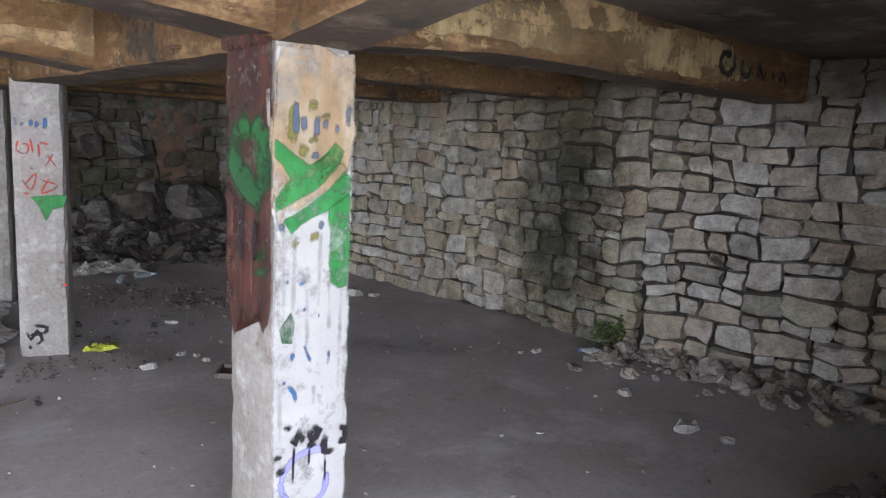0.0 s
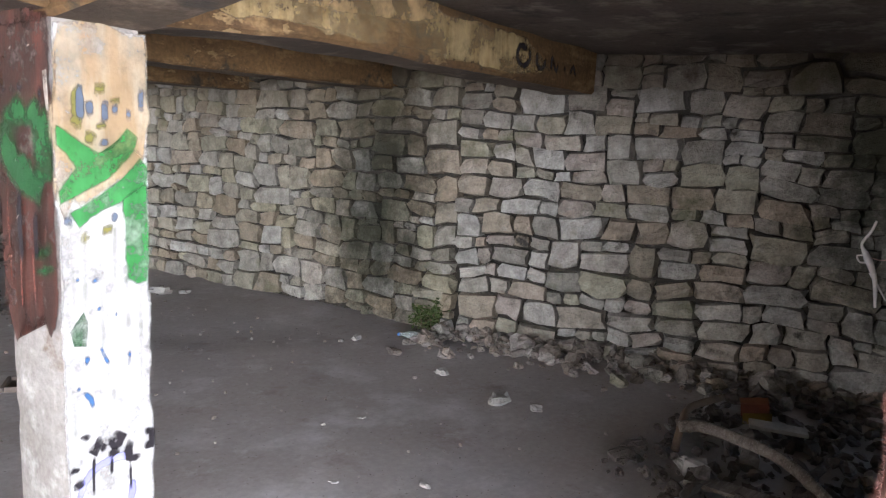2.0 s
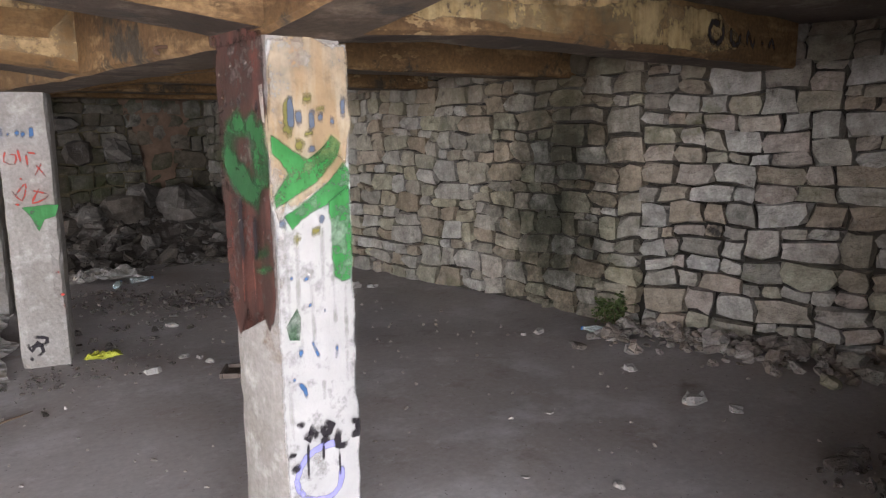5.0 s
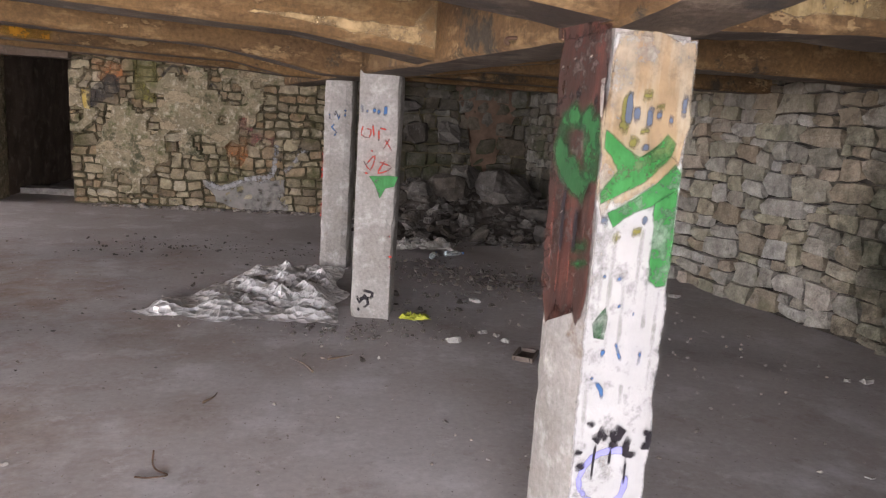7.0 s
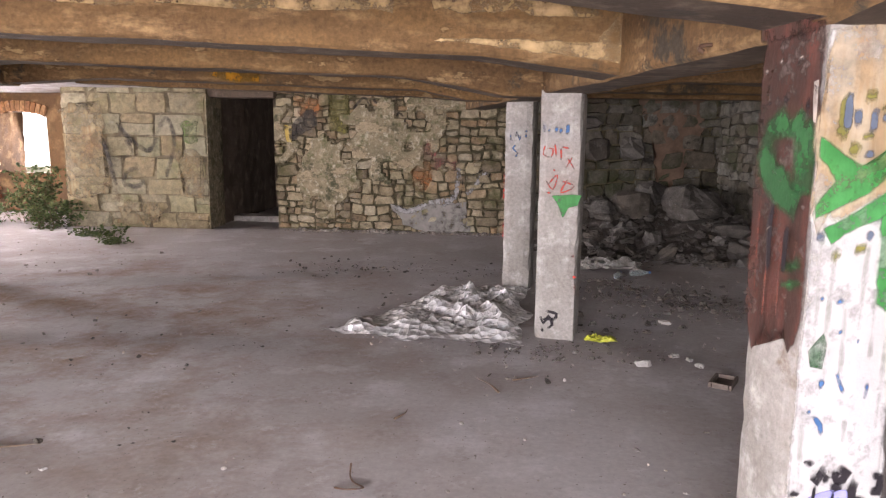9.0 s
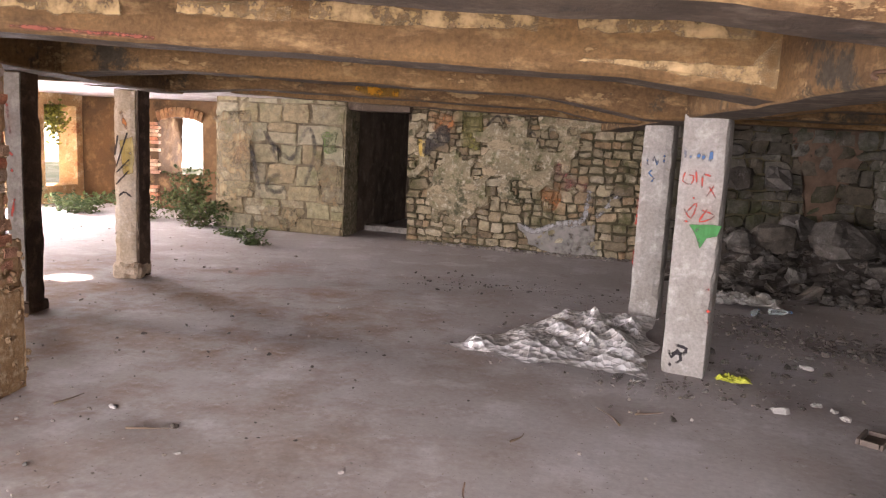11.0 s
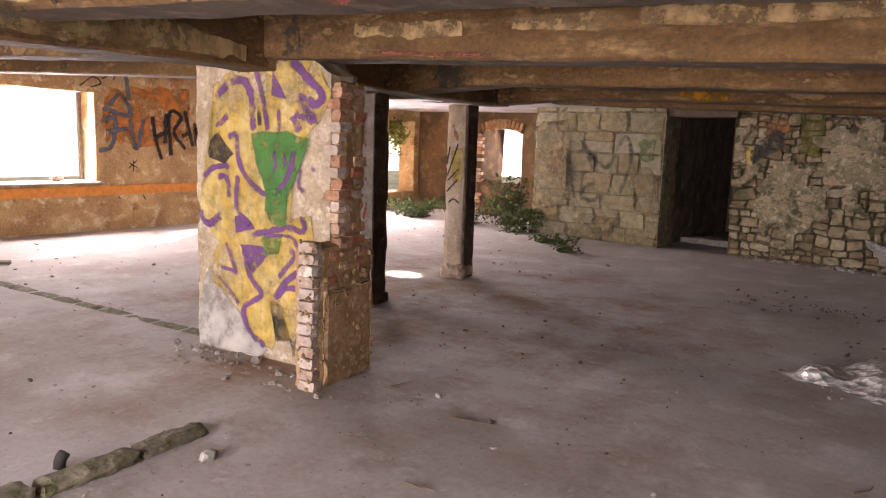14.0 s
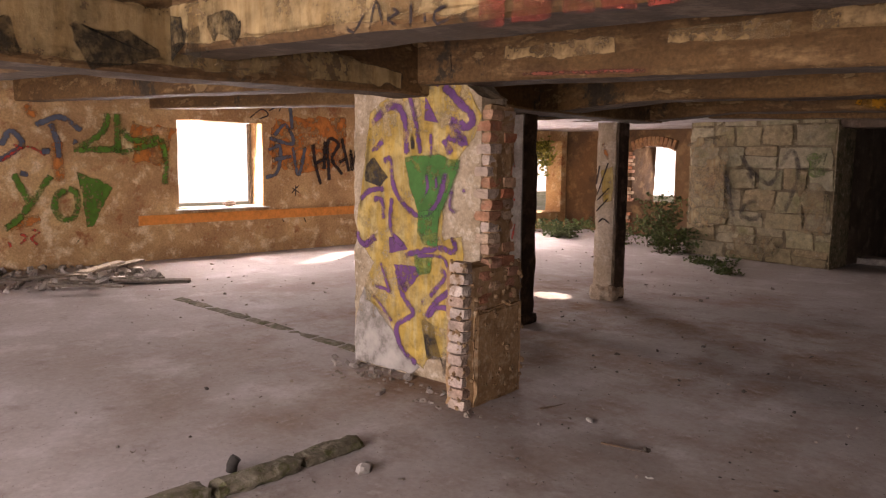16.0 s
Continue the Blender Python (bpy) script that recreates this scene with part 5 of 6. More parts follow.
def chunk(name, loc, size, mat, label, category="stone", seed=0, turn=0.0, group=""):
    rng = random.Random(seed)
    vs, fs = CHUNKS[seed % len(CHUNKS)]
    bm = bmesh.new()
    made = [bm.verts.new((v.x * size[0], v.y * size[1], v.z * size[2])) for v in vs]
    for f in fs:
        bm.faces.new([made[i] for i in f])
    bmesh.ops.subdivide_edges(bm, edges=bm.edges[:], cuts=1, use_grid_fill=True)
    for v in bm.verts:
        v.co += wob(v.co + Vector((seed, 0, 0)), 2.2 / max(size), max(size) * 0.10)
    low = min(v.co.z for v in bm.verts)
    ob = thing(name, bm, mat, label, category, group)
    ob.matrix_basis = pose(loc[0], loc[1], loc[2] - low - 0.015 if len(loc) > 2 else -low - 0.015, 0, 0, turn)
    return ob


def scatter(name, n, seed, place, sizes, mat, label, category="rubble"):
    """Broken bits too many to count, as one object."""
    rng = random.Random(seed)
    mats = []
    for _ in range(n):
        x, y, z = place(rng)
        s = rng.uniform(*sizes) * rng.choice((0.5, 0.7, 1.0, 1.0, 1.6))
        mats.append(Matrix.Translation((x, y, z + s * 0.15)) @ Euler([rng.uniform(-0.7, 0.7), rng.uniform(-0.7, 0.7), rng.uniform(0, 6.3)]).to_matrix().to_4x4() @ Matrix.Diagonal((s * rng.uniform(0.7, 1.5), s * rng.uniform(0.6, 1.1), s * rng.uniform(0.3, 0.8), 1)))
    ob = new(name, joined(name, CHUNKS, mat, mats))
    return tagged(ob, label, category, kind="stuff")


def gauss_line(a, b, spread, lift=0.0):
    def place(rng):
        t = rng.random()
        return a[0] + (b[0] - a[0]) * t + rng.gauss(0, spread), a[1] + (b[1] - a[1]) * t + rng.gauss(0, spread), lift * rng.random()

    return place


# crumpled foil sheet beside the grey post
M_FOIL, t_, b_ = material("dirty_silver_foil", 0.3)
pp = position(t_)
t_.links.new(n_mix(t_, mask(t_, n_noise(t_, pp, 3.2, 7, 0.72), 0.50, 0.64), (0.90, 0.89, 0.88), (0.36, 0.34, 0.32)), b_.inputs["Base Color"])
b_.inputs["Metallic"].default_value = 0.5
crease = t_.nodes.new("ShaderNodeTexVoronoi")
crease.feature, crease.inputs["Scale"].default_value = "F1", 13.0
t_.links.new(pp, crease.inputs["Vector"])
n_bump(t_, b_, crease.outputs["Distance"], 0.7, 0.06)


def sheet_thing(name, corners, n, amp, k, mat, label, category, seed=0):
    A, B, C, D = [Vector(c) for c in corners]
    bm, grid = bmesh.new(), {}
    for i in range(n + 1):
        for j in range(n + 1):
            s, t = i / n, j / n
            p = (A * (1 - s) + B * s) * (1 - t) + (D * (1 - s) + C * s) * t
            edge = min(s, 1 - s, t, 1 - t)
            q = Vector((0.6 * p.x + 0.4 * p.y, 2.2 * p.y - 1.2 * p.x, seed))
            p = p + wob(q, 3.0, 0.09) * Vector((1, 1, 0)).length * 0.7
            r1 = 1 - abs(noise.noise(q * k)) * 3.4
            r2 = 1 - abs(noise.noise(q * k * 1.7 + Vector((5, 1, 0)))) * 3.2
            z = amp * (0.55 * max(0, r1) ** 2 + 0.4 * max(0, r2) ** 2 + 0.45 * max(0, 1 - abs(noise.noise(Vector((p.x, p.y, 7)) * 5.5)) * 4) + 0.15 * noise.noise(q * 7)) * (0.35 + 0.65 * smoothstep(edge, 0, 0.2))
            grid[i, j] = bm.verts.new((p.x, p.y, 0.022 + max(0, z)))
    for i in range(n):
        for j in range(n):
            bm.faces.new((grid[i, j], grid[i + 1, j], grid[i + 1, j + 1], grid[i, j + 1]))
    return thing(name, bm, mat, label, category)




def foil_sheet():
    """A thin sheet crushed into flat facets and sharp folds, its outline drawn out to a point."""
    rng = random.Random(31)
    A, B, C, D = Vector((-1.44, 5.46, 0)), Vector((0.10, 5.36, 0)), Vector((0.22, 7.3, 0)), Vector((-0.58, 7.25, 0))
    n, bm, grid = 40, bmesh.new(), {}
    for i in range(n + 1):
        for j in range(n + 1):
            a, b = min(1, max(0, (i + rng.uniform(-0.4, 0.4)) / n)), min(1, max(0, (j + rng.uniform(-0.4, 0.4)) / n))
            p = (A * (1 - a) + B * a) * (1 - b) + (D * (1 - a) + C * a) * b
            p += wob(p * 1.0 + Vector((0, 0, 4)), 2.6, 0.08) * (1 if 0 < i < n and 0 < j < n else 1.5)
            ridge = 0.0
            for turn, freq, high in ((0.5, 2.6, 0.085), (1.25, 3.9, 0.06), (2.2, 5.2, 0.045), (0.9, 8.0, 0.03)):
                along = p.x * math.cos(turn) + p.y * math.sin(turn) + 0.22 * noise.noise(p * 2.2 + Vector((turn, 0, 9)))
                ridge += high * (1 - abs(2 * ((along * freq) % 1.0) - 1)) ** 1.6 * max(0.0, 0.6 + noise.noise(p * 1.8 + Vector((0, turn, 2))))
            edge = min(a, 1 - a, b, 1 - b)
            grid[i, j] = bm.verts.new((p.x, p.y, 0.02 + (ridge + rng.uniform(0, 0.014)) * (0.3 + 0.7 * smoothstep(edge, 0, 0.15))))
    for i in range(n):
        for j in range(n):
            q = (grid[i, j], grid[i + 1, j], grid[i + 1, j + 1], grid[i, j + 1])
            bm.faces.new((q[0], q[1], q[2])), bm.faces.new((q[0], q[2], q[3]))
    return thing("foil_sheet", bm, M_FOIL, "large crumpled silver-white plastic sheet on the floor", "plastic sheet")


foil_sheet()

# rubble heap in the far corner
def heap_z(x, y):
    return 0.75 * smoothstep(y, 9.0, 11.2) * smoothstep(x, 0.2, 1.6) * (0.8 + 0.4 * noise.noise(Vector((x, y, 3)) * 1.3))


def heap_sheet():
    bm, vs = bmesh.new(), {}
    nx, ny = 60, 44
    for i in range(nx + 1):
        for j in range(ny + 1):
            x, y = 0.0 + 3.5 * i / nx, 8.7 + 2.7 * j / ny
            q = Vector((x, y, 0))
            vs[i, j] = bm.verts.new((x, y, heap_z(x, y) + 0.05 * noise.noise(q * 4) + 0.03 * noise.noise(q * 11) - 0.02))
    for i in range(nx):
        for j in range(ny):
            bm.faces.new((vs[i, j], vs[i + 1, j], vs[i + 1, j + 1], vs[i, j + 1]))
    return bm


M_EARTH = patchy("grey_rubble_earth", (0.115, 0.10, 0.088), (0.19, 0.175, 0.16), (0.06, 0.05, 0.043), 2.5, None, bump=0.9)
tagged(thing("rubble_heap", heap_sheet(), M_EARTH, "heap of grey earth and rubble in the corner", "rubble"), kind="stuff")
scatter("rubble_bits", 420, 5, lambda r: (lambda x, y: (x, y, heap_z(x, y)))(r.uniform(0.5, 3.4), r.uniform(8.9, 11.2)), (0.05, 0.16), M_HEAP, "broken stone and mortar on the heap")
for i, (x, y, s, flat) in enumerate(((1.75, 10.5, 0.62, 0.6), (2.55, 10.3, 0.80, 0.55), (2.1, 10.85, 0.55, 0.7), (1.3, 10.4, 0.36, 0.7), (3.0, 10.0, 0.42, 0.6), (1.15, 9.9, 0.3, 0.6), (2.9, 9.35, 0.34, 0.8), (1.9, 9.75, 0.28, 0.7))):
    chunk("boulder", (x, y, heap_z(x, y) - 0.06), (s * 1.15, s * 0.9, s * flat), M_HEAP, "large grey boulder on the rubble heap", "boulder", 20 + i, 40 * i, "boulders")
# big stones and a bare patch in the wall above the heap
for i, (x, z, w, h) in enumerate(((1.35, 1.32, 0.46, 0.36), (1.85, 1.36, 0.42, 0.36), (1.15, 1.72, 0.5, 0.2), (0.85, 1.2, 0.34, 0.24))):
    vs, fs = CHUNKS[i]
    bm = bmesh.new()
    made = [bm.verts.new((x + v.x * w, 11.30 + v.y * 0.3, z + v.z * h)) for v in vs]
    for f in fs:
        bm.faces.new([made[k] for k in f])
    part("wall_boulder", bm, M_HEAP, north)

# plastic sack and bottles by the heap
M_SACK = patchy("dirty_white_plastic", (0.5, 0.49, 0.46), (0.62, 0.61, 0.58), (0.25, 0.23, 0.2), 5, None, rough=0.5)
sheet_thing("plastic_sack", ((0.78, 8.45, 0), (1.5, 8.3, 0), (1.65, 9.0, 0), (0.8, 9.15, 0)), 34, 0.12, 1.1, M_SACK, "grey-white crumpled plastic sack", "sack", 9)
M_CLEAR, t_, b_ = material("clear_bottle_plastic", 0.12)
b_.inputs["Base Color"].default_value, b_.inputs["Transmission Weight"].default_value = (0.8, 0.9, 0.9, 1), 0.75


def bottle(x, y, turn, label, mat):
    prof = ((0.0, 0.0), (0.03, 0.004), (0.033, 0.02), (0.031, 0.09), (0.033, 0.15), (0.022, 0.19), (0.012, 0.215), (0.012, 0.24), (0.0, 0.24))
    bm, rings = bmesh.new(), []
    for r, z in prof:
        rings.append([bm.verts.new((z, max(r, 0.001) * math.cos(a), max(r, 0.001) * math.sin(a))) for a in [k * math.tau / 14 for k in range(14)]])
    for a, b in zip(rings, rings[1:]):
        for k in range(14):
            bm.faces.new((a[k], a[(k + 1) % 14], b[(k + 1) % 14], b[k]))
    ob = thing("plastic_bottle", bm, mat, label, "bottle", smooth=True)
    ob.matrix_basis = pose(x, y, 0.04, 0, 0, turn)
    cap = bmesh.new()
    bmesh.ops.create_cone(cap, cap_ends=True, segments=12, radius1=0.0145, radius2=0.0145, depth=0.018, matrix=Matrix.Translation((0.245, 0, 0)) @ Matrix.Rotation(radians(90), 4, "Y"))
    c = part("cap", cap, plain("blue_cap", (0.05, 0.15, 0.4), 0.4), ob)
    c.matrix_parent_inverse = Matrix()
    return ob


bottle(1.18, 8.02, 70, "clear crushed plastic bottle lying on the floor", M_CLEAR)
bottle(1.36, 8.2, 20, "clear crushed plastic bottle lying on the floor", M_CLEAR)
bottle(4.02, 3.86, 120, "clear plastic bottle against the stone wall", M_CLEAR)

# floor litter
scatter("floor_grit", 1500, 11, lambda r: (r.uniform(-5, 3.6), r.uniform(1.2, 9), 0.0), (0.006, 0.018), M_RUBBLE, "fine grit scattered over the floor", "grit")
scatter("floor_grit_west", 260, 12, lambda r: (r.uniform(-10.5, -4), r.uniform(2, 10), 0.0), (0.01, 0.028), M_RUBBLE, "grit scattered over the floor", "grit")
scatter("litter_band", 420, 13, gauss_line((0.8, 7.9), (2.6, 6.4), 0.35), (0.012, 0.05), M_EARTH, "dark litter and crumbs on the floor", "litter")
scatter("litter_band", 150, 14, gauss_line((-2.3, 8.6), (0.6, 7.9), 0.3), (0.008, 0.026), M_EARTH, "dark litter line on the floor", "litter")
scatter("litter_post", 120, 15, gauss_line((0.0, 5.25), (0.9, 5.4), 0.17), (0.01, 0.03), M_EARTH, "dark crumbs round the foot of the post", "litter")
scatter("wall_foot_bits", 240, 16, gauss_line((-3.4, 11.25), (0.2, 11.2), 0.05), (0.02, 0.07), M_RUBBLE, "crumbled mortar at the foot of the wall", "rubble")
scatter("pier_foot_bits", 130, 17, gauss_line((-4.9, 3.1), (-3.5, 3.1), 0.1), (0.012, 0.05), M_RUBBLE, "crumbled plaster at the foot of the pier", "rubble")
M_PALE = plain("pale_chalk_stone", (0.36, 0.345, 0.32))
for i, (x, y, s) in enumerate(((0.91, 5.06, 0.10), (1.18, 5.30, 0.07), (1.27, 5.22, 0.06), (1.30, 5.08, 0.07), (1.31, 6.21, 0.09), (3.40, 2.64, 0.13), (3.47, 2.42, 0.09), (3.53, 3.26, 0.10), (3.17, 6.65, 0.16), (3.36, 6.55, 0.1), (3.62, 4.27, 0.09), (3.5, 4.3, 0.06), (3.36, 1.38, 0.16), (-3.16, 2.13, 0.09), (-2.9, 3.6, 0.05), (-2.2, 3.2, 0.04), (0.02, 5.36, 0.06), (2.3, 2.2, 0.05), (2.0, 2.5, 0.04), (2.6, 3.0, 0.04))):
    chunk("loose_stone", (x, y), (s * 1.3, s * 0.8, s * 0.55), M_PALE, "small pale loose stone on the floor", "stone", 60 + i, 37 * i, "loose stones")

scatter("dark_litter", 150, 71, gauss_line((0.35, 6.0), (2.3, 7.0), 0.3), (0.012, 0.05), M_HEAP, "dark dirt and twig litter behind the post", "litter")
scatter("dark_litter", 80, 72, gauss_line((-2.6, 8.2), (-0.2, 8.5), 0.32), (0.008, 0.03), M_HEAP, "dark line of dirt and litter on the floor", "litter")
scatter("dark_litter", 170, 73, gauss_line((-3.8, 3.2), (-0.8, 7.0), 0.9), (0.008, 0.032), M_HEAP, "sparse dark bits strewn over the floor", "litter")
scatter("dark_litter", 60, 74, gauss_line((-0.3, 5.4), (0.7, 5.5), 0.16), (0.01, 0.035), M_HEAP, "dark dirt round the foot of the post", "litter")
scatter("pale_grit", 60, 75, gauss_line((-7.5, 6.0), (-1.0, 9.5), 1.1), (0.01, 0.03), M_RUBBLE, "sparse pale grit strewn over the floor", "grit")

# yellow wrapper, brick frame, bent wire, sticks
M_WRAP = plain("yellow_green_wrapper", (0.45, 0.48, 0.06), 0.4)
sheet_thing("wrapper", ((0.56, 5.55, 0), (0.80, 5.50, 0), (0.82, 5.66, 0), (0.58, 5.70, 0)), 12, 0.05, 12, M_WRAP, "crumpled yellow-green wrapper by the post", "wrapper", 4)
M_CLAY = plain("dusty_clay_brick", (0.15, 0.12, 0.10))
hb = thing("hollow_brick", None, None, "dusty hollow clay brick lying on the floor", "brick")
hb.matrix_basis = pose(1.36, 4.74, 0, 0, 0, 62) @ Matrix.Diagonal((0.8, 0.8, 0.6, 1))
for nm, o, a, b in (("long_side", (-0.14, -0.09, 0), (0.28, 0, 0), (0, 0.025, 0)), ("long_side", (-0.14, 0.065, 0), (0.28, 0, 0), (0, 0.025, 0)), ("short_side", (-0.14, -0.063, 0), (0.025, 0, 0), (0, 0.126, 0)), ("short_side", (0.115, -0.063, 0), (0.025, 0, 0), (0, 0.126, 0)), ("floor_plate", (-0.113, -0.063, 0), (0.226, 0, 0), (0, 0.126, 0))):
    q = part(nm, box(o, a, b, (0, 0, 0.02 if nm == "floor_plate" else 0.06), 0.04, 0.002, 0.004), M_CLAY, hb)
    q.matrix_parent_inverse = Matrix()


def tube(points, radius, mat, name, label, category, sides=8):
    """A rod along a smooth line."""
    P = [Vector(p) for p in points]
    P = [P[0] * 2 - P[1], *P, P[-1] * 2 - P[-2]]
    line = []
    for a, b, c, d in zip(P, P[1:], P[2:], P[3:]):
        for i in range(8):
            t = i / 8
            line.append(0.5 * (2 * b + (c - a) * t + (2 * a - 5 * b + 4 * c - d) * t * t + (3 * b - a - 3 * c + d) * t ** 3))
    line.append(P[-2])
    bm, last = bmesh.new(), None
    rad = radius if callable(radius) else (lambda s: radius)
    for i, p in enumerate(line):
        d = (line[min(i + 1, len(line) - 1)] - line[max(i - 1, 0)]).normalized()
        x = d.cross(Vector((0.3, 0.2, 1))).normalized()
        y = d.cross(x)
        r = rad(i / (len(line) - 1))
        ring = [bm.verts.new(p + (x * math.cos(a) + y * math.sin(a)) * r * (1 + 0.15 * noise.noise(p * 30 + x * a))) for a in [k * math.tau / sides for k in range(sides)]]
        if last:
            for k in range(sides):
                bm.faces.new((last[k], last[(k + 1) % sides], ring[(k + 1) % sides], ring[k]))
        else:
            bm.faces.new(ring[::-1])
        last = ring
    bm.faces.new(last)
    return bm if name is None else thing(name, bm, mat, label, category, smooth=True)


M_WIRE, M_TWIG, M_TIMBER = plain("rusty_wire", (0.10, 0.06, 0.04), 0.6, 0.5), plain("dry_twig", (0.13, 0.09, 0.06)), patchy("grey_old_timber", (0.20, 0.17, 0.14), (0.28, 0.25, 0.21), (0.11, 0.09, 0.07), 6, None, stretch=(1, 6, 6))
tube(((-0.80, 3.14, 0.01), (-0.74, 3.12, 0.015), (-0.67, 3.15, 0.01), (-0.72, 3.19, 0.012), (-0.735, 3.18, 0.05), (-0.73, 3.18, 0.11)), 0.004, M_WIRE, "bent_wire", "rusty bent wire sticking up from the floor", "wire")
hook = W(-0.165, 0.55)
tube((hook + Vector((0.03, 0, 1.905)), hook + Vector((-0.035, -0.004, 1.90)), hook + Vector((-0.045, -0.008, 1.885)), hook + Vector((-0.03, -0.008, 1.878))), 0.008, M_WIRE, "iron_hook", "short rusty iron hook sticking out of the beam", "hook")
for i, (x, y, l, a) in enumerate(((-2.5, 3.4, 0.26, 20), (-0.62, 4.02, 0.16, 70), (-0.15, 4.55, 0.3, 120), (0.1, 4.7, 0.2, 30), (-3.2, 3.6, 0.2, 80), (2.6, 7.2, 0.5, 160), (-2.2, 2.6, 0.15, 10))):
    c, s = math.cos(radians(a)) * l / 2, math.sin(radians(a)) * l / 2
    tube(((x - c, y - s, 0.008), (x + 0.02, y - 0.01, 0.014), (x + c, y + s, 0.008)), lambda q: 0.006 * (1.2 - q), M_TWIG, "twig", "dry brown twig on the floor", "twig", 6)

# concrete strip left of a removed wall, with a pipe stub
M_STRIP = patchy("mossy_concrete_strip", (0.22, 0.20, 0.15), (0.30, 0.28, 0.22), (0.11, 0.10, 0.07), 4, (0.09, 0.10, 0.04), (0.5, 0.62), 0.8)
for i, (y0, y1, x0) in enumerate(((1.90, 2.30, -3.50), (1.42, 1.885, -3.45), (0.7, 1.405, -3.42))):
    thing("concrete_strip", box((x0, y0, -0.02), (0.14, 0.01, 0), (-0.04, y1 - y0, 0), (0, 0, 0.075 + 0.008 * i), 0.05, 0.012, 0.02), M_STRIP, "broken mossy concrete strip along the floor", "kerb", "concrete strips")
pipe = tube(((-3.57, 1.60, 0.0), (-3.57, 1.61, 0.04), (-3.565, 1.63, 0.07)), 0.028, plain("black_pipe", (0.03, 0.028, 0.025), 0.8), "pipe_stub", "short black pipe stub beside the strip", "pipe", 12)
for i in range(9):
    x = -8.2 + i * 0.36
    thing("floor_groove_slab", box((x, 2.93 + 0.045 * i, -0.03), (0.33, 0.045, 0), (-0.02, 0.13, 0), (0, 0, 0.04), 0.06, 0.006, 0.012), M_STRIP, "dark strip left in the floor by a removed wall", "floor strip", "floor strips")

# plank and sill on the west wall
M_PLANK = plain("orange_painted_board", (0.68, 0.26, 0.06), 0.6)
pk = thing("wall_board", box((WX + 0.012, 3.55, 0.54), (0.035, 0, 0), (0, 3.9, 0.02), (0, 0, 0.15), 0.2, 0.003, 0.004), M_PLANK, "long orange-painted board fixed along the wall below the window", "board")
thing("window_ledge", box((WX - 0.5, 4.1, 0.735), (0.62, 0, 0), (0, 1.52, 0), (0, 0, 0.03), 0.1, 0.004, 0.008), M_PALE, "pale stone window ledge", "window sill")
thing("window_jamb", box((WX - 0.47, 5.50, 0.77), (0.07, 0, 0), (0, 0.05, 0), (0, 0, 1.34), 0.1, 0.003, 0.004), M_TIMBER, "remains of a wooden window frame", "window frame")
chunk("loose_stone", (WX - 0.2, 5.05, 0.78), (0.14, 0.2, 0.09), M_DARKPOST, "dark stone on the window ledge", "stone", 91)
# debris and boards at the foot of the west wall
scatter("west_debris", 270, 21, lambda r: (r.uniform(-11.2, -9.4), r.uniform(0.2, 3.3), 0.05 * r.random()), (0.03, 0.13), M_RUBBLE, "broken plaster and stones heaped against the wall")
for i, (x, y, a, l) in enumerate(((-9.35, 3.1, 70, 0.9), (-9.6, 2.7, 82, 1.2), (-9.2, 2.3, 60, 0.8), (-10.0, 1.8, 95, 1.3), (-10.28, 2.95, -58, 0.9), (-10.12, 2.72, -50, 0.8))):
    ob = thing("old_board", box((-l / 2, -0.07, 0), (l, 0, 0), (0, 0.14, 0), (0, 0, 0.03), 0.1, 0.003, 0.004), M_TIMBER, "grey weathered board lying on debris", "board", "old boards")
    ob.matrix_basis = pose(x, y, 0.02 + 0.022 * i, 0, 2, a)

# rubble along the east wall
scatter("east_rubble", 620, 31, lambda r: (lambda v: (lambda k: (W(3.62 - 0.2 * min(0, v - 0.9) - k, v).x, W(3.62 - 0.2 * min(0, v - 0.9) - k, v).y, 0.10 * max(0, 0.5 - k)))(abs(r.gauss(0.1, 0.26))))(r.uniform(-2.8, 1.0)), (0.02, 0.11), M_RUBBLE, "broken stone fallen along the wall foot")
for i in range(16):
    r = random.Random(200 + i)
    v = r.uniform(-2.4, 0.7)
    q = W(3.5 - 0.13 * min(0, v - 0.9) - abs(r.gauss(0, 0.16)), v)
    s = r.uniform(0.09, 0.19)
    chunk("fallen_stone", (q.x, q.y), (s * 1.3, s, s * 0.7), M_STONE, "fallen grey wall stone in the rubble", "stone", 70 + i, 50 * i, "fallen stones")
scatter("dark_debris", 700, 33, lambda r: (r.uniform(3.0, 5.0), r.uniform(0.2, 1.75), 0.05 * r.random()), (0.015, 0.08), M_EARTH, "dark earthy debris on the floor")
tube(((3.58, 1.58, 0.13), (3.66, 1.48, 0.14), (3.65, 1.24, 0.13), (3.60, 1.03, 0.11), (3.36, 0.76, 0.08), (3.2, 0.62, 0.04)), lambda s: 0.034 - 0.008 * s, M_TIMBER, "bent_branch", "grey bent branch lying in the debris", "branch", 10)
tube(((3.52, 1.56, 0.02), (3.62, 1.58, 0.13), (3.86, 1.64, 0.15), (4.25, 1.62, 0.12)), 0.022, M_TWIG, "bent_branch", "dark bent branch leaning on rubble", "branch")
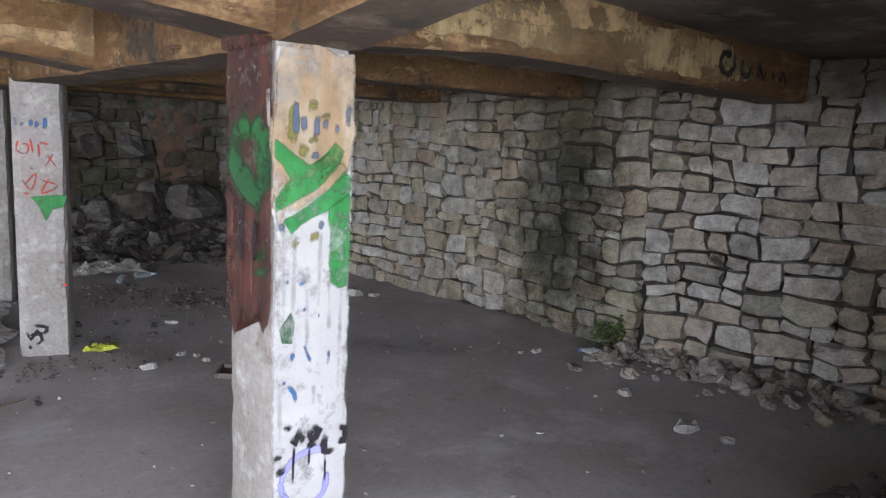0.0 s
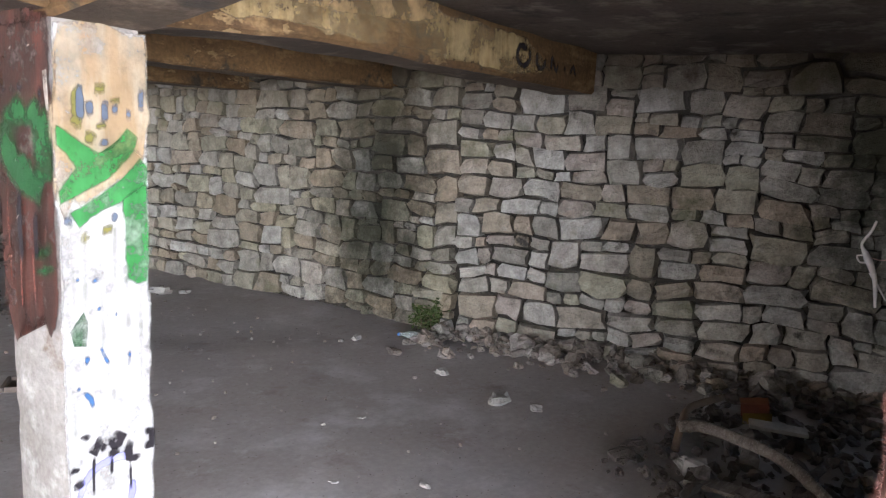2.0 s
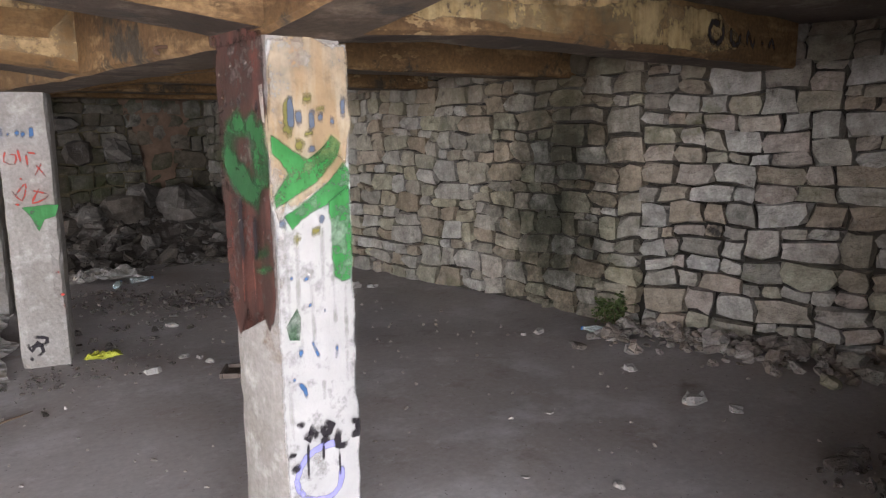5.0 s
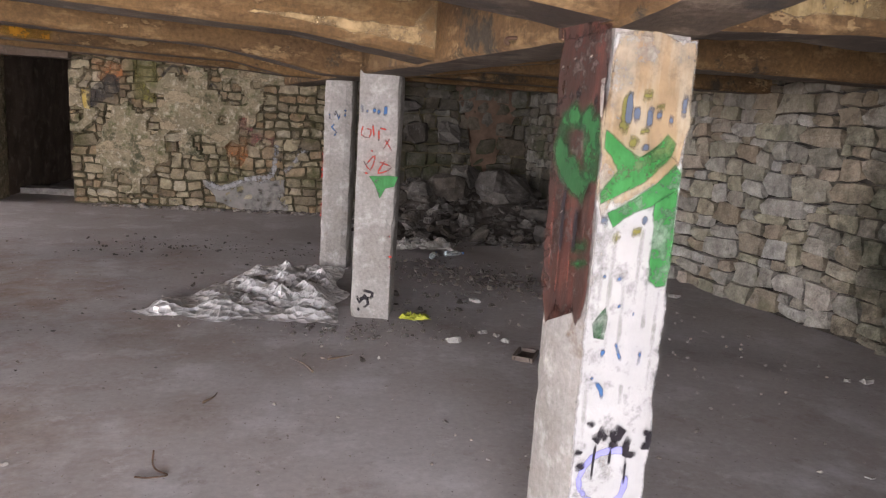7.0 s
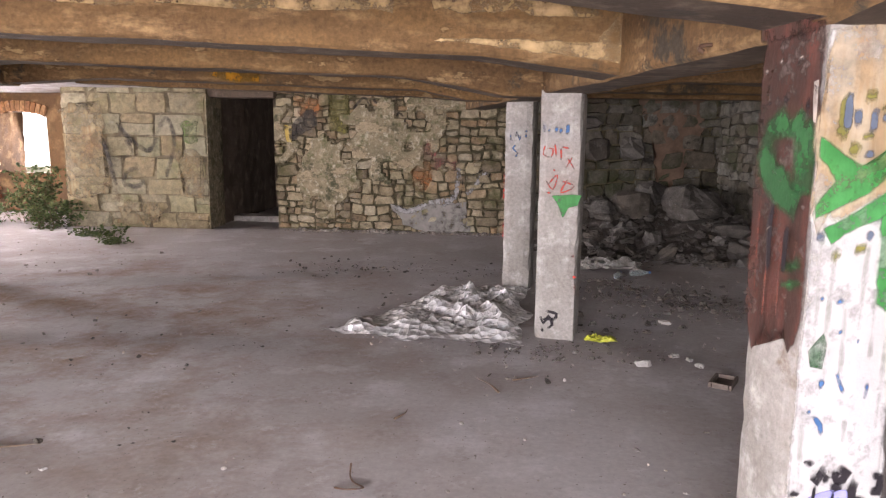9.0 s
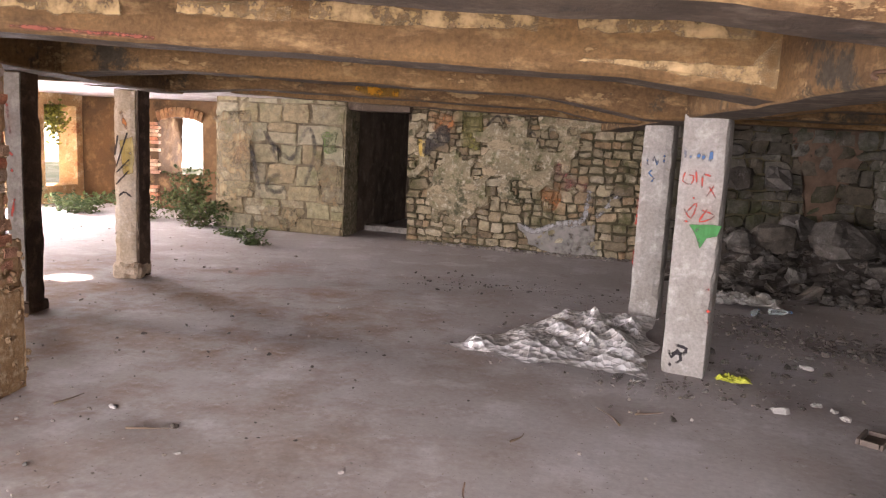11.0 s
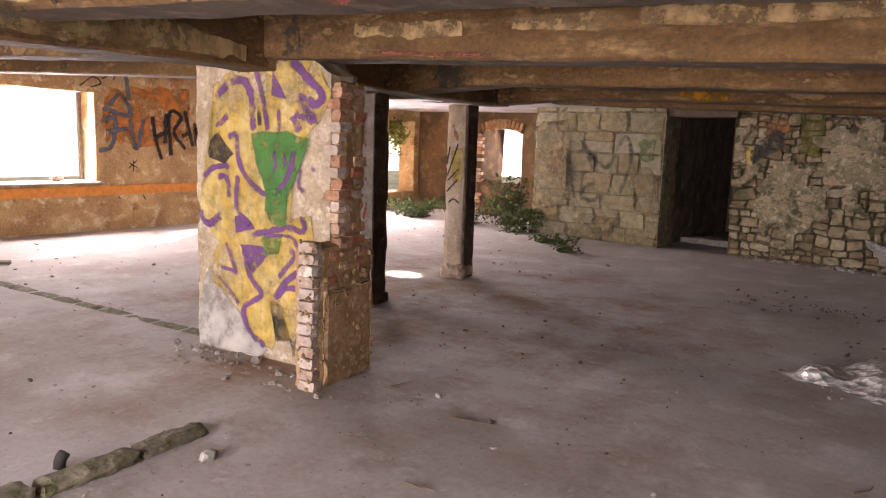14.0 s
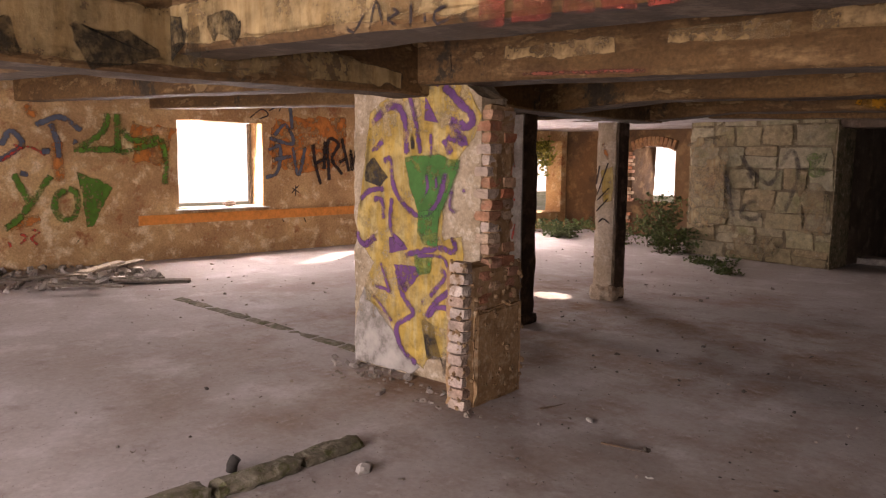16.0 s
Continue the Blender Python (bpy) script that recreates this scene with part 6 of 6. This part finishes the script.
for i, (x, y, l, a) in enumerate(((3.22, 1.1, 0.5, -75), (4.06, 1.23, 0.3, -62), (3.05, 0.85, 0.5, -50))):
    ob = thing("old_board", box((-l / 2, -0.05, 0), (l, 0, 0), (0, 0.1, 0), (0, 0, 0.025), 0.1, 0.003, 0.004), M_TIMBER if i != 1 else M_PALE, "weathered board end in the debris", "board", "old boards")
    ob.matrix_basis = pose(x, y, 0.05 + 0.04 * (i == 1), 4, 3, a)
carton = thing("torn_carton", None, None, "torn red and yellow cardboard carton in the debris", "carton")
carton.matrix_basis = pose(4.22, 1.40, 0.05, 8, -6, -62) @ Matrix.Scale(0.52, 4)
for nm, o, a, b, c, col in (("front", (-0.15, -0.08, 0), (0.3, 0, 0), (0, 0.006, 0), (0, -0.02, 0.14), (0.156, 0.108, 0.018)), ("back", (-0.15, 0.08, 0), (0.3, 0, 0), (0, 0.006, 0), (0, 0.01, 0.16), (0.102, 0.03, 0.018)), ("base", (-0.15, -0.073, 0), (0.3, 0, 0), (0, 0.152, 0), (0, 0, 0.006), (0.18, 0.132, 0.072)), ("flap", (-0.15, 0.087, 0.15), (0.3, 0, 0), (0, 0.1, 0.03), (0, 0, 0.006), (0.12, 0.042, 0.018))):
    part(nm, box(o, a, b, c, 0.05, 0.004, 0.0), plain("carton_" + nm, col, 0.6), carton).matrix_parent_inverse = Matrix()

# white rag caught on the stones
M_RAG = plain("dirty_white_rag", (0.66, 0.62, 0.60), 0.8)
rag = thing("hanging_rag", tube(((5.20, 1.13, 1.19), (5.18, 1.15, 1.12), (5.17, 1.19, 1.04), (5.18, 1.16, 0.97), (5.20, 1.13, 0.90), (5.21, 1.10, 0.81), (5.21, 1.08, 0.64)), lambda s: 0.009 + 0.016 * smoothstep(s, 0.35, 0.6) * (1 - s) * 2.2, M_RAG, None, "", ""), M_RAG, "twisted dirty white rag hanging on the stone wall", "rag", smooth=True)
part("tail", tube(((5.20, 1.13, 0.86), (5.22, 1.07, 0.76), (5.23, 1.03, 0.69)), lambda s: 0.010 - 0.006 * s, M_RAG, None, "", ""), M_RAG, rag)
part("loop", tube(((5.18, 1.16, 0.97), (5.18, 1.21, 0.96), (5.19, 1.19, 0.92), (5.20, 1.13, 0.93)), 0.006, M_RAG, None, "", ""), M_RAG, rag)
part("string", tube(((5.19, 1.15, 0.96), (5.22, 1.08, 0.945), (5.26, 1.0, 0.97)), 0.004, plain("pink_string", (0.42, 0.27, 0.25), 0.8), None, "", ""), plain("pink_cord", (0.42, 0.27, 0.25), 0.8), rag, "thin pinkish string")

# ---- plants ----
M_LEAF, t_, b_ = material("green_leaf", 0.55)
t_.links.new(n_ramp(t_, t_.nodes.new("ShaderNodeNewGeometry").outputs["Random Per Island"], (0.0, (0.04, 0.065, 0.02)), (0.5, (0.065, 0.10, 0.03)), (1.0, (0.12, 0.155, 0.055))), b_.inputs["Base Color"])
M_LEAF_Y, t_, b_ = material("sunlit_yellow_leaf", 0.5)
t_.links.new(n_ramp(t_, t_.nodes.new("ShaderNodeNewGeometry").outputs["Random Per Island"], (0.0, (0.16, 0.20, 0.03)), (1.0, (0.40, 0.36, 0.06))), b_.inputs["Base Color"])
b_.inputs["Transmission Weight"].default_value = 0.2


def leaves(bm, rng, p, size):
    d = Vector((rng.gauss(0, 1), rng.gauss(0, 1), rng.gauss(0.1, 0.6))).normalized()
    s = d.cross(Vector((rng.gauss(0, 0.4), rng.gauss(0, 0.4), 1))).normalized() * size * 0.36
    up = d.cross(s).normalized() * size * 0.12
    a, b, c, e = p, p + d * size * 0.45 + s - up, p + d * size - up, p + d * size * 0.45 - s - up
    m = p + d * size * 0.45 + up
    v = [bm.verts.new(q) for q in (a, b, c, e, m)]
    for i, j in ((0, 1), (1, 2), (2, 3), (3, 0)):
        bm.faces.new((v[i], v[j], v[4]))


def weed(name, x, y, z, spread, height, stems, leaf, seed, label, mat=M_LEAF, lean=(0, 0)):
    rng = random.Random(seed)
    root = thing(name, None, None, label, "plant", "weeds")
    root.matrix_basis = pose(x, y, z)
    sb, lb = bmesh.new(), bmesh.new()
    for _ in range(stems):
        a = rng.uniform(0, math.tau)
        r = spread * rng.uniform(0.2, 1) ** 0.7
        tip = Vector((math.cos(a) * r + lean[0] * height, math.sin(a) * r + lean[1] * height, height * rng.uniform(0.35, 1)))
        foot = Vector((rng.gauss(0, spread * 0.25), rng.gauss(0, spread * 0.25), 0))
        mid = foot.lerp(tip, 0.5) + Vector((0, 0, abs(height) * 0.18))
        last = None
        for i in range(6):
            t = i / 5
            p = foot * (1 - t) ** 2 + mid * 2 * t * (1 - t) + tip * t * t
            ring = [sb.verts.new(p + Vector((math.cos(q), math.sin(q), 0)) * 0.004 * (1.2 - t)) for q in (0, 2.1, 4.2)]
            if last:
                for k in range(3):
                    sb.faces.new((last[k], last[(k + 1) % 3], ring[(k + 1) % 3], ring[k]))
            last = ring
            for _ in range(2 + i // 2):
                leaves(lb, rng, p + Vector((rng.gauss(0, 1), rng.gauss(0, 1), rng.gauss(0, 1))) * leaf * 0.4, leaf * rng.uniform(0.6, 1.3))
    for nm, bm, m in (("stems", sb, M_TWIG), ("foliage", lb, mat)):
        part(nm, bm, m, root).matrix_parent_inverse = Matrix()
    return root


weed("weed_bush", -7.85, 11.75, 0, 0.5, 0.95, 48, 0.08, 1, "leafy green weeds growing below the arched window")
weed("weed_bush", -7.1, 11.0, 0, 0.6, 0.5, 38, 0.075, 2, "leafy green weeds trailing at the foot of the pier")
weed("weed_bush", -8.4, 11.3, 0, 0.6, 0.4, 30, 0.07, 3, "low green weeds on the bright floor")
weed("weed_bush", -9.9, 11.4, 0, 0.7, 0.38, 40, 0.085, 4, "low green weeds at the foot of the far wall")
weed("trailing_weed", -5.95, 10.35, 0, 0.5, 0.09, 16, 0.06, 5, "dark trailing weeds on the floor")
weed("trailing_weed", -5.3, 9.6, 0, 0.34, 0.10, 11, 0.055, 6, "dark trailing weeds on the floor")
weed("wall_weed", 4.27, 4.12, 0, 0.16, 0.24, 20, 0.045, 7, "small green weed at the foot of the stone wall")
weed("ivy", -11.45, 12.35, 1.98, 0.35, -0.75, 34, 0.11, 8, "sunlit yellow-green ivy hanging in the window", M_LEAF_Y)

# pale glare of the open country outside the windows
m_, t_, b_ = material("hazy_distance", 1.0)
em = t_.nodes.new("ShaderNodeEmission")
em.inputs[0].default_value, em.inputs[1].default_value = (1.0, 0.98, 0.95, 1), 0.67
t_.links.new(em.outputs[0], t_.nodes["Material Output"].inputs[0])
structure("backdrop_west", grid_sheet((-26, 40, -1), (0, -60, 0), (0, 0, 12), 6, 0), m_, "pale bright haze beyond the windows", "backdrop")
structure("backdrop_north", grid_sheet((-26, 30, -1), (30, 0, 0), (0, 0, 12), 6, 0), m_, "pale bright haze beyond the windows", "backdrop")

# ---- bricks of the broken pier end ----
rngb = random.Random(5)
brick_me = mesh_protos("brick", BRICKS, M_BRICK)


def brick(c, size, tilt=3.0, kind=None):
    m = (kind or brick_me)[rngb.randrange(len(brick_me))]
    o = new("brick", m)
    o.parent = pier_m
    o.matrix_basis = Matrix.Translation(c) @ Matrix.Rotation(TURN + radians(rngb.uniform(-tilt, tilt)), 4, "Z") @ Matrix.Diagonal((*size, 1))


M_COAT = patchy("earthy_plaster", (0.42, 0.275, 0.15), (0.54, 0.42, 0.28), (0.28, 0.17, 0.085), 5, None)
M_PALEBRICK = stony("whitewashed_brick", [(0.52, 0.42, 0.36), (0.62, 0.55, 0.49), (0.42, 0.30, 0.23), (0.58, 0.50, 0.44)], moss=(0.45, 0.36, 0.28), moss_at=(0.5, 0.62), dirt=(0.28, 0.19, 0.12))
corner = Vector((-4.92, 3.2, 0))
part("mortar_core", box(corner + EX * 1.20 - EY * 0.31 - EZ * 0.02, EX * 0.19, EY * 0.60, (0, 0, 0.93), 0.06, 0.008, 0.02), M_COAT, pier_m, "crumbling mortar core of the low stub")
part("upper_core", box(corner + EX * 1.20 + EY * 0.03 + EZ * 0.88, EX * 0.095, EY * 0.27, (0, 0, 1.05), 0.06, 0.01, 0.015), M_COAT, pier_m, "crumbling mortar core above")
pale_me = mesh_protos("brick", BRICKS, M_PALEBRICK)
for k in range(27):
    z = 0.035 + 0.073 * k
    low = z < 0.93
    if low:
        brick(corner + EX * (1.335 + rngb.uniform(-0.008, 0.008)) + EY * (-0.315 + rngb.uniform(-0.008, 0.008)) + EZ * z, (0.125 + rngb.uniform(-0.012, 0.008), 0.09, 0.067), 2.0, pale_me)
        for j in range(3):
            if rngb.random() < (0.25 if z < 0.6 else 0.75):
                brick(corner + EX * (1.355 + rngb.uniform(-0.008, 0.004)) + EY * (-0.18 + 0.15 * j + 0.05 * (k % 2)) + EZ * z, (0.085, 0.135, 0.064), 2.0)
    else:
        for j in range(2):
            c = corner + EX * (1.245 + rngb.uniform(-0.012, 0.012)) + EY * (0.06 + 0.15 * j + 0.024 * (k % 2)) + EZ * z
            if z < 1.93 and rngb.random() > 0.05:
                brick(c, (0.115 + rngb.uniform(-0.01, 0.01), 0.142 + rngb.uniform(-0.012, 0.003), 0.067), 2.0, pale_me if rngb.random() < 0.35 else None)

part("plaster_coat", box(corner + EX * 1.386 - EY * 0.27 - EZ * 0.01, EX * 0.022, EY * 0.54, (0, 0, 0.66), 0.05, 0.010, 0.03), M_COAT, pier_m, "brown-stained plaster left over the lower bricks")
M_CRUMB = patchy("brown_crumbled_mortar", (0.27, 0.18, 0.10), (0.36, 0.27, 0.17), (0.18, 0.11, 0.06), 6, None)
crumbs = []
for _ in range(200):
    z = rngb.uniform(0, 1.93)
    low = z < 0.95
    c = corner + EX * ((1.40 if low else 1.275) + rngb.gauss(0, 0.008)) + EY * rngb.uniform(-0.3 if low else 0.02, 0.28) + EZ * z
    if low and rngb.random() < 0.3:
        c = corner + EX * rngb.uniform(1.28, 1.4) - EY * 0.35 + EZ * z
    s = rngb.uniform(0.02, 0.045)
    crumbs.append(Matrix.Translation(c) @ Euler((rngb.random() * 6, rngb.random() * 6, 0)).to_matrix().to_4x4() @ Matrix.Diagonal((s, s * 0.8, s * 0.6, 1)))
cr = new("crumbled_mortar", joined("crumbled_mortar", CHUNKS, M_CRUMB, crumbs))
cr.parent = pier_m
tagged(cr, "crumbling beige mortar between the bricks", kind="stuff")

# ---- stones of the walls ----
d1 = e1 - e0
far_d = d1.normalized() * 2.4
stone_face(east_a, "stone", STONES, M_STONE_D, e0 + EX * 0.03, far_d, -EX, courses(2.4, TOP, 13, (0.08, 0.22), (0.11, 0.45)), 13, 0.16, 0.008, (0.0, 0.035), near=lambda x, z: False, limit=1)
d1 = d1 - far_d
st = courses(d1.length, TOP, 3, (0.08, 0.22), (0.11, 0.45))
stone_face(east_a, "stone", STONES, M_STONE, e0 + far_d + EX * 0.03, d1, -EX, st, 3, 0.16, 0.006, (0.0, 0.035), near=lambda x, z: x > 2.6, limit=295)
d2 = e2 - e1
nb = Vector((d2.y, -d2.x, 0)).normalized()
nb = nb if nb.dot(EX) < 0 else -nb
st = courses(d2.length, TOP, 4, (0.08, 0.22), (0.11, 0.45))
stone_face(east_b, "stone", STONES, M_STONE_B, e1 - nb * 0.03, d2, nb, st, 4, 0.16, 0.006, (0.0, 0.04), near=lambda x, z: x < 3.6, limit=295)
dn = n_r - n_l
low_d = dn * 0.45
dn = dn - low_d
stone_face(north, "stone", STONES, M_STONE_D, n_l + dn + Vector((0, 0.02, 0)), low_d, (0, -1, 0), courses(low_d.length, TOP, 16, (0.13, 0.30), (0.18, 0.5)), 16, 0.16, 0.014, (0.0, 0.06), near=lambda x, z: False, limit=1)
st = courses(dn.length, TOP, 6, (0.08, 0.19), (0.11, 0.34), 2.4)
stone_face(north, "stone", STONES, M_STONE_N, n_l + Vector((0, 0.02, 0)), dn, (0, -1, 0), st, 6, 0.14, 0.022, (0.0, 0.02), near=lambda x, z: 0.1 < x < 4.2, limit=295)
st, z, rnga = [], 0.0, random.Random(8)
while z < HIGH:
    h, x = rnga.uniform(0.22, 0.36), 0.0
    while x < 2.34:
        w = min(rnga.uniform(0.34, 0.75), 2.34 - x)
        w = 2.34 - x if 2.34 - x - w < 0.15 else w
        if rnga.random() < 0.12 or (x > 1.5 and z < 0.7 and rnga.random() < 0.6):
            st += [(x + w / 2, z + h * 0.28, w, h * 0.55), (x + w / 2, z + h * 0.78, w, h * 0.45)]
        else:
            st.append((x + w / 2, z + h / 2, w, h))
        x += w
    z += h
stone_face(pier, "stone_block", BRICKS, M_ASHLAR, (-7.0, 11.24, 0), (1, 0, 0), (0, -1, 0), st, 8, 0.12, 0.005, (0.014, 0.026), near=lambda x, z: True, wave=0.0, lean=0.25, crook=0.015)
part("pier_edge", box((-4.66, 11.2, 0), (0.02, 0, 0), (0, 0.62, 0), (0, 0, 2.1), 0.08, 0.008, 0.006), M_PLASTER_N, pier, "plastered door reveal")
# broken brick edge beside the far window
for k in range(26):
    z = 0.05 + 0.075 * k
    for x in (-9.6, -9.82):
        if z < 1.75 and random.Random(k + int(x * 100)).random() > 0.2:
            o = new("brick", brick_me[k % len(brick_me)])
            o.parent = far_face
            o.matrix_basis = Matrix.Translation((x + 0.05 * (k % 2), FY - 0.01, z)) @ Matrix.Diagonal((0.2, 0.12, 0.065, 1))
arch_me = mesh_protos("brick", BRICKS, stony("dusty_orange_brick", [(0.27, 0.13, 0.06), (0.32, 0.18, 0.09), (0.22, 0.11, 0.055)], moss=(0.20, 0.13, 0.07), moss_at=(0.5, 0.65)))
for k in range(11):
    x = -9.5 + 1.06 * (k + 0.5) / 11
    o = new("brick", arch_me[k % len(arch_me)])
    o.parent = far_face
    o.matrix_basis = Matrix.Translation((x, FY - 0.012, arch_top(x) + 0.11)) @ Matrix.Rotation(0.33 * (x + 8.97) / 0.5, 4, "Y") @ Matrix.Diagonal((0.088, 0.1, 0.2, 1))
